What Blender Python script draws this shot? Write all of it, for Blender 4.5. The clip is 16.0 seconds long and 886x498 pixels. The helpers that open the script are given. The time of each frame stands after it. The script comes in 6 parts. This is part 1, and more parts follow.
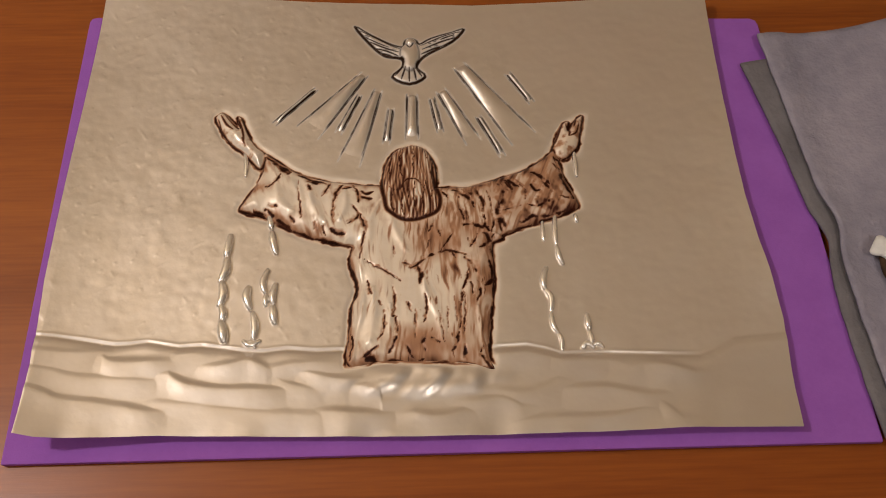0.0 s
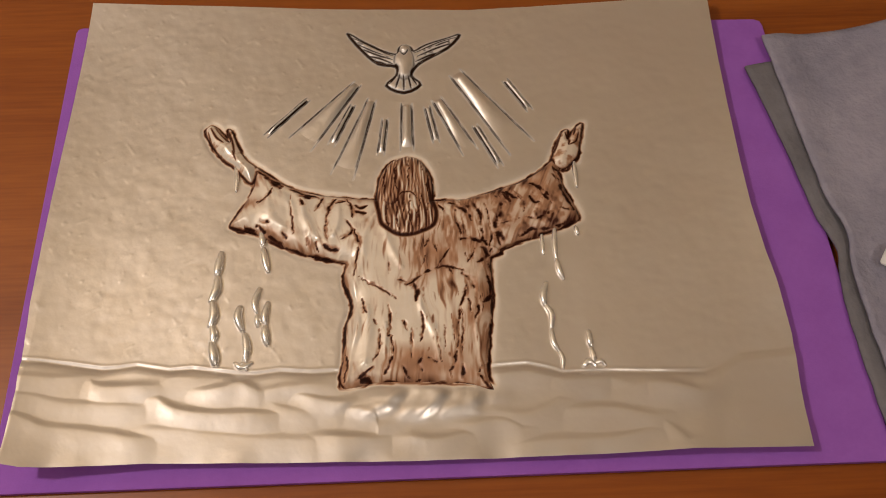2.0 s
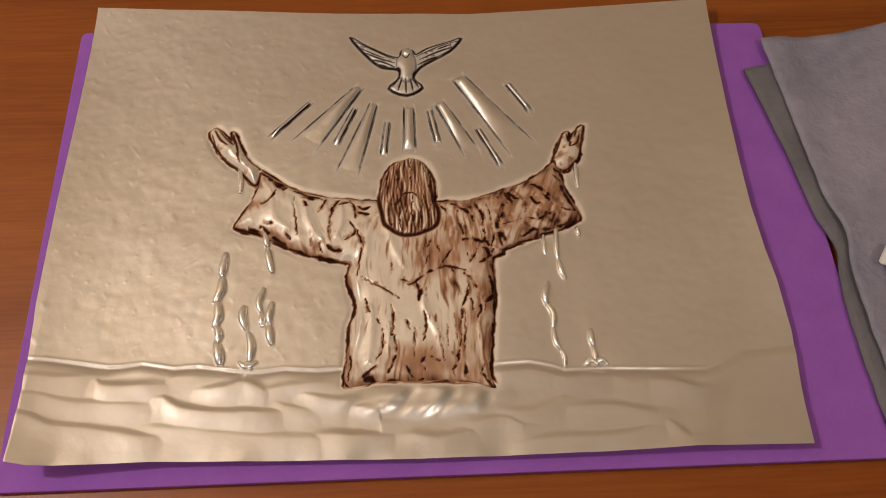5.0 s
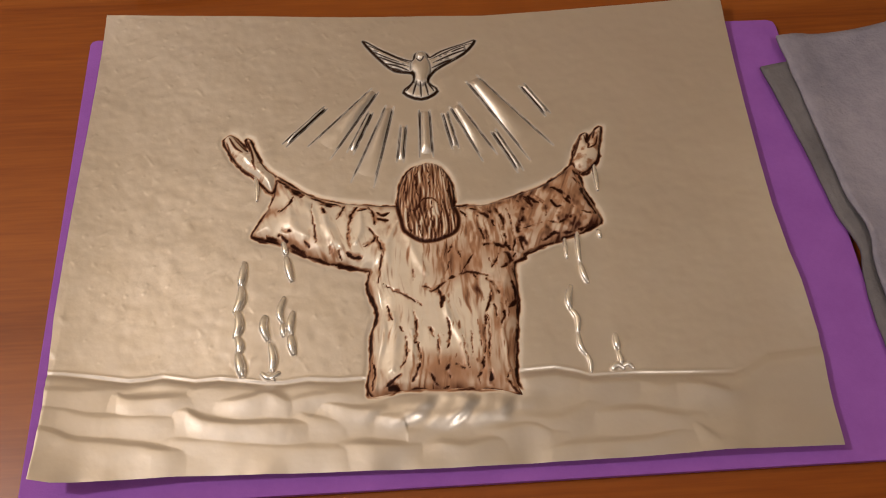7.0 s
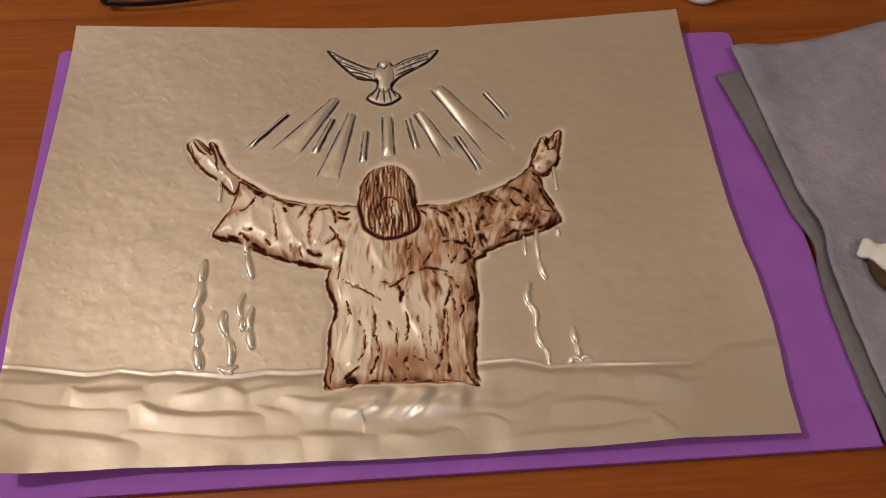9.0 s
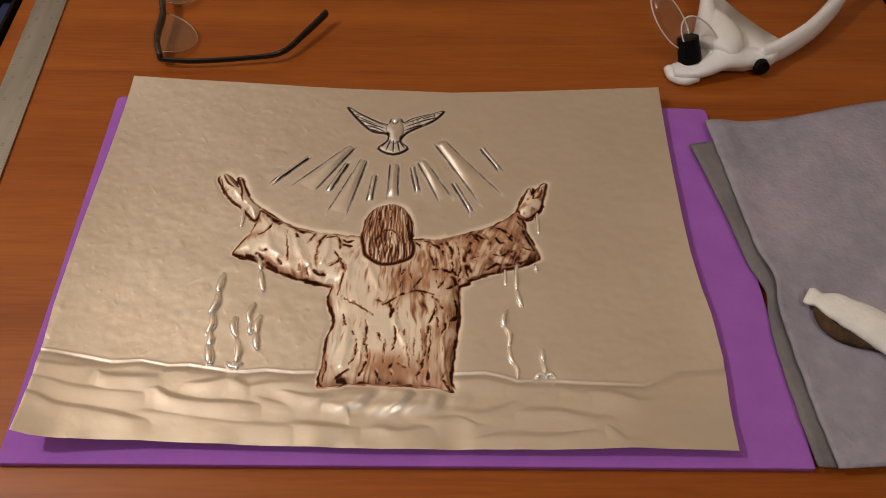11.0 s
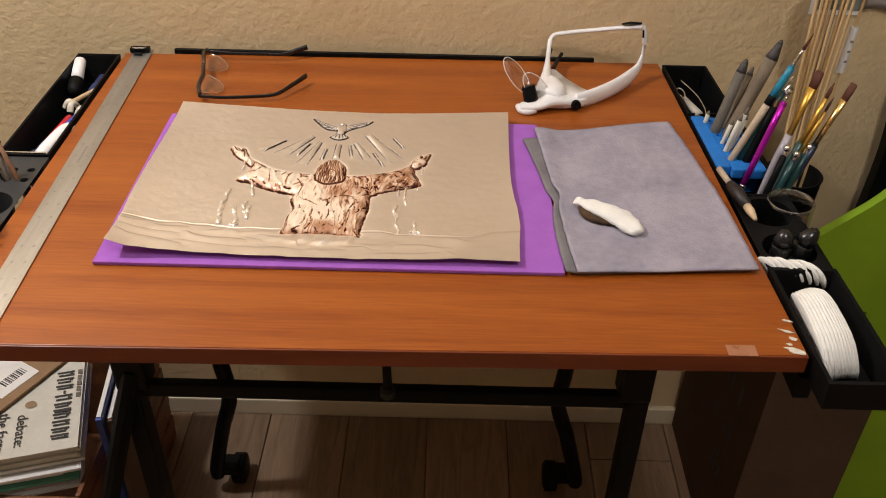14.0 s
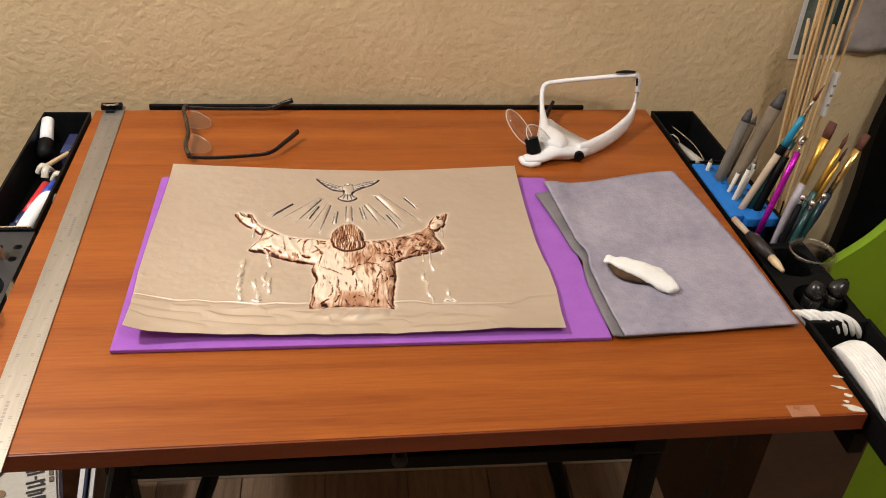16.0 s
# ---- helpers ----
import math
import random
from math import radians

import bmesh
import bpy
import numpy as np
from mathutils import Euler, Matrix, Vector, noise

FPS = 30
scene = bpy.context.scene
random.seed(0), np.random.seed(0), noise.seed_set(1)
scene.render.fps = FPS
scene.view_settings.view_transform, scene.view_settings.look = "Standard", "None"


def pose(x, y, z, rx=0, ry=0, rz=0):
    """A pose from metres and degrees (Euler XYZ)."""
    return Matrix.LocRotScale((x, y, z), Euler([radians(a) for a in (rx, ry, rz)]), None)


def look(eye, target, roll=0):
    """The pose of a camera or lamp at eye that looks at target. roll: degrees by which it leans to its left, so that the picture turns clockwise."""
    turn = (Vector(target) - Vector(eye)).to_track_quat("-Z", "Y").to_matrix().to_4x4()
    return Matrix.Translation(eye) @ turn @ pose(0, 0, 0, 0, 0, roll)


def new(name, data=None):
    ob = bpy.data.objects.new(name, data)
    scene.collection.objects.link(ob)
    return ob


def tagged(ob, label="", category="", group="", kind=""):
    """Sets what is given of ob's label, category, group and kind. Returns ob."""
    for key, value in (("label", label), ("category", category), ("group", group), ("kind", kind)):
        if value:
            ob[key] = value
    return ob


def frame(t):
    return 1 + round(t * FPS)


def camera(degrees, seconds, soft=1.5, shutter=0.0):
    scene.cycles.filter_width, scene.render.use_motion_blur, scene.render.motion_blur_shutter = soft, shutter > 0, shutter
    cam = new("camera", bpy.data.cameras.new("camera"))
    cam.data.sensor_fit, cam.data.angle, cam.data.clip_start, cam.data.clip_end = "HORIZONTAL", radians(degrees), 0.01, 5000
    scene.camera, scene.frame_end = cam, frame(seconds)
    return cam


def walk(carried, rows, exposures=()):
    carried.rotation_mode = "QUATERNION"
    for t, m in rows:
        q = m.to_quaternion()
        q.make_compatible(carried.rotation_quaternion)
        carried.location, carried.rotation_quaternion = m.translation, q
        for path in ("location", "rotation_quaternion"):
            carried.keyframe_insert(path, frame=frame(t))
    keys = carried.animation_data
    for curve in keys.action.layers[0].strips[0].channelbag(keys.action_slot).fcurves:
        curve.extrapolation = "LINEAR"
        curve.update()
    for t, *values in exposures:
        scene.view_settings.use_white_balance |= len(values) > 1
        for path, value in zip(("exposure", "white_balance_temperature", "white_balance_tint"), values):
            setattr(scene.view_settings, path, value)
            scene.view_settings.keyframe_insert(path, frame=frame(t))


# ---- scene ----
cam = camera(53.7, 16.0, soft=1.0)
PATH = [
    (0, (-0.013, -0.127, 1.201), (0.042, 0.843, -0.548), 1.7),
    (0.5, (-0.009, -0.111, 1.202), (0.029, 0.857, -0.548), 0.7),
    (1, (-0.005, -0.102, 1.193), (0.031, 0.851, -0.564), 0.5),
    (1.5, (-0.007, -0.104, 1.193), (0.036, 0.845, -0.567), 0.5),
    (2, (-0.007, -0.108, 1.195), (0.034, 0.844, -0.564), 0.3),
    (2.5, (-0.008, -0.112, 1.195), (0.029, 0.842, -0.562), 0.1),
    (3, (-0.008, -0.116, 1.197), (0.028, 0.842, -0.558), -0.1),
    (5.5, (-0.01, -0.113, 1.196), (0.034, 0.858, -0.551), 0.3),
    (6, (-0.016, -0.107, 1.198), (0.028, 0.856, -0.555), 0.1),
    (6.5, (-0.017, -0.106, 1.197), (0.026, 0.852, -0.558), -0.4),
    (7, (-0.024, -0.107, 1.194), (0.033, 0.857, -0.557), 0.0),
    (7.5, (-0.032, -0.115, 1.188), (0.036, 0.857, -0.558), 0.5),
    (8, (-0.044, -0.127, 1.189), (0.044, 0.885, -0.534), 0.8),
    (8.5, (-0.026, -0.139, 1.196), (0.074, 0.896, -0.513), 1.1),
    (9, (-0.01, -0.138, 1.181), (0.081, 0.931, -0.506), 1.1),
    (9.5, (-0.001, -0.167, 1.193), (0.101, 0.912, -0.488), 2.4),
    (9.7, (-0.002, -0.171, 1.2), (0.102, 0.905, -0.482), 2.5),
    (11.8, (0.024, -0.341, 1.219), (-0.01, 1.039, -0.229), 0.6),
    (12, (-0.007, -0.394, 1.232), (-0.029, 1.003, -0.199), 0.6),
    (12.5, (-0.034, -0.488, 1.261), (-0.05, 0.991, -0.085), -0.8),
    (13, (0.008, -0.541, 1.27), (0.031, 1.029, 0.031), 0.3),
    (13.5, (0.078, -0.612, 1.262), (0.095, 0.978, 0.049), 1.3),
    (14, (0.114, -0.666, 1.273), (0.105, 0.941, 0.083), 1.2),
    (14.5, (0.103, -0.666, 1.276), (0.082, 0.966, 0.119), 0.9),
    (15, (0.057, -0.633, 1.279), (0.086, 1.007, 0.134), 1.2),
    (15.5, (0.011, -0.604, 1.282), (0.201, 1.031, 0.145), 3.6),
    (16, (-0.016, -0.608, 1.284), (0.197, 1.022, 0.144), 3.4),
]
EXPOSURES = [(0, -0.31, 6600, 10), (9.7, -0.31, 6600, 10), (11.8, 0.02, 6500, 9), (12.5, 0.34, 6400, 9), (13.5, 0.58, 6300, 8), (14.5, 0.86, 6200, 8), (16, 0.86, 6200, 7)]
walk(cam, [(t, look(eye, target, roll)) for t, eye, target, roll in PATH], EXPOSURES)

# ---- exposure and light ----
LAMP = (-0.80, 0.13, 1.82)
world = bpy.data.worlds.new("room_dark")
world.use_nodes = True
world.node_tree.nodes["Background"].inputs[0].default_value = (0.9, 0.75, 0.55, 1)
world.node_tree.nodes["Background"].inputs[1].default_value = 0.02
scene.world = world
lamp_data = bpy.data.lights.new("bulb", "POINT")
lamp_data.energy, lamp_data.color, lamp_data.shadow_soft_size = 28, (0.98, 0.93, 0.91), 0.05
bulb = new("bulb_light", lamp_data)
bulb.location = LAMP
LAMP_2 = (0.52, -0.80, 2.32)
lamp_data_2 = bpy.data.lights.new("bulb_2", "POINT")
lamp_data_2.energy, lamp_data_2.color, lamp_data_2.shadow_soft_size = 21, (0.98, 0.91, 0.85), 0.10
bulb_2 = new("bulb_light", lamp_data_2)
bulb_2.location = LAMP_2

# ---- helpers ----
Z = 0.75          # desk top


def surface(name, c1, c2, scale=30.0, rough=0.6, metal=0.0, bump=0.0, bump_scale=None, stretch=(1, 1, 1), detail=5.0, rough_var=0.1,
            distortion=0.0, spec=0.5, random_tone=0.0, coat=0.0, fine=0.35, fine_scale=7.3, lo=0.45, hi=0.9):
    """Procedural material: two colours mixed by a stretched noise, a finer grain over it, varied roughness and fine relief."""
    m = bpy.data.materials.new(name)
    m.use_nodes = True
    nt = m.node_tree
    b = nt.nodes["Principled BSDF"]
    tc = nt.nodes.new("ShaderNodeTexCoord")
    mp = nt.nodes.new("ShaderNodeMapping")
    mp.inputs["Scale"].default_value = stretch
    nt.links.new(tc.outputs["Object"], mp.inputs["Vector"])
    n1 = nt.nodes.new("ShaderNodeTexNoise")
    n1.inputs["Scale"].default_value, n1.inputs["Detail"].default_value, n1.inputs["Distortion"].default_value = scale, detail, distortion
    n2 = nt.nodes.new("ShaderNodeTexNoise")
    n2.inputs["Scale"].default_value, n2.inputs["Detail"].default_value = scale * fine_scale, 3.0
    for n in (n1, n2):
        nt.links.new(mp.outputs[0], n.inputs["Vector"])
    add = nt.nodes.new("ShaderNodeMath")
    add.operation = "MULTIPLY_ADD"
    nt.links.new(n2.outputs[0], add.inputs[0])
    add.inputs[1].default_value = fine
    nt.links.new(n1.outputs[0], add.inputs[2])
    ramp = nt.nodes.new("ShaderNodeMapRange")
    ramp.inputs["From Min"].default_value, ramp.inputs["From Max"].default_value = lo, hi
    nt.links.new(add.outputs[0], ramp.inputs["Value"])
    mix = nt.nodes.new("ShaderNodeMix")
    mix.data_type = "RGBA"
    mix.inputs[6].default_value, mix.inputs[7].default_value = (*c1, 1), (*c2, 1)
    nt.links.new(ramp.outputs[0], mix.inputs[0])
    out = mix.outputs[2]
    if random_tone:
        info = nt.nodes.new("ShaderNodeObjectInfo")
        hsv = nt.nodes.new("ShaderNodeHueSaturation")
        mr = nt.nodes.new("ShaderNodeMapRange")
        mr.inputs["To Min"].default_value, mr.inputs["To Max"].default_value = 1 - random_tone, 1 + random_tone
        nt.links.new(info.outputs["Random"], mr.inputs["Value"])
        nt.links.new(mr.outputs[0], hsv.inputs["Value"])
        nt.links.new(out, hsv.inputs["Color"])
        out = hsv.outputs[0]
    nt.links.new(out, b.inputs["Base Color"])
    rr = nt.nodes.new("ShaderNodeMapRange")
    rr.inputs["To Min"].default_value, rr.inputs["To Max"].default_value = max(0.02, rough - rough_var), min(1, rough + rough_var)
    nt.links.new(n1.outputs[0], rr.inputs["Value"])
    nt.links.new(rr.outputs[0], b.inputs["Roughness"])
    b.inputs["Metallic"].default_value = metal
    b.inputs["Specular IOR Level"].default_value = spec
    b.inputs["Coat Weight"].default_value = coat
    if bump:
        n3 = nt.nodes.new("ShaderNodeTexNoise")
        n3.inputs["Scale"].default_value, n3.inputs["Detail"].default_value = bump_scale or scale * 4, 4.0
        nt.links.new(mp.outputs[0], n3.inputs["Vector"])
        bp = nt.nodes.new("ShaderNodeBump")
        bp.inputs["Strength"].default_value, bp.inputs["Distance"].default_value = 1.0, bump
        nt.links.new(n3.outputs[0], bp.inputs["Height"])
        nt.links.new(bp.outputs[0], b.inputs["Normal"])
    return m


def base_of(ob):
    while ob.parent:
        ob = ob.parent
    return ob


def thing(name, place, label, category, group="", kind=""):
    """A top-level thing: an Empty at its base."""
    ob = new(name)
    ob.location = place
    ob.empty_display_size = 0.02
    return tagged(ob, label, category, group, kind)


def finish(bm, smooth):
    bmesh.ops.recalc_face_normals(bm, faces=bm.faces)
    for f in bm.faces:
        f.smooth = smooth


def part(name, bm, material, parent, label="", smooth=False, attributes=None):
    """Links a bmesh, given in world places, as one mesh object under a thing or a part."""
    finish(bm, smooth)
    me = bpy.data.meshes.new(name)
    bm.to_mesh(me)
    bm.free()
    me.transform(Matrix.Translation(-Vector(base_of(parent).location)))
    me.materials.append(material)
    ob = new(name, me)
    ob.parent = parent
    return tagged(ob, label)


def solid(name, bm, material, label, category, kind="", group="", smooth=False, place=None):
    """A thing that is one mesh of its own."""
    finish(bm, smooth)
    me = bpy.data.meshes.new(name)
    bm.to_mesh(me)
    bm.free()
    me.materials.append(material)
    ob = new(name, me)
    if place:
        me.transform(Matrix.Translation(-Vector(place)))
        ob.location = place
    return tagged(ob, label, category, group, kind)


def grid_mesh(name, co, faces, material, parent, label="", attributes=None):
    """A smooth mesh from arrays, with point attributes, under a thing."""
    me = bpy.data.meshes.new(name)
    me.from_pydata((co - np.array(base_of(parent).location)).tolist(), [], faces.tolist())
    for key, values in (attributes or {}).items():
        at = me.attributes.new(key, "FLOAT", "POINT")
        at.data.foreach_set("value", np.ascontiguousarray(values, dtype=np.float32))
    me.polygons.foreach_set("use_smooth", np.ones(len(me.polygons), dtype=bool))
    me.materials.append(material)
    me.update()
    ob = new(name, me)
    ob.parent = parent
    return tagged(ob, label)


def add_box(bm, x0, x1, y0, y1, z0, z1, bevel=0.0, turn=None):
    verts = bmesh.ops.create_cube(bm, size=1.0)["verts"]
    for v in verts:
        v.co = Vector(((x0 + x1) / 2 + v.co.x * (x1 - x0), (y0 + y1) / 2 + v.co.y * (y1 - y0), (z0 + z1) / 2 + v.co.z * (z1 - z0)))
    if bevel:
        edges = list({e for v in verts for e in v.link_edges})
        out = bmesh.ops.bevel(bm, geom=edges, offset=bevel, segments=2, affect="EDGES", profile=0.6)
        verts = list({v for f in out["faces"] for v in f.verts} | {v for v in verts if v.is_valid})
    if turn is not None:
        bmesh.ops.transform(bm, matrix=turn, verts=[v for v in verts if v.is_valid])
    return verts


def box(*args, **kw):
    bm = bmesh.new()
    add_box(bm, *args, **kw)
    return bm


def prism(outline, z0, z1, bevel=0.0):
    """An upright block over a plan outline."""
    bm = bmesh.new()
    low = [bm.verts.new((x, y, z0)) for x, y in outline]
    top = [bm.verts.new((x, y, z1)) for x, y in outline]
    n = len(outline)
    bm.faces.new(low[::-1])
    bm.faces.new(top)
    for i in range(n):
        bm.faces.new((low[i], low[(i + 1) % n], top[(i + 1) % n], top[i]))
    if bevel:
        bmesh.ops.bevel(bm, geom=[e for e in bm.edges], offset=bevel, segments=2, affect="EDGES", profile=0.6)
    return bm


def spline(points, steps=6, closed=False):
    """Catmull-Rom through points."""
    p = [Vector(q) for q in points]
    n = len(p)
    out = []
    for i in range(n if closed else n - 1):
        a, b, c, d = (p[(i - 1) % n], p[i], p[(i + 1) % n], p[(i + 2) % n]) if closed else (p[max(i - 1, 0)], p[i], p[i + 1], p[min(i + 2, n - 1)])
        for k in range(steps):
            t = k / steps
            out.append(0.5 * ((2 * b) + (c - a) * t + (2 * a - 5 * b + 4 * c - d) * t * t + (3 * b - a - 3 * c + d) * t ** 3))
    if not closed:
        out.append(p[-1])
    return out


def add_tube(bm, path, radius, sides=10, flat=(1.0, 1.0), up=(0, 0, 1), cap=True):
    """A tube along path; radius is a number or one per path point; flat scales its width and height."""
    path = [Vector(p) for p in path]
    n = len(path)
    radii = [radius] * n if isinstance(radius, (int, float)) else list(radius)
    rings = []
    for i, p in enumerate(path):
        d = (path[min(i + 1, n - 1)] - path[max(i - 1, 0)]).normalized()
        side = d.cross(Vector(up))
        side = side.normalized() if side.length > 1e-4 else Vector((1, 0, 0))
        nor = side.cross(d).normalized()
        rings.append([bm.verts.new(p + side * math.cos(a) * radii[i] * flat[0] + nor * math.sin(a) * radii[i] * flat[1])
                      for a in (2 * math.pi * k / sides for k in range(sides))])
    for r, s in zip(rings, rings[1:]):
        for k in range(sides):
            bm.faces.new((r[k], r[(k + 1) % sides], s[(k + 1) % sides], s[k]))
    if cap:
        bm.faces.new(rings[0][::-1])
        bm.faces.new(rings[-1])
    return bm


def tube(path, radius, sides=10, flat=(1.0, 1.0), up=(0, 0, 1)):
    return add_tube(bmesh.new(), path, radius, sides, flat, up)


def rod(a, b, r0, r1=None, sides=10):
    return tube([a, b], [r0, r0 if r1 is None else r1], sides)


def blob(center, radii, lump=0.0, freq=40.0, segs=20, turn=0.0):
    """An uneven ellipsoid."""
    bm = bmesh.new()
    bmesh.ops.create_uvsphere(bm, u_segments=segs, v_segments=segs // 2, radius=1.0)
    m = Matrix.Translation(center) @ Matrix.Rotation(turn, 4, "Z") @ Matrix.Diagonal((*radii, 1))
    for v in bm.verts:
        v.co = m @ v.co
        if lump:
            v.co += (v.co - Vector(center)).normalized() * lump * noise.noise(v.co * freq)
    return bm


def lathe(center, profile, sides=28):
    """A round thing from (radius, height) pairs, bottom to top."""
    bm = bmesh.new()
    rings = []
    for r, h in profile:
        rings.append([bm.verts.new((center[0] + r * math.cos(2 * math.pi * k / sides), center[1] + r * math.sin(2 * math.pi * k / sides), center[2] + h))
                      for k in range(sides)])
    for a, b in zip(rings, rings[1:]):
        for k in range(sides):
            bm.faces.new((a[k], a[(k + 1) % sides], b[(k + 1) % sides], b[k]))
    bm.faces.new(rings[0][::-1])
    bm.faces.new(rings[-1])
    return bm


# ---- materials ----
WALL = surface("cream_textured_paint", (0.60, 0.455, 0.26), (0.67, 0.515, 0.305), 6, 0.6, bump=0.0019, bump_scale=120, rough_var=0.08)
# tones of the unseen walls and ceiling are chosen for their bounce light
FAR_WALL = surface("unseen_wall_bounce", (0.31, 0.25, 0.18), (0.35, 0.285, 0.21), 6, 0.8)
CEIL = surface("white_ceiling_paint", (0.50, 0.47, 0.43), (0.54, 0.51, 0.46), 8, 0.8, bump=0.002, bump_scale=60)
TRIM = surface("cream_trim_paint", (0.66, 0.57, 0.42), (0.72, 0.63, 0.47), 12, 0.4)
DESK = surface("cherry_laminate", (0.20, 0.041, 0.0045), (0.36, 0.098, 0.012), 4, 0.34, stretch=(0.5, 9, 9), distortion=0.7, detail=9, bump=0.00003, bump_scale=160, rough_var=0.05, spec=0.4, fine=0.65, fine_scale=11.0, lo=0.50, hi=1.12)
DESK_EDGE = surface("cherry_edge_band", (0.12, 0.022, 0.005), (0.18, 0.034, 0.008), 9, 0.4, stretch=(0.4, 8, 8))
FOAM = surface("purple_foam", (0.31, 0.10, 0.45), (0.35, 0.12, 0.50), 50, 0.85, bump=0.0001, bump_scale=900, spec=0.25)
PLASTIC = surface("black_plastic", (0.0035, 0.0035, 0.004), (0.007, 0.007, 0.007), 60, 0.5, bump=0.00008, bump_scale=700, spec=0.10)
GREY_PLASTIC = surface("charcoal_plastic", (0.026, 0.026, 0.027), (0.038, 0.038, 0.038), 60, 0.5, bump=0.00008, bump_scale=700, spec=0.3)
STEEL_BLACK = surface("black_powder_coat", (0.003, 0.003, 0.0035), (0.006, 0.006, 0.006), 30, 0.4, spec=0.12)
RULER = surface("brushed_steel", (0.38, 0.365, 0.34), (0.49, 0.465, 0.43), 14, 0.42, metal=0.9, stretch=(9, 0.6, 1), rough_var=0.12)
ENGRAVE = surface("faint_engraving", (0.27, 0.25, 0.22), (0.34, 0.31, 0.28), 80, 0.5, metal=0.4)
MARK = surface("dark_engraving", (0.12, 0.10, 0.08), (0.18, 0.15, 0.12), 80, 0.6)
CHROME = surface("chrome", (0.7, 0.7, 0.7), (0.8, 0.8, 0.8), 40, 0.15, metal=1.0)
GREY_FELT = surface("grey_felt", (0.235, 0.22, 0.275), (0.37, 0.335, 0.395), 14, 0.95, bump=0.0011, bump_scale=300, spec=0.1, fine=0.5)
# darker grey than the upper layer, used for the under layer
DARK_FELT = surface("dark_grey_felt", (0.155, 0.142, 0.150), (0.21, 0.193, 0.203), 26, 0.95, bump=0.0006, bump_scale=420, spec=0.1)
WHITE_PLASTIC = surface("white_plastic", (0.78, 0.76, 0.76), (0.84, 0.82, 0.82), 30, 0.3, rough_var=0.05)
COTTON = surface("white_cotton", (0.76, 0.74, 0.70), (0.85, 0.83, 0.80), 60, 0.95, bump=0.0008, bump_scale=300, spec=0.1)
CARD = surface("brown_cardboard", (0.26, 0.155, 0.08), (0.33, 0.205, 0.11), 14, 0.85, bump=0.0001, bump_scale=300)
# cardboard darkened in its base colour to stand for the shade under the desk
SHADED_CARD = surface("shaded_cardboard", (0.05, 0.025, 0.012), (0.075, 0.038, 0.019), 14, 0.85, bump=0.0001, bump_scale=300)
PAPER = surface("newsprint", (0.58, 0.55, 0.48), (0.68, 0.65, 0.58), 20, 0.9, bump=0.0002, bump_scale=120)
WHITE_PAPER = surface("white_paper", (0.74, 0.72, 0.70), (0.82, 0.80, 0.78), 25, 0.8)
INK = surface("printing_ink", (0.03, 0.03, 0.03), (0.06, 0.055, 0.05), 80, 0.8)


def thin_glass(name, gloss):
    """A thin clear pane: mostly see-through, with a share of mirror."""
    m = bpy.data.materials.new(name)
    m.use_nodes = True
    nt = m.node_tree
    tr, gl, mx = (nt.nodes.new(n) for n in ("ShaderNodeBsdfTransparent", "ShaderNodeBsdfGlossy", "ShaderNodeMixShader"))
    tr.inputs[0].default_value, gl.inputs["Roughness"].default_value, mx.inputs[0].default_value = (0.97, 0.97, 0.96, 1), 0.05, gloss
    nt.links.new(tr.outputs[0], mx.inputs[1])
    nt.links.new(gl.outputs[0], mx.inputs[2])
    nt.links.new(mx.outputs[0], nt.nodes["Material Output"].inputs[0])
    return m


LENS = thin_glass("clear_lens", 0.13)
JAR_GLASS = thin_glass("jar_glass", 0.34)


def simple(name, c, rough=0.5, metal=0.0, var=0.12, bump=0.0):
    return surface(name, tuple(x * (1 - var) for x in c), tuple(min(1, x * (1 + var)) for x in c), 45, rough, metal=metal, bump=bump)


# ---- room ----
WY = 0.512        # face of the wall behind the desk
solid("floor", box(-2.2, 2.2, -2.6, 0.66, -0.06, 0.0), simple("floor_base", (0.12, 0.075, 0.045)), "base under the wood plank floor", "floor", "structure")
bm = box(-2.2, 2.2, WY, WY + 0.12, 0.0, 2.5)
solid("wall_north", bm, WALL, "cream painted wall with knockdown texture behind the desk", "wall", "structure")
# unseen walls, added to close the room and hold down the fill light
solid("wall_south", box(-2.2, 2.2, -2.72, -2.6, 0.0, 2.5), FAR_WALL, "unseen brown wall added to close the room and set bounce light", "wall", "structure")
solid("wall_east", box(2.2, 2.32, -2.72, 0.632, 0.0, 2.5), FAR_WALL, "unseen brown wall added to close the room and set bounce light", "wall", "structure")
solid("wall_west", box(-2.32, -2.2, -2.72, 0.632, 0.0, 2.5), FAR_WALL, "unseen brown wall added to close the room and set bounce light", "wall", "structure")
solid("ceiling", box(-2.32, 2.32, -2.72, 0.632, 2.5, 2.58), CEIL, "white painted ceiling", "ceiling", "structure")
bm = box(-2.2, 2.2, WY - 0.012, WY, 0.0, 0.040, bevel=0.003)
solid("baseboard", bm, TRIM, "low cream painted baseboard along the wall", "baseboard", "structure")

# ---- ceiling lamp, out of the view ----
for lx, ly, lz in (LAMP, LAMP_2):
    lamp = thing("ceiling_lamp", (lx, ly, 2.5), "plain white ceiling lamp with a warm bulb", "lamp", "ceiling lamps")
    part("ceiling_plate", lathe((lx, ly, 2.44), [(0.02, 0), (0.06, 0.02), (0.07, 0.06)]), WHITE_PLASTIC, lamp)
    part("stem", rod((lx, ly, lz + 0.10), (lx, ly, 2.45), 0.012), WHITE_PLASTIC, lamp)

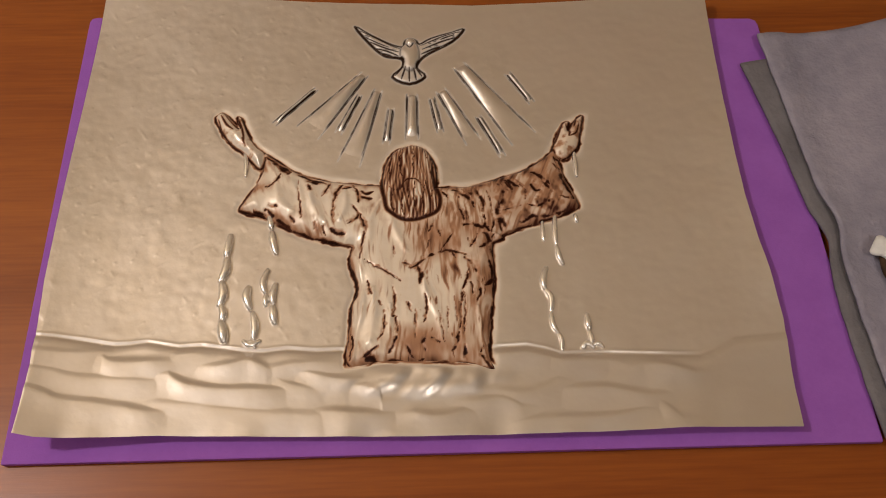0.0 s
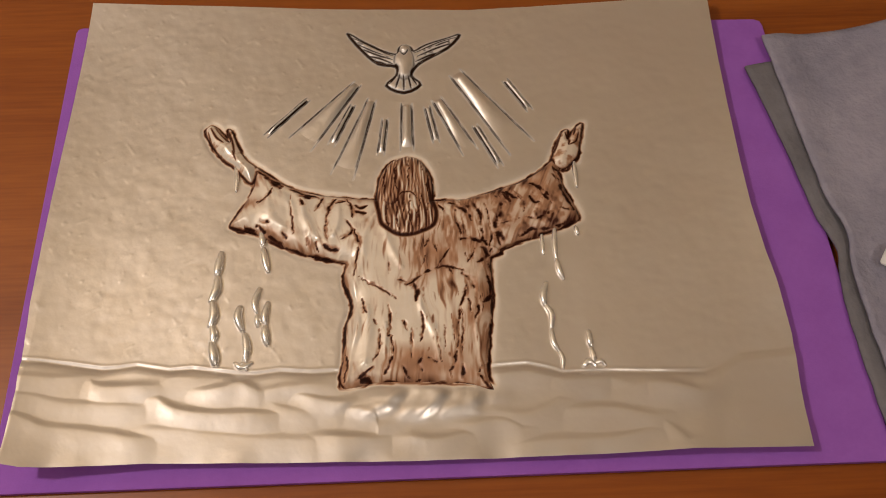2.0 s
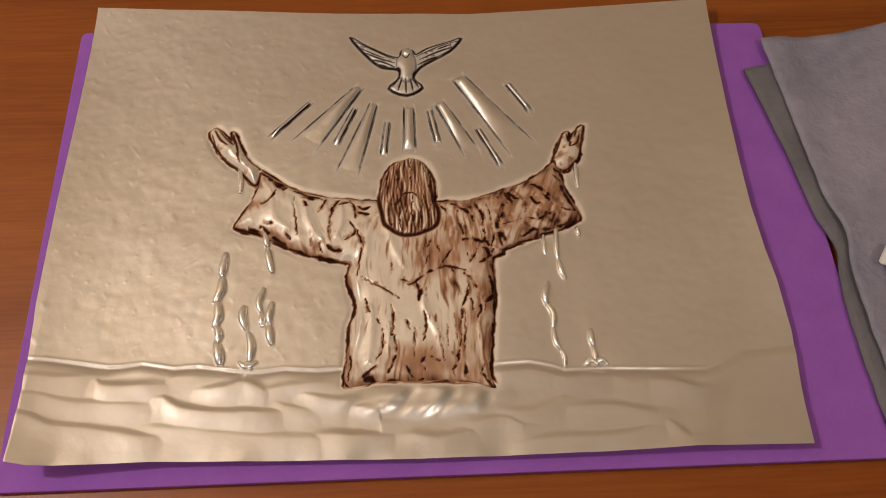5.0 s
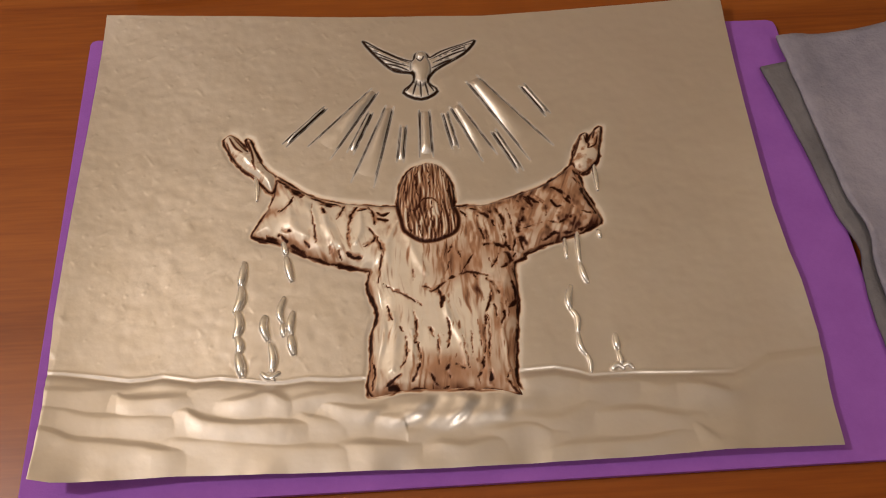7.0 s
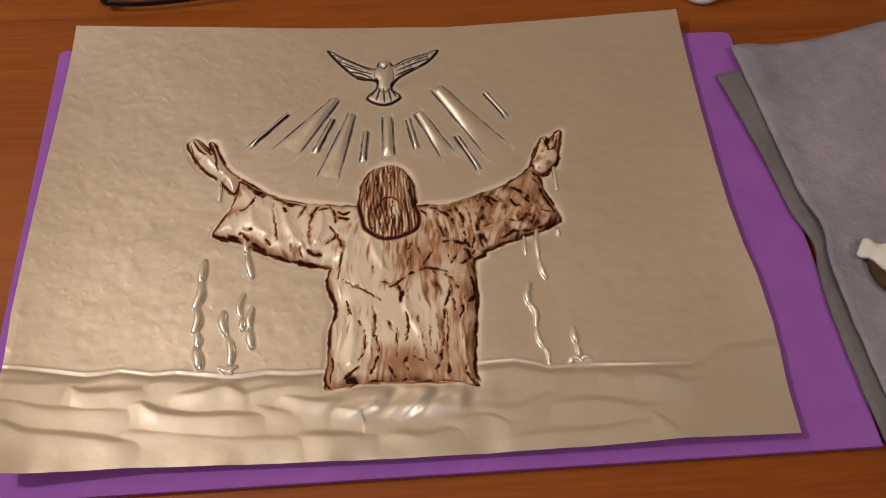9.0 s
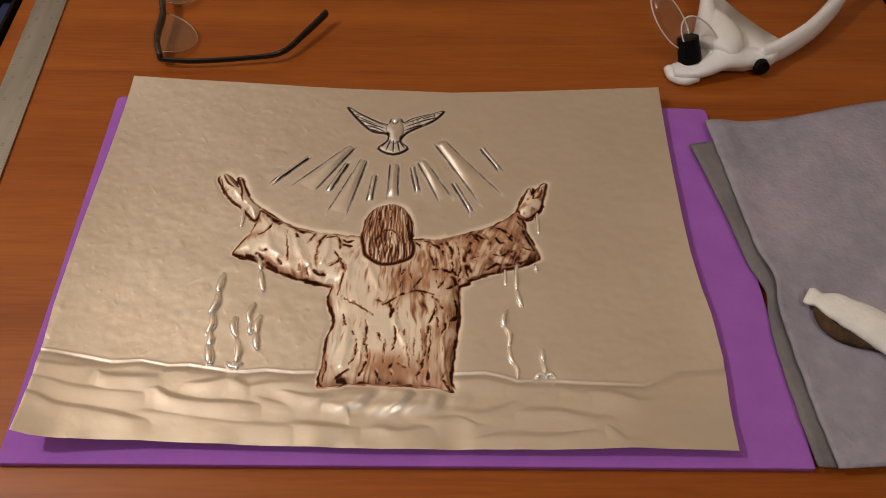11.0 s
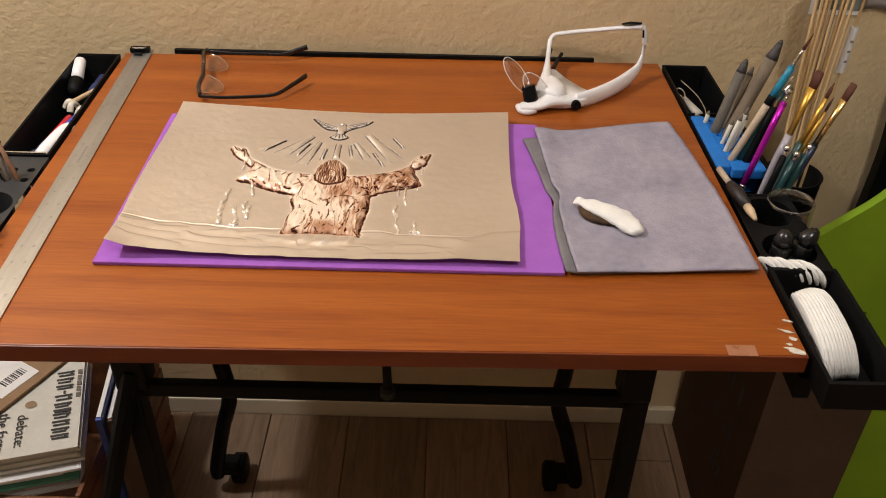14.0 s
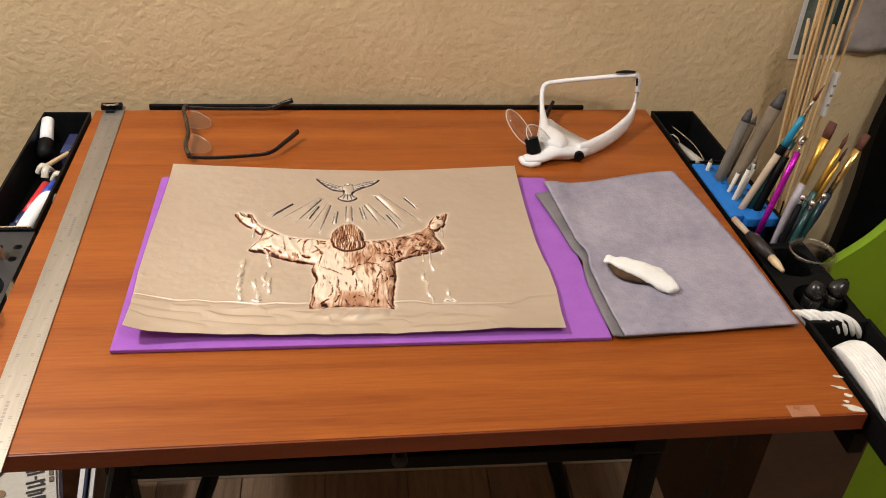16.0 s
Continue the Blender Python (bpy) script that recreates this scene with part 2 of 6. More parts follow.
# ---- desk ----
desk = thing("craft_desk", (0.03, 0.19, 0.0), "cherry laminate craft desk on a black steel frame", "desk")
PLAN = [(-0.337, -0.1145), (0.431, -0.103), (0.407, 0.495), (-0.348, 0.489)]
top = part("desktop", prism(PLAN, Z - 0.0175, Z, bevel=0.0005), DESK, desk, "cherry wood laminate top with a worn corner")
edge = prism([(-0.3375, -0.1165), (0.4312, -0.1050), (0.4312, -0.1031), (-0.3375, -0.1146)], Z - 0.0185, Z - 0.0004, bevel=0.0005)
part("edge_band", edge, DESK_EDGE, top, "dark red-brown front edge")
FX = ((-0.290, -1), (0.362, 1))
for x, s in FX:
    u0, u1 = (x - 0.021, x + 0.004) if s < 0 else (x - 0.005, x + 0.021)
    part("upright", box(u0, u1, 0.134, 0.166, 0.0, 0.440, bevel=0.004), STEEL_BLACK, desk)
    part("bracket_plate", box(x - 0.021, x + 0.021, 0.131, 0.169, 0.4405, Z - 0.0185, bevel=0.004), STEEL_BLACK, desk)
    gx = -0.229 if s < 0 else 0.300
    part("bent_tube", tube(spline([(gx, 0.26, Z - 0.018), (gx, 0.28, 0.50), (gx, 0.30, 0.34), (gx + 0.004 * -s, 0.305, 0.255), (gx + 0.018 * s, 0.31, 0.175), (gx + 0.042 * s, 0.315, 0.075), (gx + 0.046 * s, 0.32, 0.045)]), 0.0125, 12), STEEL_BLACK, desk, smooth=True)
    wheel = bmesh.new()
    wx = -0.243 if s < 0 else 0.306
    add_tube(wheel, [(wx - 0.012, 0.345, 0.031), (wx - 0.009, 0.345, 0.031), (wx + 0.009, 0.345, 0.031), (wx + 0.012, 0.345, 0.031)], [0.021, 0.027, 0.027, 0.021], 20)
    caster = part("caster", wheel, PLASTIC, desk, "black caster wheel", smooth=True)
    part("fork", box(min(wx, gx + 0.046 * s) - 0.004, max(wx, gx + 0.046 * s) + 0.004, 0.315, 0.350, 0.045, 0.062, bevel=0.003), STEEL_BLACK, caster)
part("strut", rod((-0.288, 0.140, 0.47), (-0.41, 0.0, 0.004), 0.013), STEEL_BLACK, desk)
part("crossbar", box(-0.2855, 0.3565, 0.144, 0.158, 0.417, 0.441, bevel=0.003), STEEL_BLACK, desk)
part("adjuster_rod", rod((0.042, 0.132, 0.457), (0.040, 0.120, Z - 0.018), 0.006), STEEL_BLACK, desk)
part("adjuster_knob", lathe((0.042, 0.130, 0.4435), [(0.006, 0), (0.010, 0.003), (0.010, 0.013), (0.006, 0.016)], 14), GREY_PLASTIC, desk)
part("pencil_rail", box(-0.280, 0.316, 0.4935, 0.5000, Z - 0.002, Z + 0.005, bevel=0.001), STEEL_BLACK, desk, "thin black rail along the back edge")
# tape and torn laminate at the worn corner
TAPE = surface("cloudy_tape", (0.30, 0.12, 0.06), (0.40, 0.18, 0.10), 60, 0.3)
part("tape_patch", box(0.361, 0.387, -0.1055, -0.092, Z + 0.0002, Z + 0.0006), TAPE, top, "strip of cloudy tape")
CHIP = surface("bare_chipboard", (0.55, 0.50, 0.42), (0.72, 0.68, 0.60), 120, 0.9, bump=0.0004, bump_scale=500)
rnd = random.Random(5)
for cx, cy, w, h in ((0.421, -0.098, 0.022, 0.006), (0.424, -0.082, 0.014, 0.004), (0.421, -0.072, 0.018, 0.003), (0.426, -0.058, 0.010, 0.003), (0.419, -0.0895, 0.008, 0.003)):
    n = 11
    out = []
    for k in range(n):
        a = 2 * math.pi * k / n
        r = 0.45 + 0.55 * rnd.random()
        u, v = w / 2 * r * math.cos(a), h / 2 * r * math.sin(a) * 1.3
        out.append((cx + u * 0.95 + v * 0.3, cy + v - u * 0.35))
    part("chip", prism(out, Z + 0.0002, Z + 0.0009), CHIP, top, "torn laminate showing pale chipboard")

# ---- purple foam sheet ----
solid("foam_sheet", prism([(-0.2285, 0.0), (0.2285, 0.0), (0.2222, 0.2915), (0.2212, 0.2955), (0.2175, 0.2975), (-0.2285, 0.3055), (-0.2312, 0.3045), (-0.2325, 0.3015)], Z + 0.0006, Z + 0.0045, bevel=0.0008), FOAM,
      "purple craft foam sheet lying on the desk", "foam sheet", place=(0, 0.15, Z))


# ---- embossed metal sheet ----
rng = np.random.RandomState(7)
TABLE = rng.rand(256, 256)


def value_noise(x, y, ox=0):
    """Smooth lattice noise, -1 to 1."""
    xi, yi = np.floor(x).astype(int), np.floor(y).astype(int)
    fx, fy = x - xi, y - yi
    fx, fy = fx * fx * (3 - 2 * fx), fy * fy * (3 - 2 * fy)
    g = lambda a, b: TABLE[(a + ox * 37) % 256, (b + ox * 91) % 256]
    return 2 * ((g(xi, yi) * (1 - fx) + g(xi + 1, yi) * fx) * (1 - fy) + (g(xi, yi + 1) * (1 - fx) + g(xi + 1, yi + 1) * fx) * fy) - 1


def fractal(x, y, ox=0, octaves=3):
    return sum(value_noise(x * 2 ** k, y * 2 ** k, ox + k) / 2 ** k for k in range(octaves))


def step(a, b, x):
    t = np.clip((x - a) / (b - a), 0, 1)
    return t * t * (3 - 2 * t)


def segment_distance(x, y, a, b):
    ax, ay = a
    dx, dy = b[0] - ax, b[1] - ay
    t = np.clip(((x - ax) * dx + (y - ay) * dy) / (dx * dx + dy * dy + 1e-9), 0, 1)
    return np.hypot(x - ax - t * dx, y - ay - t * dy), t


def inside_distance(x, y, outline):
    """Signed distance to a closed outline, positive inside."""
    d = np.full(x.shape, 1e9)
    ins = np.zeros(x.shape, bool)
    n = len(outline)
    for i in range(n):
        a, b = outline[i], outline[(i + 1) % n]
        d = np.minimum(d, segment_distance(x, y, a, b)[0])
        if a[1] != b[1]:
            ins ^= ((a[1] > y) != (b[1] > y)) & (x < (b[0] - a[0]) * (y - a[1]) / (b[1] - a[1]) + a[0])
    return np.where(ins, d, -d)


def rounded(points, steps=4):
    return [(p.x, p.y) for p in spline([(x, y, 0) for x, y in points], steps, closed=True)]


def stroke_field(x, y, strokes):
    """How strongly thin tapered strokes cover a place; each is a list of points and a width."""
    f = np.zeros(x.shape)
    for pts, w in strokes:
        path = spline([(a, b, 0) for a, b in pts], 4)
        n = len(path) - 1
        for i in range(n):
            d, t = segment_distance(x, y, path[i][:2], path[i + 1][:2])
            ww = w * (0.35 + 0.65 * math.sin(math.pi * (i + 0.5) / n))
            f = np.maximum(f, np.exp(-(d / ww) ** 2))
    return f


# outlines, in millimetres on the sheet
TORSO = rounded([(-58, 126), (-51.5, 122), (-53, 115), (-52.4, 107), (-50, 100.5), (-48.4, 93), (-51.4, 84), (-52.3, 74), (-52.6, 64), (-54, 54), (-53, 47), (-45.5, 47), (-33.6, 49.5), (-13, 48.5), (10.8, 47), (27, 42.5), (25, 51), (25.5, 64), (27, 77), (29.6, 97), (29.8, 111), (30.6, 122), (36, 128), (14, 158), (-36, 159)])
SLEEVE_A = rounded([(-106.5, 188), (-98.5, 182.5), (-88, 175), (-78, 170.3), (-65, 167), (-48, 164.5), (-30, 159), (-38, 124), (-55, 123), (-64, 124.5), (-77, 128.5), (-90, 134.5), (-103, 141.5), (-116.5, 146), (-118.5, 150), (-111, 163.5), (-107, 175)])
SLEEVE_B = rounded([(0, 158), (18, 162), (35, 167), (52.6, 173.5), (65, 181.8), (71.5, 187), (74, 181), (76.5, 167), (82.5, 151), (81.5, 144.5), (69, 139), (52, 133), (37, 127.5), (28, 122), (12, 124)])
HEAD = rounded([(-34.7, 168), (-33, 178), (-28, 187), (-22, 191), (-15, 192.6), (-8, 189.5), (-3.2, 181), (-0.8, 171), (-1.6, 160.5), (0.2, 151), (-0.8, 143.6), (-4.4, 140), (-12.6, 136.6), (-20.7, 136.2), (-27, 139.5), (-31.4, 144), (-33, 152.5), (-34.5, 160)])
PALM_A = rounded([(-138.8, 214.6), (-136, 219.3), (-132.3, 218), (-127.3, 212.5), (-123.2, 207), (-125.2, 215.6), (-122.5, 215.6), (-120, 209), (-116.6, 201), (-111.5, 193), (-105.8, 187), (-108.5, 176), (-119, 187.6), (-126.4, 193.6), (-134, 203.6)])
PALM_B = rounded([(70, 184.7), (72.3, 193), (77, 204.6), (80.2, 208.6), (83.2, 208.8), (82, 202), (86.4, 209.6), (92.4, 213.5), (90.4, 202.5), (87.4, 190), (83, 184), (77, 179.5)])
BIRD = rounded([(-53, 290), (-42, 282.5), (-28, 274), (-21, 272), (-19.5, 277), (-16, 279), (-12, 277), (-10, 274), (-2, 279), (13, 284.5), (20, 286.5), (12, 276), (-4, 266), (-10, 260), (-12, 254), (-6.5, 247), (-17, 241), (-28, 247), (-21.5, 255), (-22, 262), (-33, 264.5), (-43, 275)], 3)


def figure_distance(x, y):
    d = np.full(x.shape, -1e9)
    for o in (TORSO, SLEEVE_A, SLEEVE_B, HEAD, PALM_A, PALM_B):
        d = np.maximum(d, inside_distance(x, y, o))
    return d


def water_line(x):
    xs = (-225, -210, -195, -178, -171, -161, -144, -132, -108, -98, -86, -69, -59, 27, 45, 56.5, 64, 86, 116, 138.6, 146.6, 158.7, 188)
    ys = (68, 67.6, 66, 63.6, 64, 65.4, 62.4, 63.2, 59.6, 59.1, 60.5, 58.9, 59.3, 58.8, 59.6, 56.8, 54, 54, 52.3, 51.3, 53.8, 60.7, 62.5)
    return np.interp(x, xs, ys)


# crests of the embossed waves, in millimetres
CRESTS_A = [[(-225.4, 56.3), (-204.8, 55.7), (-184.3, 55.7)], [(-182.5, 53.8), (-176.3, 51), (-151.4, 50.9)], [(-148.5, 50.7), (-143, 55.1), (-137.3, 56.4), (-126.8, 54.4)], [(-123.4, 48.7), (-113.2, 50.1), (-105.9, 51.3), (-95.4, 46.3)],
         [(-95.4, 46.3), (-80.8, 49.3), (-63.1, 49.5)], [(-224.8, 44.9), (-209, 45.8), (-190.9, 41.3), (-156.1, 40.4)], [(-147.2, 44), (-135.6, 38), (-115.2, 35.6), (-91.9, 34)], [(-90.8, 42.1), (-83.4, 37.2), (-68.8, 34.2)],
         [(-74.8, 44.4), (-63, 40.9), (-51.3, 39.4)], [(-218.8, 35.7), (-209.9, 33.8), (-197.6, 28.9), (-177.4, 26.5), (-152.8, 23.1)], [(-150.5, 28.3), (-128.9, 26.8), (-97.1, 21.6), (-62.8, 19.5)], [(-59.9, 21.4), (-45.6, 20.2), (-37, 18.9)]]
CRESTS_B = [[(-51.3, 37.3), (-36.8, 32.2), (-34, 26.1)], [(27.4, 52), (44, 53.8), (55.7, 50.8)], [(62.9, 48.6), (73.6, 50.3), (82.3, 48.4)], [(85.5, 49.8), (96.6, 44.6), (103.9, 43.7)],
         [(71, 31.1), (85.8, 31.3), (108.4, 26.4)], [(15.1, 25.4), (29.7, 26.9), (40.2, 21.4)], [(25.8, 31.8), (41.6, 29.3), (53.7, 32.7), (60, 36.4)], [(112.9, 43.9), (123, 41.9), (134.2, 38.3)],
         [(109.9, 26.3), (113.5, 22), (123.2, 11.9)], [(43, 14), (66.1, 15.3), (86.2, 15), (104.2, 18.6)], [(-16.9, 19.5), (-5.5, 17.5), (8.9, 19.8)], [(93.2, 41.7), (108.5, 44.1), (110.4, 37.8)]]


def lift(x, y):
    """How far the sheet stands off the foam, in millimetres."""
    left = 14 * np.exp(-np.clip(x + 216, 0, None) / 42) * np.exp(-(np.clip(y - 8, 0, None) / 60) ** 1.3)
    front = (2.5 + 2.5 * np.exp(-((x - 135) / 45) ** 2)) * np.exp(-(np.clip(y - 8, 0, None) / 35))
    back = 7 * np.exp(-np.clip(317 - y, 0, None) / 60) * (0.5 + 0.5 * np.abs(x / 200) ** 2)
    side = 6.0 * np.exp(-np.clip(188 - x, 0, None) / 30) * np.exp(-((y - 150) / 110) ** 2) + 9.0 * np.exp(-np.clip(x + 222, 0, None) / 35) * np.exp(-((y - 150) / 110) ** 2)
    return 2.0 + left + front + back + side


def sheet_height(x, y):
    """Height of the sheet over the foam, in millimetres, without the raised figure."""
    h = lift(x, y)
    wl = water_line(x)
    under = step(-0.3, 3.0, wl - y)
    # waves: irregular swells, steep behind the crest and long in front
    swell = np.zeros(x.shape)
    wob = 1.6 * value_noise(x / 17, y / 30, 5) + 0.6 * value_noise(x / 7, y / 12, 9)
    for k, pts in enumerate(CRESTS_A + CRESTS_B):
        path = spline([(a, b, 0) for a, b in pts], 5)
        px, py = np.array([p.x for p in path]), np.array([p.y for p in path])
        order = np.argsort(px)
        px, py = px[order], py[order]
        t = y - np.interp(x, px, py) - 0.35 * wob
        ends = step(px[0] - 16, px[0] + 9, x) * step(px[-1] + 16, px[-1] - 9, x)
        prof = np.where(t > 0, np.exp(-(t / 2.9) ** 2), np.exp(-(np.abs(t) / 8.5) ** 1.6))
        swell = np.maximum(swell, (0.80 + 0.35 * math.sin(k * 2.4)) * prof * ends)
    rise = step(0, 7, wl - y)
    h = h + under * (1.0 * rise + swell * (0.3 + 0.7 * rise) + 0.22 * fractal(x / 26, y / 14, 13, 2))
    # flutes pressed into the front lip
    h = h + 0.55 * value_noise(x / 13, y / 60, 31) * np.exp(-np.clip(y - 9, 0, None) / 9)
    h = h + step(150, 130, x) * (0.26 * np.exp(-((y - wl + 0.1) / 0.8) ** 2) - 0.42 * np.exp(-((y - wl + 2.2) / 1.3) ** 2))
    # smoother pool under the robe
    pool = np.exp(-(((x + 12) / 36) ** 2 + ((y - 39) / 9) ** 2) ** 2)
    phase = 0.29 * (x - 0.4 * y + 6 * value_noise(x / 20, y / 14, 19))
    ripple = -(np.sin(phase) + 0.4 * np.sin(2 * phase))
    h = h + pool * (1.8 + 0.8 * ripple + 0.3 * fractal(x / 18, y / 7, 17, 2))
    # hammered unevenness of the sky
    sky = 1 - under
    h = h + sky * (0.12 * fractal((0.9 * x + 0.44 * y) / 9, (0.9 * y - 0.44 * x) / 8, 21, 2) + 0.30 * value_noise(x / 38, y / 33, 25))
    dents = np.clip(value_noise((0.82 * x + 0.57 * y) / 4.2, (0.82 * y - 0.57 * x) / 3.8, 29) - 0.62, 0, 1)
    h = h + sky * 0.28 * dents * step(120, -40, x)
    return h


def edge_left(y):
    return np.interp(y, (11, 47, 65, 100, 248, 318), (-216.5, -217, -218.5, -220.5, -220.5, -220))


def edge_right(y):
    return np.interp(y, (7, 37, 56, 69, 100, 121, 149, 180, 223, 311), (185, 186, 187.5, 188.5, 187, 184.5, 182.7, 182.5, 183.3, 186))


def edge_front(x):
    return np.interp(x, (-220, -210, -195, -151, -88, -17, 78, 128, 185), (10, 8.5, 9, 10.5, 9, 7.4, 7.3, 8, 7))


def edge_back(x):
    return np.interp(x, (-220, -142, -59, -6, 27, 84, 142, 186), (317.4, 315, 310.8, 309.2, 307.5, 309.3, 311, 312))


def lay(x, y, h):
    return np.stack([x / 1000, y / 1000, Z + 0.0045 + h / 1000], -1).reshape(-1, 3)


def quads(nu, nv, keep=None):
    i, j = np.meshgrid(np.arange(nu - 1), np.arange(nv - 1))
    a = (j * nu + i).ravel()
    f = np.stack([a, a + 1, a + 1 + nu, a + nu], -1)
    if keep is not None:
        k = keep.ravel()
        f = f[k[f].all(1)]
    return f


def compact(co, faces, atts):
    used = np.unique(faces)
    back = np.full(len(co), -1)
    back[used] = np.arange(len(used))
    return co[used], back[faces], {k: v.ravel()[used] for k, v in atts.items()}


def metal_material():
    m = bpy.data.materials.new("champagne_embossing_metal")
    m.use_nodes = True
    nt = m.node_tree
    b = nt.nodes["Principled BSDF"]
    tc = nt.nodes.new("ShaderNodeTexCoord")

    def noise_node(scale, detail=4.0):
        n = nt.nodes.new("ShaderNodeTexNoise")
        n.inputs["Scale"].default_value, n.inputs["Detail"].default_value = scale, detail
        nt.links.new(tc.outputs["Object"], n.inputs["Vector"])
        return n

    def mix(fac, a, c):
        x = nt.nodes.new("ShaderNodeMix")
        x.data_type = "RGBA"
        nt.links.new(fac, x.inputs[0])
        for sock, val in ((x.inputs[6], a), (x.inputs[7], c)):
            if isinstance(val, tuple):
                sock.default_value = (*val, 1)
            else:
                nt.links.new(val, sock)
        return x.outputs[2]

    big = noise_node(18)
    base = mix(big.outputs[0], (0.79, 0.71, 0.64), (0.87, 0.795, 0.725))
    st = nt.nodes.new("ShaderNodeAttribute")
    st.attribute_name = "stain"
    ink = nt.nodes.new("ShaderNodeAttribute")
    ink.attribute_name = "ink"
    ramp = nt.nodes.new("ShaderNodeValToRGB")
    el = ramp.color_ramp.elements
    el[0].position, el[0].color = 0.0, (0.93, 0.84, 0.75, 1)
    el[1].position, el[1].color = 1.0, (0.022, 0.008, 0.005, 1)
    for p, c in ((0.20, (0.84, 0.70, 0.55, 1)), (0.42, (0.46, 0.235, 0.13, 1)), (0.72, (0.075, 0.020, 0.010, 1))):
        e = el.new(p)
        e.color = c
    nt.links.new(st.outputs["Fac"], ramp.inputs[0])
    on = nt.nodes.new("ShaderNodeMapRange")
    on.inputs["From Max"].default_value = 0.12
    nt.links.new(st.outputs["Fac"], on.inputs["Value"])
    col = mix(on.outputs[0], base, ramp.outputs[0])
    col = mix(ink.outputs["Fac"], col, (0.032, 0.014, 0.007))
    nt.links.new(col, b.inputs["Base Color"])
    met = nt.nodes.new("ShaderNodeMath")
    met.operation = "ADD"
    nt.links.new(st.outputs["Fac"], met.inputs[0])
    nt.links.new(ink.outputs["Fac"], met.inputs[1])
    mm = nt.nodes.new("ShaderNodeMapRange")
    mm.inputs["From Max"].default_value, mm.inputs["To Min"].default_value, mm.inputs["To Max"].default_value = 0.20, 0.84, 0.1
    nt.links.new(met.outputs[0], mm.inputs["Value"])
    nt.links.new(mm.outputs[0], b.inputs["Metallic"])
    r = nt.nodes.new("ShaderNodeMapRange")
    fine = noise_node(60)
    nt.links.new(fine.outputs[0], r.inputs["Value"])
    r.inputs["To Min"].default_value, r.inputs["To Max"].default_value = 0.30, 0.42
    nt.links.new(r.outputs[0], b.inputs["Roughness"])
    sp = nt.nodes.new("ShaderNodeMapRange")
    sp.inputs["To Min"].default_value, sp.inputs["To Max"].default_value = 0.5, 0.03
    nt.links.new(met.outputs[0], sp.inputs["Value"])
    nt.links.new(sp.outputs[0], b.inputs["Specular IOR Level"])
    bp = nt.nodes.new("ShaderNodeBump")
    bp.inputs["Distance"].default_value = 0.0002
    bp.inputs["Strength"].default_value = 0.5
    grain = noise_node(190, 2)
    nt.links.new(grain.outputs[0], bp.inputs["Height"])
    nt.links.new(bp.outputs[0], b.inputs["Normal"])
    return m


METAL = metal_material()
sheet = thing("embossed_metal_sheet", (-0.016, 0.16, Z + 0.0045), "champagne metal sheet embossed with a robed figure and dove, curled corner", "metal artwork")
NU, NV = 760, 580
u, v = np.meshgrid(np.linspace(0, 1, NU), np.linspace(0, 1, NV))
xm = -220 + 406 * u
yy = edge_front(xm) + (edge_back(xm) - edge_front(xm)) * v
xx = edge_left(yy) + (edge_right(yy) - edge_left(yy)) * u
hh = sheet_height(xx, yy)
dist = figure_distance(xx, yy)
# stain that bled beyond the outline
bleed = 0.60 * np.exp(np.minimum(dist, 0) / 1.3) * np.clip(0.50 + 0.9 * fractal(xx / 8, yy / 8, 33, 2), 0, 1) * step(38, 52, yy)
line = np.exp(-((dist + 0.1 + 0.55 * fractal(xx / 3, yy / 3, 35, 2)) / 1.0) ** 2) * np.clip(0.85 + 0.7 * fractal(xx / 9, yy / 9, 36, 2), 0.25, 1) * step(44, 50, yy)
sheet_stain = np.clip(np.maximum(bleed, line), 0, 1)
groove = np.exp(-((dist + 1.2) / 1.6) ** 2)
hh = hh - 0.30 * groove * step(44, 52, yy)
bird_d = inside_distance(xx, yy, BIRD)
sheet_ink = np.exp(-((bird_d + 0.3) / 0.65) ** 2)
# scored lines beside the rays of light
RAYS = [((-77, 238), (-102, 211), 0.9, 1.1), ((-46, 250), (-81, 204), 2.2, 8.0), ((-49, 233), (-62, 203), 1.0, 1.6), ((-37, 237), (-55, 180), 2.2, 6.6), ((-29, 222), (-32, 195), 1.4, 1.6),
        ((-15.5, 233), (-16, 198), 2.8, 3.6), ((-3, 230), (2, 203), 1.4, 1.5), ((3, 236), (22.5, 195), 2.8, 4.6), ((15.5, 256), (54, 197), 3.8, 8.6), ((26, 215), (40, 184), 1.2, 1.4), ((47, 249), (61, 225), 1.5, 1.4)]
ragged = 0.55 + 0.6 * np.clip(fractal(xx / 5, yy / 5, 87, 2) + 0.35, 0, 1)
for a, b, w0, w1 in RAYS:
    ln = math.hypot(b[0] - a[0], b[1] - a[1])
    nx, ny = -(b[1] - a[1]) / ln, (b[0] - a[0]) / ln
    for sgn in (-1, 1):
        p, q = (a[0] + sgn * nx * (w0 + 0.5), a[1] + sgn * ny * (w0 + 0.5)), (b[0] + sgn * nx * (w1 + 0.5), b[1] + sgn * ny * (w1 + 0.5))
        dd, tt = segment_distance(xx, yy, p, q)
        sheet_ink = np.maximum(sheet_ink, ragged * np.exp(-(dd / 0.45) ** 2) * (0.5 + 0.5 * step(0, 0.12, tt)) * (1 - 0.6 * step(0.8, 1.0, tt)))
sheet_ink = np.clip(1.6 * sheet_ink, 0, 1)
co = lay(xx, yy, hh)
f = quads(NU, NV)
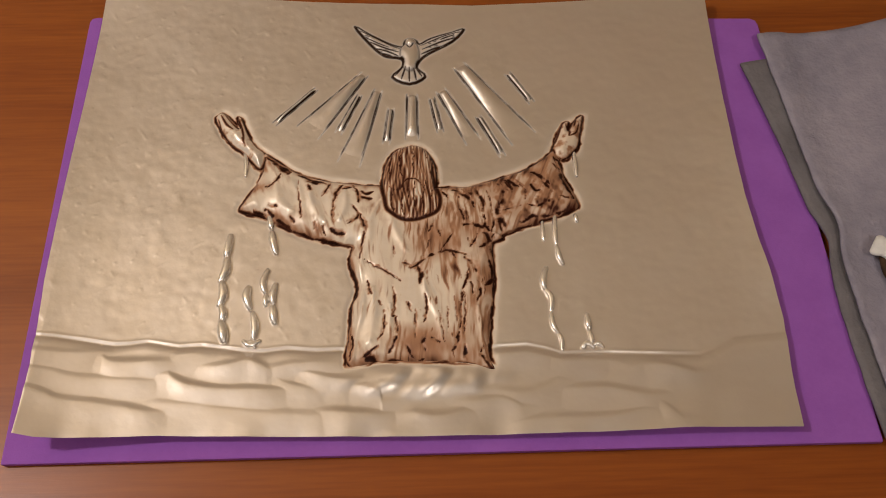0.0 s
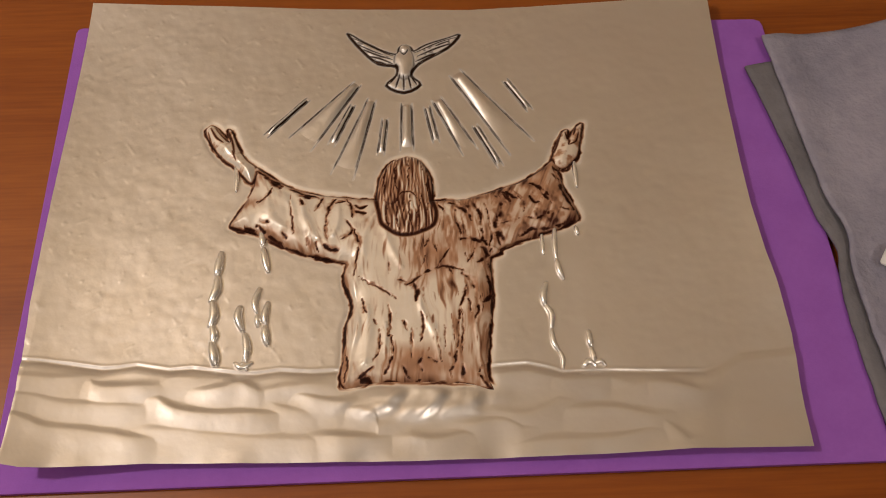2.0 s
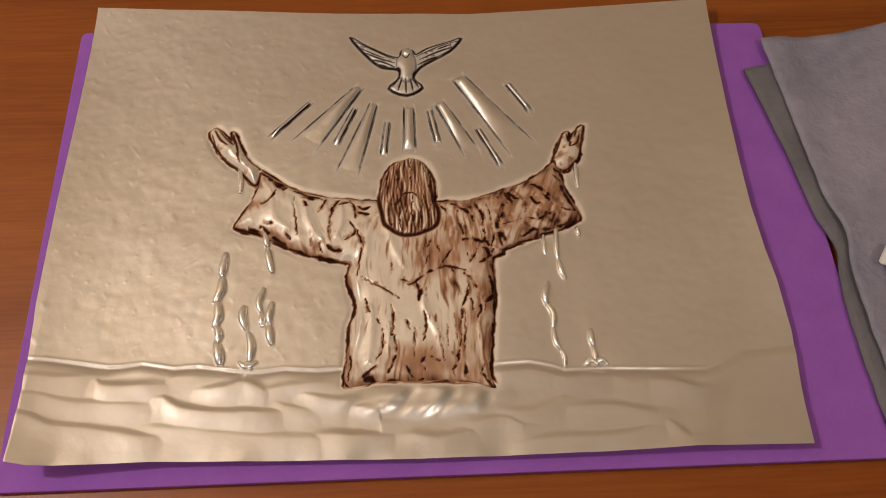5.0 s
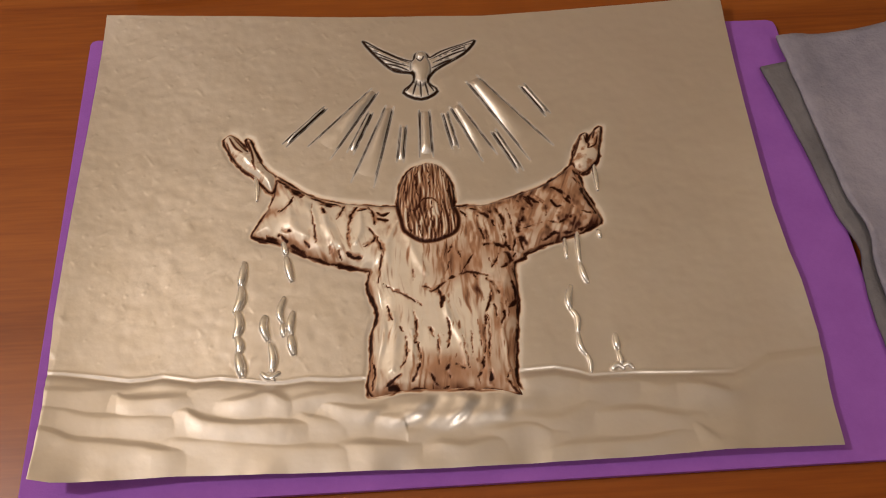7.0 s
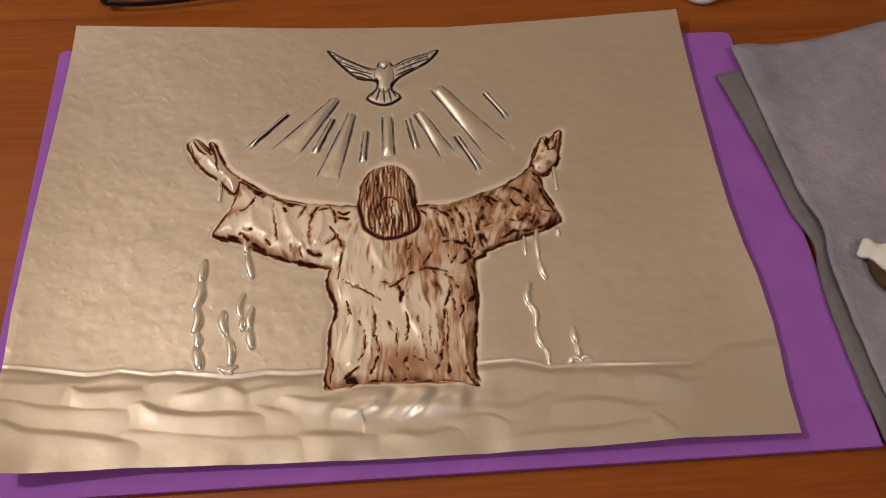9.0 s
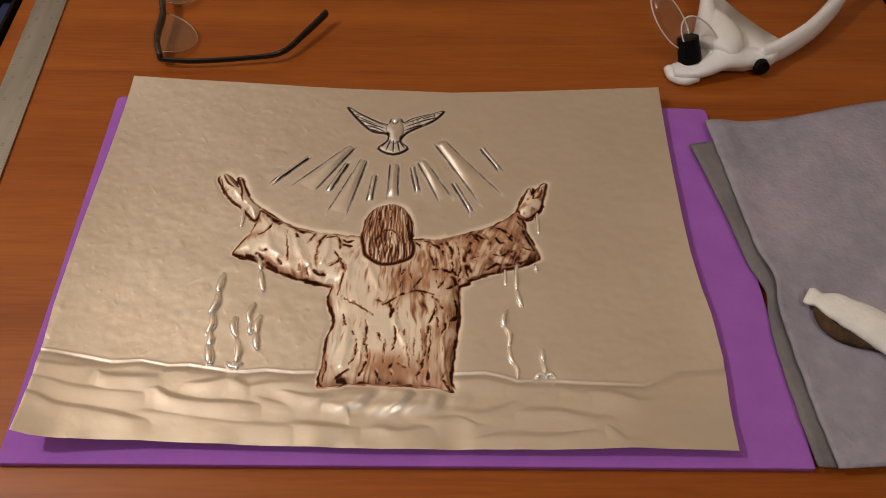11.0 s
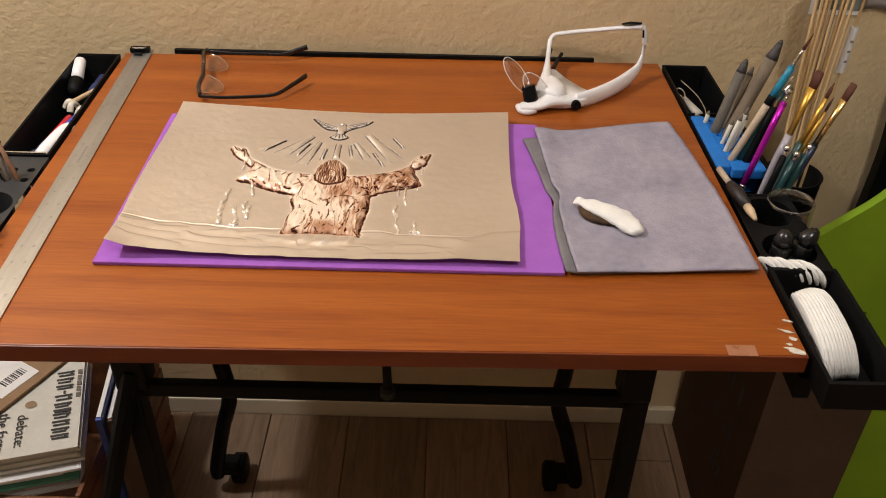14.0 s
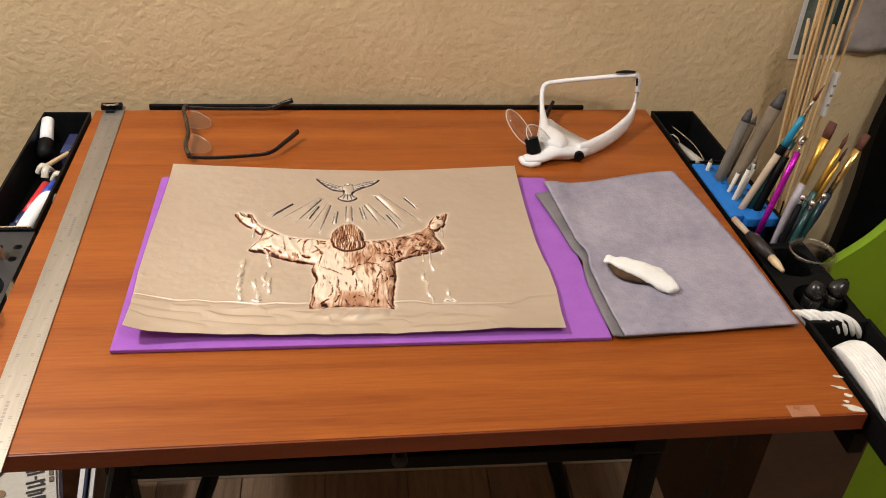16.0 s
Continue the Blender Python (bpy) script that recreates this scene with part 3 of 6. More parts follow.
grid_mesh("sheet", co, f, METAL, sheet, attributes={"stain": sheet_stain.ravel(), "ink": sheet_ink.ravel()})

# ---- the robed figure in relief, one plain form ----
SP = 0.55
gx, gy = np.meshgrid(np.arange(-143, 97, SP), np.arange(42, 224, SP))
d = figure_distance(gx, gy)
head_d = inside_distance(gx, gy, HEAD)
arm_a, arm_b = inside_distance(gx, gy, SLEEVE_A), inside_distance(gx, gy, SLEEVE_B)
tor = inside_distance(gx, gy, TORSO)
palms = np.maximum(inside_distance(gx, gy, PALM_A), inside_distance(gx, gy, PALM_B))
h = 5.6 * (1 - np.exp(-np.clip(d, 0, None) / 4.2))
torso_zone = step(150, 120, gy) * step(-64, -50, gx) * step(40, 28, gx)
warp = 9 * fractal(gx / 26, gy / 40, 41)
vert = np.sin((gx + 2.0 * warp + 0.05 * (gy - 50) * np.sin(gx / 21)) * 0.34) * (0.55 + 0.6 * value_noise(gx / 14, gy / 26, 43))
slant_a = np.sin((gx * 0.9 + gy * 0.30 + 6 * fractal(gx / 22, gy / 22, 45)) * 0.55)
slant_b = np.sin((gx * 0.9 - gy * 0.45 + 6 * fractal(gx / 22, gy / 22, 49)) * 0.60)
arm_zone_a, arm_zone_b = step(-48, -60, gx), step(26, 38, gx)
soft_folds = vert * torso_zone + slant_a * arm_zone_a + slant_b * arm_zone_b
h = h + (0.22 * soft_folds + 0.22 * fractal(gx / 9, gy / 15, 57, 2)) * step(1, 7, d)
CUFF_LINES = [
    ([(-105.7, 184.1), (-106.7, 177.4), (-107.7, 171.5)], 0.9), ([(-105.7, 184.1), (-99.8, 179.9), (-93.9, 175.6), (-89.5, 172.7)], 1.08),
    ([(-96.3, 176.9), (-93.8, 172.9), (-90.5, 171.5)], 1.35), ([(-84.5, 170.5), (-77.7, 167.1), (-67.8, 163.9)], 0.9), ([(-79, 165.6), (-72.7, 163.4)], 0.9),
    ([(-78.3, 162.4), (-76.9, 157.8)], 0.6), ([(-84.3, 166.6), (-83.6, 155), (-82.1, 147.4), (-81.5, 139.2)], 0.36), ([(-65.1, 164.2), (-67, 158.9), (-69.6, 154.4)], 0.54),
    ([(-57.9, 163.1), (-60.5, 157.8), (-62.4, 152.2), (-63.2, 142.8)], 0.69), ([(-95, 170.2), (-97.5, 165.2), (-103.1, 160.4)], 0.45), ([(-51.3, 162), (-48.7, 155.4), (-48, 148.9)], 0.6),
    ([(-52.6, 160.5), (-57.9, 159.2)], 0.48),
]
UNDER_ARM = [
    ([(-51.3, 146), (-48, 142.2), (-49.7, 137.8), (-54.5, 135)], 0.72), ([(-47.4, 142.1), (-44.9, 134.6), (-43.6, 129.1)], 0.54), ([(-64.1, 131.8), (-60.2, 128.7), (-56.1, 128.5)], 0.9),
    ([(-87.7, 140.2), (-85.6, 137.1)], 0.96), ([(-73.4, 135.9), (-73.3, 132.2)], 0.78), ([(-68.9, 133.8), (-67.2, 128.3)], 0.45),
    ([(-103.1, 146.4), (-96.4, 140.6), (-91.4, 136.7), (-86.5, 134.6)], 0.9), ([(-100.6, 148.9), (-96, 147.2)], 0.6), ([(-110.2, 145.6), (-102.3, 142.7)], 0.6),
    ([(-96.3, 139.8), (-86.5, 132.8), (-75.2, 127.6), (-64, 124.6), (-57, 122.5)], 0.54), ([(-46.4, 157.2), (-44.1, 155.6), (-39.5, 156.9)], 0.9), ([(-46.4, 152.6), (-40.8, 150.9)], 0.75),
    ([(-44.9, 129.1), (-45.6, 120.2), (-46.9, 111.4)], 0.48), ([(-63.6, 143.6), (-62.5, 135.4)], 0.48),
]
SHOULDER_FOLDS = [
    ([(7.3, 157.9), (12.7, 154.6), (17.3, 149.8), (20.2, 144.4)], 0.9), ([(20.5, 158.9), (22.9, 154.2), (25.1, 148.4), (25.6, 141.9)], 0.9), ([(1.2, 155.9), (5, 151.9)], 0.45),
    ([(9.7, 154), (11.5, 150.9)], 0.6), ([(34.6, 161.4), (37, 157.4), (37.8, 151.6), (36.1, 146.7)], 1.2), ([(34.4, 146.8), (33.9, 140.4), (35.1, 134.8), (35.9, 129.6)], 1.35),
    ([(34.1, 134.9), (38.1, 132.5)], 0.9), ([(10.5, 145.2), (12.8, 140.2), (14.1, 135.7)], 0.54), ([(12.9, 132.1), (17.8, 133), (22.5, 130.9), (27.4, 131.5)], 1.05),
    ([(25.7, 138.9), (26.4, 131.5), (28.1, 127.8)], 0.6), ([(30, 144.4), (31.2, 135), (29.4, 127.7)], 0.42), ([(27.7, 157), (29.6, 148.2), (29.6, 139.5)], 0.36),
]
FAR_SLEEVE = [
    ([(41.5, 164.2), (44.5, 160.2), (47.6, 157.7)], 0.9), ([(47.8, 160), (51.2, 154.5), (50.1, 149.2)], 0.36), ([(55.3, 169.1), (60, 166.2), (63.1, 163.3), (65.9, 159.2)], 1.2),
    ([(60.8, 164.2), (63.6, 159.3), (67.1, 154.6)], 0.78), ([(70.1, 181.7), (72.1, 175.6), (73.8, 169.5), (74.7, 162.8), (77.2, 156.4), (79.9, 150.9)], 1.08),
    ([(71.6, 179.6), (75.9, 178.6), (77.5, 181.4)], 1.35), ([(51.4, 146.1), (57.8, 145), (66.5, 149.2), (73.3, 151.2), (79.8, 150.2)], 0.75),
    ([(34.7, 141.5), (39.7, 142.8), (48.1, 145.5)], 0.39), ([(47, 134.3), (53.9, 138.4), (60.5, 138.9), (67.1, 140.1)], 0.9), ([(37.7, 127.4), (45.1, 130.7), (53.5, 134)], 0.75),
    ([(68.8, 140.8), (75.6, 143.1), (80.6, 144)], 0.9), ([(54.4, 159.8), (57.3, 155.8), (59.9, 155.6)], 0.9), ([(57, 152.7), (59.3, 149.5)], 0.48),
]
BACK_FOLDS = [
    ([(-18.5, 104.9), (-13.7, 106.4), (-8.8, 111.5), (-2.4, 114), (4, 115.2), (10.2, 113.5), (15.5, 111.8)], 0.84), ([(-13.8, 104.7), (-12.1, 99.4), (-13.2, 94.4)], 1.05),
    ([(-22.5, 107.9), (-18.1, 106.3)], 0.6), ([(13.2, 110.5), (17.7, 106.8), (19.8, 101.5)], 1.2), ([(14.9, 103.4), (13.9, 96.6), (11, 89.9), (9.7, 79.9)], 0.6),
    ([(30.2, 125.9), (26.6, 120.6), (22.2, 117.9)], 0.9), ([(27.3, 96.7), (24.9, 94.1)], 1.2), ([(27.3, 109.9), (28.7, 102.8), (27.2, 96)], 0.78),
    ([(20.1, 96.3), (21.4, 89.5), (18.5, 82.9)], 0.54), ([(16.2, 94.8), (16.9, 86.3)], 0.45), ([(-6.8, 122.1), (-8.6, 116.8), (-10.4, 111.5)], 0.48),
    ([(-7.2, 127.5), (-5.8, 131.1), (-2.9, 136.5)], 0.6), ([(-0.8, 114.7), (3.4, 121.6), (6.9, 126.9)], 0.48),
]
BACK_LINES = [
    ([(15.9, 117.5), (18.7, 121.7), (21.5, 126.2)], 0.48), ([(24.8, 127.2), (28.4, 123.4)], 1.2), ([(-44.4, 110.2), (-37.2, 105.7), (-29.5, 101.2), (-23.4, 96.5)], 0.3),
    ([(-42.6, 97.3), (-41.4, 92.2), (-39.6, 88.1)], 0.45), ([(-36, 84.6), (-34.2, 81.9)], 0.36), ([(-27.2, 119.4), (-27.4, 112.3)], 0.27),
    ([(-33, 78.5), (-32.6, 68.7), (-35.1, 62.4), (-36.3, 59.3)], 0.39), ([(-28.4, 93.3), (-26.8, 84.8), (-27.6, 75)], 0.36), ([(-26.4, 74.9), (-24.9, 65.2)], 0.3),
    ([(9.3, 83.3), (9.3, 73.4), (8.1, 63.7)], 0.48), ([(11.9, 89.9), (11.7, 76.5), (10.5, 63.6)], 0.39), ([(6.8, 81.7), (7.3, 70.2)], 0.3), ([(-2.6, 77.2), (-1.3, 67.3), (0.1, 59.3)], 0.3),
    ([(2.1, 80.3), (2.1, 64)], 0.27), ([(-9.8, 87.5), (-9.3, 77.5), (-11.4, 71)], 0.48),
]
HEM_STROKES = [
    ([(-29.9, 54), (-28, 58.3), (-26.4, 62)], 0.9), ([(-21.5, 58), (-19.2, 53.5), (-15.2, 50.2), (-11.3, 50.4)], 0.66), ([(-43, 50.2), (-39.4, 51.3), (-37.7, 49.4)], 1.5),
    ([(-45.3, 50.3), (-41.8, 53.3), (-36.4, 56.8)], 0.6), ([(-15.7, 77.7), (-15.7, 68), (-15.4, 61.6)], 0.45), ([(-19.2, 82.9), (-18.4, 77.9)], 0.48),
    ([(8.1, 63.7), (6, 57.5), (3.7, 53.8)], 0.9), ([(10.7, 57.2), (10.9, 51.6), (12.6, 49)], 1.05), ([(19.8, 50.6), (22.5, 47.3), (25.1, 42.9)], 0.9), ([(21.7, 56.8), (19.4, 53.1)], 0.45),
    ([(-7, 61.2), (-2.9, 59.1)], 0.72), ([(-9.3, 64.5), (-12.5, 58.3), (-10.3, 54.4)], 0.66), ([(-51.2, 66.3), (-50, 58.3), (-51.8, 50.6)], 0.48),
]
SOFT_RIDGES = [
    ([(-35, 151), (-41, 138.1), (-42.4, 123.6), (-46.9, 106.1), (-45.7, 89)], 2.7), ([(-49.7, 113.3), (-47.5, 99.3), (-44.5, 82.3), (-48.2, 66.2), (-49.5, 50.5)], 2.1),
    ([(-30.3, 141.4), (-25.7, 128.3), (-20.3, 115.5)], 2.7), ([(-39.5, 92.1), (-38.5, 75.5), (-40.5, 59.5)], 3.3), ([(-29.3, 81.6), (-29.6, 65.4)], 1.5),
    ([(-10.8, 101.1), (-9.4, 89.1), (-2.8, 73.9), (-1.6, 61)], 2.4), ([(18.9, 79.5), (20.4, 66.4), (21.4, 56.8)], 2.1), ([(-77.6, 162.4), (-75.3, 147.1), (-67.3, 135.6)], 3),
    ([(-97.4, 163.3), (-94.2, 149.8), (-86.8, 143.9)], 3), ([(-56.2, 157.6), (-55.8, 146.2), (-59, 137.1)], 2.1), ([(28.2, 120.5), (22.9, 110.1), (20.9, 99.7)], 1.8),
]
PALM_LINES = [
    ([(-134.8, 215.5), (-130.8, 208.1), (-126.5, 204.6)], 0.9), ([(-136.7, 213.4), (-134.1, 205.8)], 0.48), ([(-132.4, 216.2), (-127.5, 209.7), (-123.1, 205.3)], 0.6),
    ([(-123.6, 212.9), (-121, 204.4), (-119.1, 196)], 0.78), ([(-118.2, 191.9), (-120.6, 198.2)], 0.6), ([(80.5, 206.1), (82.5, 199.7), (81.3, 195.6)], 0.9),
    ([(87.6, 210.1), (85.7, 203.8)], 0.9), ([(77.8, 204.1), (75.4, 197.9), (73, 191.8)], 0.6), ([(82, 195.5), (86.5, 198.7), (88.8, 205.7)], 0.78), ([(72, 183.6), (70.8, 187.8)], 0.9),
]
HAIR_LINES = [
    ([(-29.9, 159.6), (-24.4, 156.2), (-19.9, 163), (-14.3, 163.5), (-10.2, 158.7)], 0.72), ([(-21.6, 187.7), (-23.1, 179.7), (-23.1, 169.8), (-21.6, 163.1)], 0.78),
    ([(-27.1, 184.7), (-29.9, 176), (-29.4, 167.3)], 0.54), ([(-14.8, 189), (-15.5, 177.4), (-15.2, 165.5)], 0.45), ([(-5.7, 187), (-3.8, 176.9), (-4.9, 167), (-2.6, 158.4)], 0.66),
    ([(-8.7, 188), (-7.7, 179.8)], 0.39), ([(-27.7, 156.4), (-28.5, 146.9), (-26.7, 139.7)], 0.6), ([(-20.8, 156.9), (-22.6, 148.6), (-21.6, 139.1)], 0.6),
    ([(-14.3, 161.6), (-15.4, 150.1), (-13.8, 138.8)], 0.6), ([(-8.4, 162.5), (-10.2, 149.9), (-9.9, 140.5)], 0.54), ([(-4.3, 157.3), (-5.7, 147.8), (-5.3, 141)], 0.54),
    ([(-18.4, 159.8), (-18.3, 150.3)], 0.39),
]
STROKES = CUFF_LINES + UNDER_ARM + SHOULDER_FOLDS + FAR_SLEEVE + BACK_FOLDS + BACK_LINES + HEM_STROKES
rough_x, rough_y = gx + 0.55 * fractal(gx / 2.2, gy / 2.2, 51, 3), gy + 0.55 * fractal(gx / 2.2, gy / 2.2, 53, 3)
creases = stroke_field(rough_x, rough_y, [(p, 1.45 * w) for p, w in STROKES])
ridges = stroke_field(gx, gy, SOFT_RIDGES)
h = h + 0.9 * ridges * step(0, 5, d)
h = h - 0.55 * creases * step(0, 3, d)
# many fine dragged strokes of wax: across the sleeves, down the back
srng = random.Random(17)
FINE = []
for k in range(30):
    t = srng.random()
    x0, y0 = -106 + 66 * t, 186 - 24 * t - srng.random() * 6
    L = 3 + 11 * srng.random() ** 1.6
    FINE.append(([(x0, y0), (x0 + 0.10 * L, y0 - 0.5 * L), (x0 - 0.05 * L, y0 - L)], 0.35 + 0.45 * srng.random()))
for k in range(44):
    t = srng.random()
    x0, y0 = 3 + 68 * t, 158 + 24 * t ** 1.4 - srng.random() * 14
    L = 4 + 15 * srng.random() ** 1.5
    FINE.append(([(x0, y0), (x0 + 0.30 * L, y0 - 0.45 * L), (x0 + 0.45 * L, y0 - L)], 0.4 + 0.6 * srng.random()))
for k in range(60):
    x0, y0 = -48 + 74 * srng.random(), 58 + 52 * srng.random()
    L = 5 + 18 * srng.random() ** 1.5
    FINE.append(([(x0, y0), (x0 + srng.uniform(-1.2, 1.2), y0 - 0.5 * L), (x0 + srng.uniform(-2, 2), y0 - L)], 0.30 + 0.45 * srng.random()))
for k in range(36):
    x0, y0 = -50 + 80 * srng.random(), 116 + 40 * srng.random()
    L = 4 + 10 * srng.random() ** 1.5
    lean = -0.45 if x0 < -12 else 0.30
    FINE.append(([(x0, y0), (x0 + 0.4 * lean * L, y0 - 0.5 * L), (x0 + lean * L, y0 - L)], 0.30 + 0.5 * srng.random()))
jag = lambda o: 0.5 * fractal(gx / 2.6, gy / 2.6, o, 2)
tint = 0.25 + 0.75 * step(-16, -2, gx)
fine = tint * stroke_field(gx + jag(55), gy + jag(59), [(p, 1.15 * w) for p, w in FINE]) * np.clip(0.45 + 0.9 * fractal(gx / 6, gy / 6, 69, 2), 0.1, 1)
wide = stroke_field(gx + 2 * jag(55), gy + 2 * jag(59), [(p, 4.2 * w) for p, w in STROKES])
creases = np.maximum(creases * np.clip(0.95 + 0.7 * fractal(gx / 3, gy / 3, 70, 2), 0.4, 1), 0.75 * fine)
creases = np.maximum(creases, 0.40 * wide * np.clip(0.8 + 0.6 * fractal(gx / 7, gy / 9, 72, 2), 0, 1))
# hair: locks that fall from the crown
hair = step(-0.4, 0.8, head_d)
cx = (gx + 17) / (0.55 + 0.45 * np.sqrt(np.clip((197 - gy) / 30, 0.05, 1)))
lock = np.clip(0.50 * np.sin(cx * 2.9 + 4.5 * fractal(gx / 12, gy / 20, 61) + 0.8 * np.sin(gy / 6.0)) + 1.1 * fractal((cx + 1.6 * np.sin(gy / 8 + gx / 6)) / 1.15, gy / 12, 63, 2), -1.2, 1.2)
h = h + hair * (1.6 * (1 - np.exp(-np.clip(head_d, 0, None) / 3)) + 0.55 * lock)
streaks = np.where((gx < -54) | (gx > 32), fractal((gx * 0.9 + gy * 0.3 * np.sign(-gx)) / 3.2, (gy - gx * 0.3) / 13, 65), fractal(gx / 2.6, gy / 17, 67))
weave = np.where((gx < -54) | (gx > 32), fractal((gx * 0.9 + gy * 0.35 * np.sign(-gx)) / 1.5, (gy - gx * 0.3) / 11, 84, 2), fractal((gx + 3 * fractal(gx / 20, gy / 25, 86)) / 1.25, gy / 13, 85, 2))
blotch = fractal(gx / 16, gy / 16, 71)
side = step(-16, 6, gx + 0.25 * (gy - 100) + 6 * fractal(gx / 18, gy / 18, 74, 2))
rust = step(82, 56, gy) * step(-30, -18, gx) * step(6, -6, gx)
stain = 0.11 + 0.18 * side * (0.8 + 0.4 * fractal(gx / 12, gy / 20, 76, 2)) + 0.22 * rust + 0.20 * np.clip(streaks - 0.1, 0, 1) * (0.3 + 0.7 * side) + 0.12 * np.clip(blotch, 0, 1) - 0.06 * ridges + 0.30 * np.exp(-np.clip(d, 0, None) / 4.5) * np.clip(0.7 + 0.8 * fractal(gx / 6, gy / 9, 82, 2), 0.2, 1.3)
shoulder = np.exp(-((gy - 148) / 24) ** 2) * (0.30 + 0.70 * step(-10, 20, gx))
stain = stain + 0.45 * shoulder * np.clip(fractal(gx / 5, gy / 7, 73, 3) - 0.25, 0, 1) * step(1, 4, d)
stain = stain + 0.34 * np.clip(weave - 0.08, 0, 1) * np.clip(0.55 + 0.7 * fractal(gx / 14, gy / 14, 88, 2) + 0.25 * side, 0.1, 1.2)
stain = np.maximum(stain, 1.25 * creases * (0.85 + 0.35 * fractal(gx / 3, gy / 3, 75, 2)))
rim = np.exp(-(np.clip(d - 0.15 - 0.6 * fractal(gx / 4, gy / 4, 78, 2), 0, None) / 1.15) ** 2) * np.clip(0.95 + 0.6 * fractal(gx / 7, gy / 7, 77, 2), 0.3, 1)
stain = np.maximum(stain, rim)
stain = np.where(palms > np.maximum(np.maximum(arm_a, arm_b), 0.3), 0.08 + 0.14 * step(0, 20, gx) + 0.30 * np.clip(fractal(gx / 3, gy / 3, 79), 0, 1) + 0.9 * np.exp(-(d / 0.8) ** 2), stain)
strands = stroke_field(rough_x, rough_y, HAIR_LINES)
# brown stain between locks; lower curls' crests paler, a highlight painted in
hair_stain_highlight = np.maximum(0.46 - 0.30 * lock - 0.16 * step(160, 150, gy) * np.clip(lock, 0, 1), 0.9 * strands)
hair_edge = np.exp(-(head_d / 1.5) ** 2)
stain = np.where(hair > 0.5, np.maximum(hair_stain_highlight, hair_edge), np.maximum(stain, 0.95 * hair_edge))
finger = stroke_field(gx, gy, PALM_LINES)
stain = np.clip(np.maximum(stain, 0.9 * finger), 0, 1)
keep = d > -0.6
base = lift(gx, gy) + 0.3
z = base + np.where(d > 0, h, -0.9)
co, f, at = compact(lay(gx, gy, z), quads(gx.shape[1], gx.shape[0], keep), {"stain": stain, "ink": np.zeros_like(stain)})
grid_mesh("relief_figure", co, f, METAL, sheet, "raised robed form with outspread sleeves, stained brown", at)

# ---- the dove ----
SP = 0.35
gx, gy = np.meshgrid(np.arange(-56, 24, SP), np.arange(238, 292, SP))
d = inside_distance(gx, gy, BIRD)
body = np.clip(1 - ((gx + 16.5) / 6.2) ** 2 - ((gy - 264) / 12.5) ** 2, 0, 1)
crown = np.clip(1 - ((gx + 16) / 4.0) ** 2 - ((gy - 275.5) / 4.2) ** 2, 0, 1)
h = 1.5 * (1 - np.exp(-np.clip(d, 0, None) / 1.5)) + 2.4 * np.sqrt(body) + 1.6 * np.sqrt(crown)
FEATHERS = [([(-50, 286), (-40, 280), (-28, 272.5), (-23, 270)], 0.45), ([(-44, 277), (-34, 271), (-24, 267)], 0.5), ([(-40, 271), (-32, 268), (-24, 264)], 0.5), ([(-47, 281), (-38, 275), (-30, 271)], 0.4), ([(-36, 267), (-28, 264)], 0.45),
            ([(18, 284), (8, 281), (-2, 276), (-10, 272)], 0.45), ([(14, 279), (4, 275), (-8, 269)], 0.5), ([(9, 273), (0, 270), (-9, 265)], 0.5), ([(4, 277), (8, 279), (13, 281)], 0.5), ([(2, 268), (-6, 265)], 0.45),
            ([(-17, 253), (-17, 243)], 0.5), ([(-19.5, 254), (-22, 245)], 0.5), ([(-14, 253), (-12.5, 244)], 0.5), ([(-21.5, 254.5), (-26, 248)], 0.5), ([(-12.5, 254), (-9, 247)], 0.5), ([(-19, 272.5), (-16.5, 269), (-14, 272.5)], 0.4)]
lines = stroke_field(gx, gy, [(p, 1.45 * w) for p, w in FEATHERS])
ink = np.clip(np.maximum(lines, np.exp(-(np.clip(d - 0.2, 0, None) / 0.75) ** 2)) * 1.1, 0, 1)
ring = np.exp(-((((gx + 16.5) / 6.4) ** 2 + ((gy - 264) / 13) ** 2 - 1) / 0.22) ** 2) * step(276, 272, gy)
ink = np.clip(1.2 * np.maximum(ink, 0.6 * ring), 0, 1)
wing = np.maximum(step(-24, -28, gx), step(-9, -5, gx)) * step(258, 262, gy)
ink = np.clip(np.maximum(ink, 0.7 * wing * step(0.45, 0.7, fractal(gx / 3.2, gy / 1.6, 81, 2))), 0, 1)
z = lift(gx, gy) + 0.3 + np.where(d > 0, h - 0.4 * lines, -0.7)
co, f, at = compact(lay(gx, gy, z), quads(gx.shape[1], gx.shape[0], d > -0.5), {"stain": np.zeros_like(ink), "ink": ink})
grid_mesh("relief_dove", co, f, METAL, sheet, "small raised silvery dove with dark outlines", at)

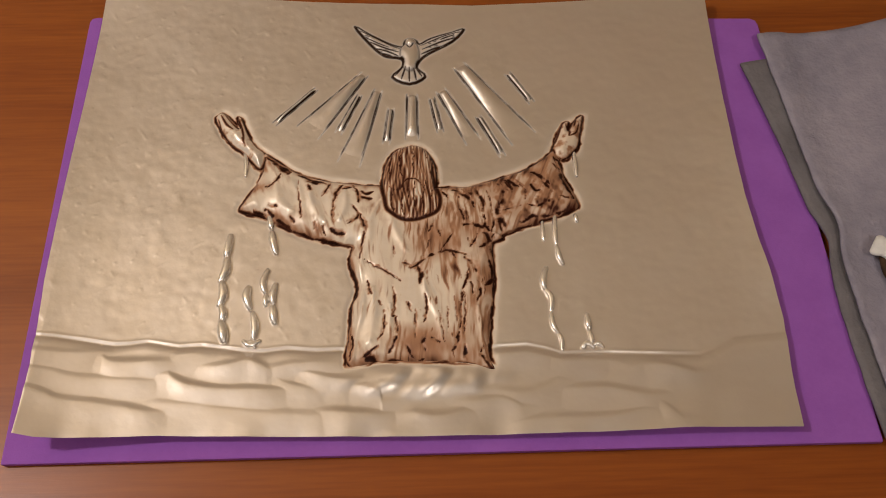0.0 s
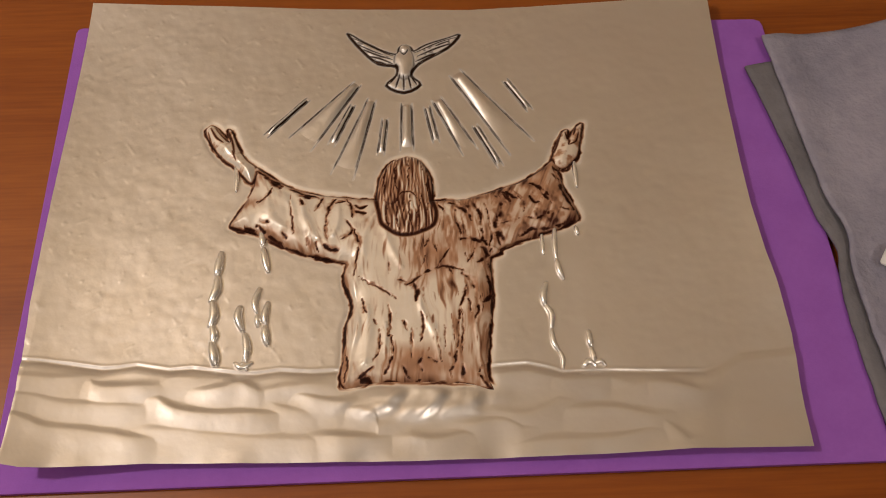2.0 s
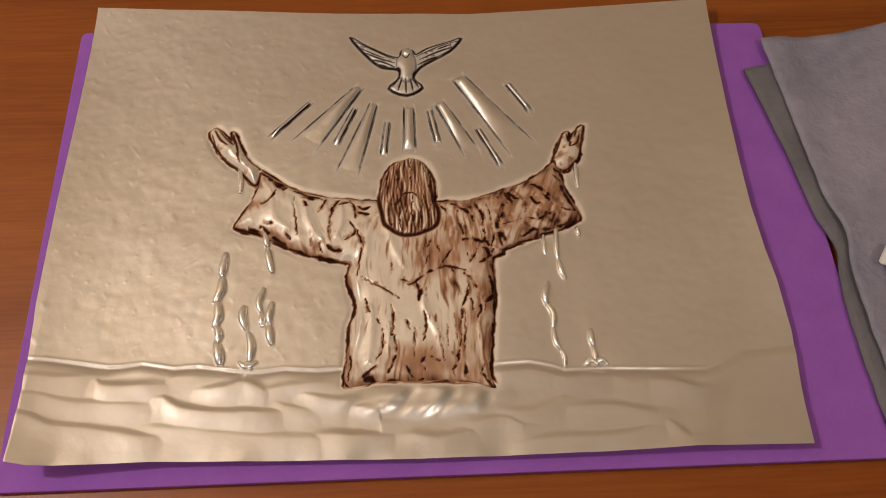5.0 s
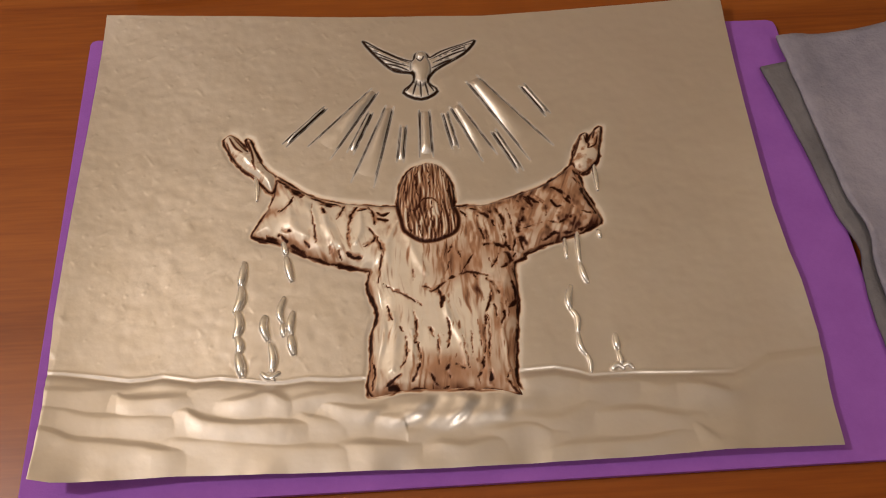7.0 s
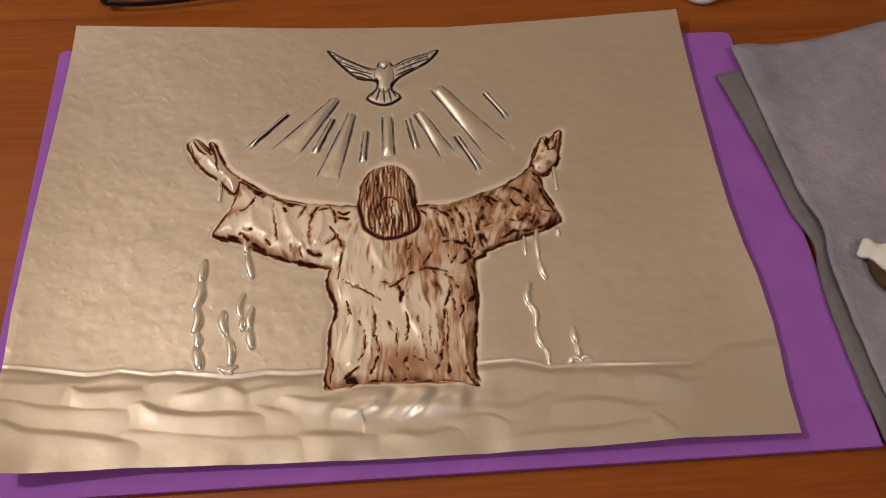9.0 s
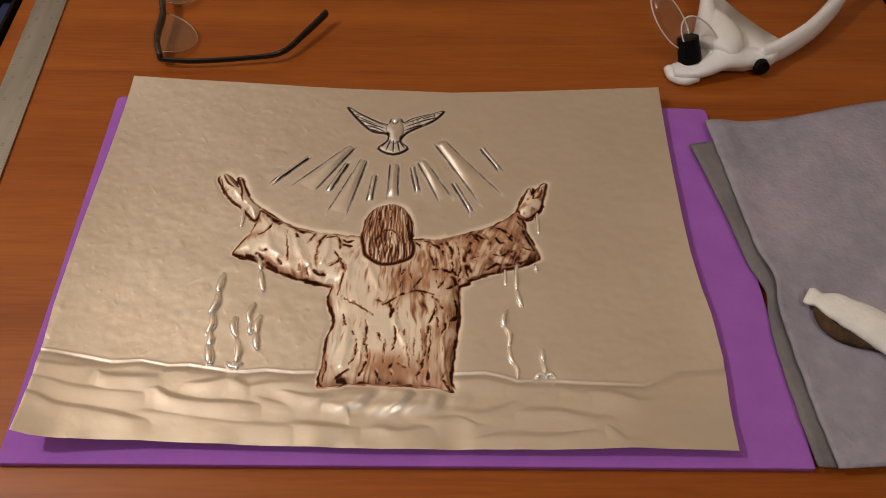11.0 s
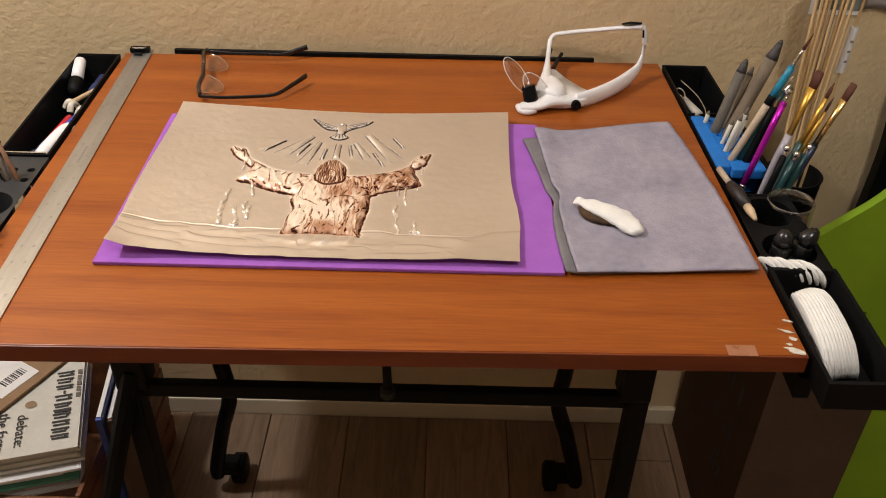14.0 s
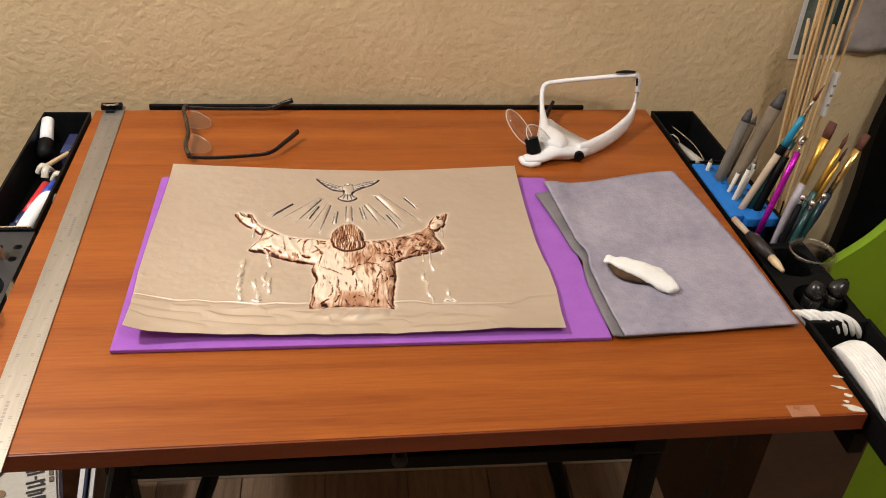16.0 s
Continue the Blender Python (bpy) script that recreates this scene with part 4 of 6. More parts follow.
# ---- rays of light, raised between scored lines ----
for a, b, w0, w1 in RAYS:
    L = math.hypot(b[0] - a[0], b[1] - a[1])
    s, t = np.meshgrid(np.linspace(0, 1, int(L * 1.6)), np.linspace(-1.25, 1.25, 37))
    ux, uy = (b[0] - a[0]) / L, (b[1] - a[1]) / L
    w = w0 + (w1 - w0) * s
    gx, gy = a[0] + ux * L * s - uy * w * t, a[1] + uy * L * s + ux * w * t
    fade = step(0, 0.10, s) * (step(0.98, 0.25, s) if w1 > 4 else step(1.0, 0.75, s))
    hgt = 0.12 + (1.6 + 0.10 * w1) * np.clip(1 - t * t, 0, 1) ** 0.9 * fade - 0.55 * step(0.9, 1.2, np.abs(t)) - 0.5 * step(0.80, 1.0, s) - 0.5 * step(0.06, 0.0, s)
    ragged = 0.5 + 0.5 * fractal(gx / 4, gy / 4, 83, 2)
    ink = 0.95 * np.exp(-((np.abs(t) - 1.02) * w / 0.48) ** 2) * (0.8 + 0.45 * ragged) * step(1.0, 0.9, s) * (0.4 + 0.6 * step(0, 0.1, s))
    z = sheet_height(gx, gy) + hgt
    z = np.where(np.abs(t) > 1.2, z - 0.6, z)
    grid_mesh("ray", lay(gx, gy, z), quads(gx.shape[1], gx.shape[0]), METAL, sheet, attributes={"stain": np.zeros(ink.size), "ink": np.clip(1.9 * ink, 0, 1).ravel()})

# ---- raised water drops ----
SHINY = surface("polished_embossing_metal", (0.90, 0.84, 0.77), (0.96, 0.91, 0.85), 30, 0.24, metal=0.75, rough_var=0.04)
DROPS = [([(-122, 131), (-123, 121), (-123.5, 115)], 2.0), ([(-123, 116), (-123, 107), (-126, 99)], 2.1), ([(-125, 101), (-123, 92), (-125, 84)], 2.1), ([(-124, 86), (-122, 80), (-123, 75)], 1.9), ([(-123, 76), (-121, 68), (-120, 62)], 2.4),
         ([(-109, 97), (-110, 90), (-107, 82)], 2.0), ([(-106, 81), (-104, 72), (-104.5, 64)], 1.9), ([(-110, 64), (-106, 61), (-100, 64)], 1.5), ([(-108, 60), (-105, 63), (-103, 59)], 1.3),
         ([(-99, 108), (-101.5, 99), (-99.5, 92)], 1.6), ([(-99.5, 92), (-99, 84)], 1.5), ([(-94, 99), (-95.5, 91), (-94.5, 85)], 1.7), ([(-95, 85), (-94.5, 79), (-93, 73)], 2.0),
         ([(-101, 146), (-99.5, 138), (-99, 134)], 1.6), ([(-98.5, 133), (-97.5, 126), (-95, 117)], 1.9), ([(-118.5, 189), (-117, 180), (-117, 171)], 1.2),
         ([(60, 106), (57.5, 98), (58, 91)], 1.7), ([(58, 92), (61, 86), (60, 77)], 1.5), ([(60, 78), (60.5, 70), (63, 64)], 1.3), ([(63, 65), (64.5, 60), (64, 54)], 1.1),
         ([(80, 76), (80, 70), (80.5, 66)], 1.6), ([(80, 66), (81, 60), (80, 56)], 1.3), ([(75, 55), (78, 58), (82, 55)], 1.5), ([(80, 56), (84, 58), (87, 55)], 1.2),
         ([(60, 137), (60, 129), (60, 123)], 1.0), ([(68, 142), (67, 130), (67, 120)], 1.3), ([(67, 120), (68, 113), (70, 107)], 1.4), ([(84, 186), (84, 178), (84, 167)], 1.2), ([(80, 141), (81, 135)], 1.1)]
for pts, r in DROPS:
    path = spline([(x, y, 0) for x, y in pts], 6)
    n = len(path) - 1
    radii = [max(0.2, r * (0.3 + 0.75 * math.sin(math.pi * (0.12 + 0.80 * i / n)))) for i in range(n + 1)]
    px, py = np.array([p.x for p in path]), np.array([p.y for p in path])
    hz = sheet_height(px, py)
    where = [Vector((x / 1000, y / 1000, Z + 0.0045 + (q + 0.3 * rr) / 1000)) for x, y, q, rr in zip(px, py, hz, radii)]
    part("droplet", tube(where, [1.15 * q / 1000 for q in radii], 12, flat=(1.1, 1.05)), SHINY, sheet, smooth=True)

# ---- grey felt cloth, folded double ----
def cloth_layer(name, corners, z_off, bow, seed, mat, parent, thick=0.0018, wave=0.0012, z_rise=0.0, kink=0.004, tuck=0.0):
    """A limp rectangle of felt with uneven edges and thickness."""
    n, m = 44, 60
    tl, tr, br, bl = [Vector((*c, 0)) for c in corners]
    bm = bmesh.new()
    rows = [[], []]
    for j in range(m + 1):
        v = j / m
        for layer in (0, 1):
            rows[layer].append([])
        for i in range(n + 1):
            u = i / n
            p = (bl * (1 - u) + br * u) * (1 - v) + (tl * (1 - u) + tr * u) * v
            p.x += bow * math.sin(math.pi * v) * (1 - u) + kink * math.exp(-((v - 0.475) / 0.055) ** 2) * (1 - u) ** 4
            p.x -= tuck * math.sin(math.pi * min(1, v / 0.43)) * (1 - u) ** 4
            p.x += 0.006 * math.sin(math.pi * v) * u
            p.y += 0.006 * u * (1 - u) * 4 * v * math.sin(u * 5) * -0.6
            e = min(u, 1 - u, v, 1 - v)
            p.x += 0.0008 * noise.noise(Vector((v * 22, u * 3, seed))) * math.exp(-e * 30)
            on_foam = 0.0046 / (1 + math.exp((p.x - 0.236) / 0.004))
            zz = Z + z_off + on_foam + wave * (1 + noise.noise(Vector((p.x * 17, p.y * 13, seed)))) + (0.0015 + 0.5 * max(0, kink - 0.004)) * math.exp(-((v - 0.47) / 0.05) ** 2) * (1 - u) ** 2
            zz += z_rise * math.exp(-(u / 0.30) ** 1.5) * math.sin(math.pi * min(1, v * 0.93 + 0.02)) ** 0.7
            for layer in (0, 1):
                rows[layer][j].append(bm.verts.new((p.x, p.y, zz + (thick if layer else 0))))
    for layer in (0, 1):
        for j in range(m):
            for i in range(n):
                q = (rows[layer][j][i], rows[layer][j][i + 1], rows[layer][j + 1][i + 1], rows[layer][j + 1][i])
                bm.faces.new(q if layer else q[::-1])
    rim = [(0, i) for i in range(n)] + [(j, n) for j in range(m)] + [(m, i) for i in range(n, 0, -1)] + [(j, 0) for j in range(m, 0, -1)]
    for k in range(len(rim)):
        a, b = rim[k], rim[(k + 1) % len(rim)]
        bm.faces.new((rows[0][a[0]][a[1]], rows[0][b[0]][b[1]], rows[1][b[0]][b[1]], rows[1][a[0]][a[1]]))
    return part(name, bm, mat, parent, smooth=True)


cloth = thing("felt_cloth", (0.32, 0.15, Z), "grey felt cloth folded double beside the foam sheet", "cloth")
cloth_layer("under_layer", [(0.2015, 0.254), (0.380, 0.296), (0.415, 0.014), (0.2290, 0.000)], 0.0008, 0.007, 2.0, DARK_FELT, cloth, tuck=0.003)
cloth_layer("upper_layer", [(0.2165, 0.277), (0.386, 0.309), (0.418, 0.011), (0.2400, -0.001)], 0.0038, 0.0005, 5.0, GREY_FELT, cloth, z_rise=0.001, kink=0.0045, tuck=0.0015)

# ---- stained cotton pad on the cloth ----
STAINED = surface("wax_stained_cotton", (0.018, 0.009, 0.004), (0.10, 0.05, 0.02), 90, 0.9, bump=0.0005, bump_scale=400)
pad = thing("cotton_wad", (0.283, 0.088, Z + 0.008), "white folded cotton wad with a brown stain on the cloth", "cotton pad")
path = spline([(0.249, 0.113, Z + 0.014), (0.258, 0.107, Z + 0.015), (0.273, 0.099, Z + 0.0145), (0.292, 0.084, Z + 0.0135), (0.302, 0.071, Z + 0.012), (0.307, 0.060, Z + 0.011)], 6)
rad = [0.0032 + 0.0030 * (i < 5) * math.sin(0.5 + i / 5 * 2.6) + 0.0080 * max(0, math.sin(math.pi * min(1, max(0, (i - 4) / (len(path) - 3))))) ** 0.8 for i in range(len(path))]
bm = tube(path, rad, 20, flat=(1.25, 0.55))
for vtx in bm.verts:
    vtx.co += Vector((0, 0, 1)) * (0.0022 * noise.noise(vtx.co * 110) + 0.0014 * noise.noise(vtx.co * 45))
part("wad", bm, COTTON, pad, smooth=True)
bm = tube([(p.x - 0.0105 * math.sin(math.pi * i / 17), p.y - 0.0125 * math.sin(math.pi * i / 17), p.z - 0.0032) for i, p in enumerate(path[4:20])], [0.0010 + 0.0030 * math.sin(math.pi * (i + 0.5) / 16) for i in range(16)], 12, flat=(1.2, 0.9))
part("stain", bm, STAINED, pad, "brown wax stain", smooth=True)

# ---- steel ruler ----
ruler = thing("steel_ruler", (-0.305, 0.18, Z), "long stainless steel ruler overhanging the front edge of the desk", "ruler")
C0, C1 = Vector((-0.2936, -0.143, 0)), Vector((-0.3240, 0.497, 0))
along = (C1 - C0).normalized()
across = Vector((along.y, -along.x, 0))


def on_ruler(s, w, z):
    p = C0 + along * s + across * w
    return Vector((p.x, p.y, Z + z))


bm = bmesh.new()
HW, RL, HOLE = 0.0132, (C1 - C0).length, 0.0178
seg = 24
ring = [on_ruler(HOLE + 0.0042 * math.cos(2 * math.pi * k / seg), 0.0042 * math.sin(2 * math.pi * k / seg), 0) for k in range(seg)]
sq = []
for k in range(seg):
    a = 2 * math.pi * k / seg
    c, s = math.cos(a), math.sin(a)
    q = max(abs(c), abs(s))
    sq.append(on_ruler(HOLE + 0.0132 * c / q, 0.0132 * s / q, 0))
for z0 in (0.0006, 0.0018):
    up = Vector((0, 0, z0))
    rv, sv = [bm.verts.new(p + up) for p in ring], [bm.verts.new(p + up) for p in sq]
    for k in range(seg):
        bm.faces.new((rv[k], rv[(k + 1) % seg], sv[(k + 1) % seg], sv[k]))
for a in range(seg):
    b = (a + 1) % seg
    for loop in (ring, sq):
        bm.faces.new([bm.verts.new(p + Vector((0, 0, h))) for p, h in ((loop[a], 0.0006), (loop[b], 0.0006), (loop[b], 0.0018), (loop[a], 0.0018))])
for s0, s1 in ((0.0, HOLE - 0.0132), (HOLE + 0.0132, RL)):
    vs = [on_ruler(s, w, z0) for s, w, z0 in ((s0, -HW, 0.0006), (s1, -HW, 0.0006), (s1, HW, 0.0006), (s0, HW, 0.0006), (s0, -HW, 0.0018), (s1, -HW, 0.0018), (s1, HW, 0.0018), (s0, HW, 0.0018))]
    q = [bm.verts.new(p) for p in vs]
    for f in ((0, 1, 2, 3), (4, 5, 6, 7), (0, 1, 5, 4), (1, 2, 6, 5), (2, 3, 7, 6), (3, 0, 4, 7)):
        bm.faces.new([q[k] for k in f])
bmesh.ops.remove_doubles(bm, verts=bm.verts, dist=0.00005)
part("blade", bm, RULER, ruler)
for side in (-1, 1):
    bm = bmesh.new()
    for k in range(int(RL / 0.003175) - 10):
        s = 0.032 + k * 0.003175
        ln = 0.0052 if k % 8 == 0 else 0.0034 if k % 4 == 0 else 0.0022
        w0, w1 = side * HW, side * (HW - ln)
        bm.faces.new([bm.verts.new(on_ruler(*p, 0.00195)) for p in ((s, w0), (s + 0.00035, w0), (s + 0.00035, w1), (s, w1))])
    tagged(part("graduation", bm, ENGRAVE, ruler, "engraved tick marks"), kind="stuff")
for k in range(23):
    for side in (-1, 1):
        bm = bmesh.new()
        s = 0.040 + k * 0.0254
        for o in (0.0, 0.0022) if k % 3 else (0.0,):
            bm.faces.new([bm.verts.new(on_ruler(*p, 0.00195)) for p in ((s + o, side * 0.0075), (s + o + 0.0012, side * 0.0075), (s + o + 0.0012, side * 0.0047), (s + o, side * 0.0047))])
        part("numeral_bar", bm, ENGRAVE, ruler)
for s0 in (0.05, 0.33):
    bm = bmesh.new()
    for o in range(9):
        s = s0 + o * 0.0042
        bm.faces.new([bm.verts.new(on_ruler(*p, 0.00195)) for p in ((s, 0.0016), (s + 0.003, 0.0016), (s + 0.003, -0.0012), (s, -0.0012))])
    part("maker_mark", bm, ENGRAVE, ruler, "faded printed bars")
# clip on its far end
clip = thing("binder_clip", (-0.3265, 0.489, Z + 0.002), "small black and silver clip on the end of the ruler", "clip")
part("body", prism([(-0.340, 0.484), (-0.313, 0.4855), (-0.314, 0.497), (-0.341, 0.4955)], Z + 0.002, Z + 0.0085, bevel=0.0015), PLASTIC, clip)
part("lever", tube(spline([(-0.336, 0.487, Z + 0.0095), (-0.330, 0.482, Z + 0.0105), (-0.322, 0.484, Z + 0.0105), (-0.318, 0.488, Z + 0.0095)]), 0.0012), CHROME, clip)
part("lever", tube([(-0.332, 0.4785, Z + 0.0035), (-0.322, 0.4790, Z + 0.0035)], 0.0022), PLASTIC, clip)

# ---- black spectacles ----
specs = thing("spectacles", (-0.16, 0.42, Z), "black half-rim reading spectacles lying open on the desk", "spectacles")
SPEC = surface("black_acetate", (0.008, 0.008, 0.008), (0.014, 0.013, 0.013), 60, 0.25)
TORT = surface("dark_tortoise", (0.012, 0.008, 0.006), (0.06, 0.042, 0.028), 120, 0.3)
part("brow_bar", tube(spline([(-0.207, 0.346, Z + 0.010), (-0.213, 0.366, Z + 0.013), (-0.214, 0.396, Z + 0.014), (-0.217, 0.411, Z + 0.018), (-0.221, 0.430, Z + 0.015), (-0.228, 0.458, Z + 0.015), (-0.227, 0.474, Z + 0.013)]), 0.0033, 10, flat=(0.8, 1.4)), TORT, specs, "mottled dark brow bar", smooth=True)
part("temple", tube(spline([(-0.207, 0.346, Z + 0.008), (-0.180, 0.3455, Z + 0.007), (-0.140, 0.350, Z + 0.007), (-0.112, 0.356, Z + 0.008), (-0.095, 0.378, Z + 0.010), (-0.079, 0.404, Z + 0.012)]), [0.0021] * 15 + [0.0021 + 0.00008 * k for k in range(16)], 8, flat=(0.7, 1.2)), SPEC, specs, smooth=True)
part("temple", tube(spline([(-0.227, 0.474, Z + 0.012), (-0.19, 0.472, Z + 0.011), (-0.15, 0.474, Z + 0.010), (-0.121, 0.475, Z + 0.010), (-0.105, 0.481, Z + 0.013), (-0.089, 0.4875, Z + 0.016)]), [0.0021] * 15 + [0.0021 + 0.00008 * k for k in range(16)], 8, flat=(0.7, 1.2)), SPEC, specs, smooth=True)
for cy in (0.377, 0.442):
    rim = [(-0.213 + 0.028 * math.sin(math.pi * k / 16) - (cy - 0.38) * 0.12, cy + 0.024 * math.cos(math.pi * k / 16), Z + 0.012 - 0.009 * math.sin(math.pi * k / 16)) for k in range(17)]
    lens = part("lens", add_tube(bmesh.new(), [rim[k] for k in range(17)], 0.0005, 6), CHROME, specs, "thin wire lower rim", smooth=True)
    bm = bmesh.new()
    lo, hi = [bm.verts.new(Vector(p)) for p in rim], [bm.verts.new(Vector(p) + Vector((0.0003, 0, 0.0015))) for p in rim]
    bm.faces.new(lo[::-1])
    bm.faces.new(hi)
    for k in range(17):
        bm.faces.new((lo[k], lo[(k + 1) % 17], hi[(k + 1) % 17], hi[k]))
    part("glass", bm, LENS, lens, "clear lens")

# ---- white magnifier headset ----
SHELL = [(0.244, 0.440), (0.257, 0.436), (0.265, 0.404), (0.280, 0.381), (0.300, 0.367), (0.284, 0.347), (0.262, 0.343), (0.224, 0.341), (0.212, 0.350), (0.230, 0.378)]
mag = thing("magnifier_headset", (0.28, 0.40, Z), "white plastic magnifying headset with clear lenses standing on the desk", "magnifier")
arm = spline([(0.232, 0.362, Z + 0.014), (0.240, 0.405, Z + 0.020), (0.246, 0.455, Z + 0.026), (0.2515, 0.479, Z + 0.043), (0.272, 0.478, Z + 0.050), (0.31, 0.466, Z + 0.060), (0.345, 0.452, Z + 0.070), (0.366, 0.445, Z + 0.075)], 7)
part("rear_arm", tube(arm, [0.0032 + 0.0100 * max(0, 1 - i / 13) ** 1.3 + 0.0012 * max(0, i - 40) / 10 for i in range(len(arm))], 12, flat=(1.0, 0.9)), WHITE_PLASTIC, mag, smooth=True)
arm = spline([(0.366, 0.446, Z + 0.075), (0.372, 0.447, Z + 0.060), (0.372, 0.446, Z + 0.036), (0.366, 0.436, Z + 0.020), (0.350, 0.416, Z + 0.013), (0.325, 0.388, Z + 0.0115), (0.298, 0.366, Z + 0.0105), (0.274, 0.352, Z + 0.010)], 7)
part("front_arm", tube(arm, [0.0034 + 0.0066 * min(1, max(0, (i - 14) / 14)) - 0.001 * max(0, (i - 42) / 8) for i in range(len(arm))], 12, flat=(0.62, 1.15)), WHITE_PLASTIC, mag, smooth=True)
part("temple_pad", tube([(0.340, 0.4525, Z + 0.0745), (0.350, 0.449, Z + 0.0775), (0.364, 0.444, Z + 0.0795)], [0.0022, 0.0036, 0.0022], 10, flat=(1.3, 0.35)), PLASTIC, mag, "black rubber pad", smooth=True)
part("inner_pad", tube([(0.3675, 0.4435, Z + 0.070), (0.3685, 0.4430, Z + 0.060)], 0.0013, 8), PLASTIC, mag)
bm = tube(spline([(0.203, 0.339, Z + 0.0075), (0.222, 0.340, Z + 0.009), (0.243, 0.350, Z + 0.013), (0.262, 0.352, Z + 0.011), (0.279, 0.356, Z + 0.0105)], 6), [0.0055, 0.0062, 0.0068, 0.0072, 0.0075, 0.0078, 0.008, 0.0085, 0.009, 0.0095, 0.0098, 0.0102, 0.0104, 0.0105, 0.0105, 0.0102, 0.0098, 0.0092, 0.0088, 0.0085, 0.0082, 0.008, 0.0078, 0.0075, 0.007], 14, flat=(1.25, 0.75))
body = part("brow_body", bm, WHITE_PLASTIC, mag, smooth=True)
part("bridge", tube(spline([(0.236, 0.352, Z + 0.014), (0.246, 0.372, Z + 0.018), (0.243, 0.40, Z + 0.020)], 6), [0.013, 0.0145, 0.0155, 0.016, 0.0155, 0.015, 0.0135, 0.012, 0.0105, 0.009, 0.0075, 0.006, 0.005], 14, flat=(1.25, 0.75)), WHITE_PLASTIC, mag, smooth=True)
shell = prism(SHELL, Z + 0.004, Z + 0.0155, bevel=0.0035)
part("brow_shell", shell, WHITE_PLASTIC, mag, smooth=True)
part("hinge_disc", rod((0.2735, 0.3445, Z + 0.0095), (0.2745, 0.3395, Z + 0.0100), 0.0062, 0.0058, 20), PLASTIC, mag, "black round hinge cap")
part("nose_piece", tube(spline([(0.201, 0.345, Z + 0.005), (0.203, 0.336, Z + 0.004), (0.212, 0.331, Z + 0.004), (0.222, 0.334, Z + 0.0055)], 5), 0.0042, 10), WHITE_PLASTIC, mag, smooth=True)
part("lens_post", rod((0.217, 0.346, Z + 0.012), (0.212, 0.352, Z + 0.030), 0.0095, 0.0085, 18), PLASTIC, mag, "black knurled lens mount")


GLOSS_CLEAR = surface("frosted_clear_plastic", (0.62, 0.58, 0.54), (0.70, 0.66, 0.62), 60, 0.2)


def lens_disc(center, ax, ay):
    """An oval lens spanned by two half axes, with a clear plastic rim."""
    c, ax, ay = Vector(center), Vector(ax), Vector(ay)
    nor = ax.cross(ay).normalized()
    bm = bmesh.new()
    n = 28
    rows = []
    for rr, zz in ((1.0, -0.0006), (1.0, 0.0006), (0.5, 0.0011)):
        rows.append([bm.verts.new(c + ax * rr * math.cos(2 * math.pi * k / n) + ay * rr * math.sin(2 * math.pi * k / n) + nor * zz) for k in range(n)])
    for a, b in zip(rows, rows[1:]):
        for k in range(n):
            bm.faces.new((a[k], a[(k + 1) % n], b[(k + 1) % n], b[k]))
    bm.faces.new(rows[0][::-1])
    bm.faces.new(rows[-1])
    ob = part("lens", bm, LENS, mag, "clear magnifying lens", smooth=True)
    pts = [c + ax * 1.02 * math.cos(2 * math.pi * k / n) + ay * 1.02 * math.sin(2 * math.pi * k / n) for k in range(n + 1)]
    part("lens_rim", add_tube(bmesh.new(), pts, 0.0006, 6, up=tuple(nor), cap=False), GLOSS_CLEAR, ob, "clear lens rim", smooth=True)


lens_disc((0.1975, 0.3600, Z + 0.0405), (0.0165, -0.0075, -0.0185), (0.006, 0.010, 0.005))
lens_disc((0.2235, 0.3500, Z + 0.0270), (0.0165, -0.0060, -0.0165), (0.008, 0.009, 0.006))
part("strap_pin", rod((0.246, 0.468, Z + 0.010), (0.252, 0.482, Z + 0.024), 0.003, 0.0025), SPEC, mag)
part("strap_pin", rod((0.255, 0.462, Z + 0.004), (0.268, 0.482, Z + 0.018), 0.003, 0.0025), SPEC, mag)


# ---- trays clipped to the sides of the desk ----
def slab_with_hole(bm, x0, x1, y0, y1, cx, cy, r, z, depth, bottom=True, n=24):
    """A flat plate round a round well, with the well's wall and floor."""
    inner, outer, low = [], [], []
    for k in range(n):
        a = 2 * math.pi * k / n
        c, s = math.cos(a), math.sin(a)
        tx = ((x1 - cx) if c > 0 else (cx - x0)) / max(abs(c), 1e-6)
        ty = ((y1 - cy) if s > 0 else (cy - y0)) / max(abs(s), 1e-6)
        t = min(tx, ty)
        inner.append(bm.verts.new((cx + r * c, cy + r * s, z)))
        outer.append(bm.verts.new((cx + t * c, cy + t * s, z)))
        low.append(bm.verts.new((cx + r * 0.9 * c, cy + r * 0.9 * s, z - depth)))
    for k in range(n):
        j = (k + 1) % n
        bm.faces.new((outer[k], outer[j], inner[j], inner[k]))
        bm.faces.new((inner[k], inner[j], low[j], low[k]))
    corners = [(x1, y1), (x0, y1), (x0, y0), (x1, y0)]
    for cxx, cyy in corners:
        c = bm.verts.new((cxx, cyy, z))
        near = sorted(range(n), key=lambda k: (outer[k].co.x - cxx) ** 2 + (outer[k].co.y - cyy) ** 2)[:2]
        if abs(near[0] - near[1]) in (1, n - 1):
            bm.faces.new((c, outer[near[0]], outer[near[1]]))
    if bottom:
        bm.faces.new(low)


def slant(inner_front, inner_back):
    def move(bm):
        for v in bm.verts:
            t = (v.co.y + 0.119) / 0.61
            v.co.x += inner_front * (1 - t) + inner_back * t
        return bm
    return move


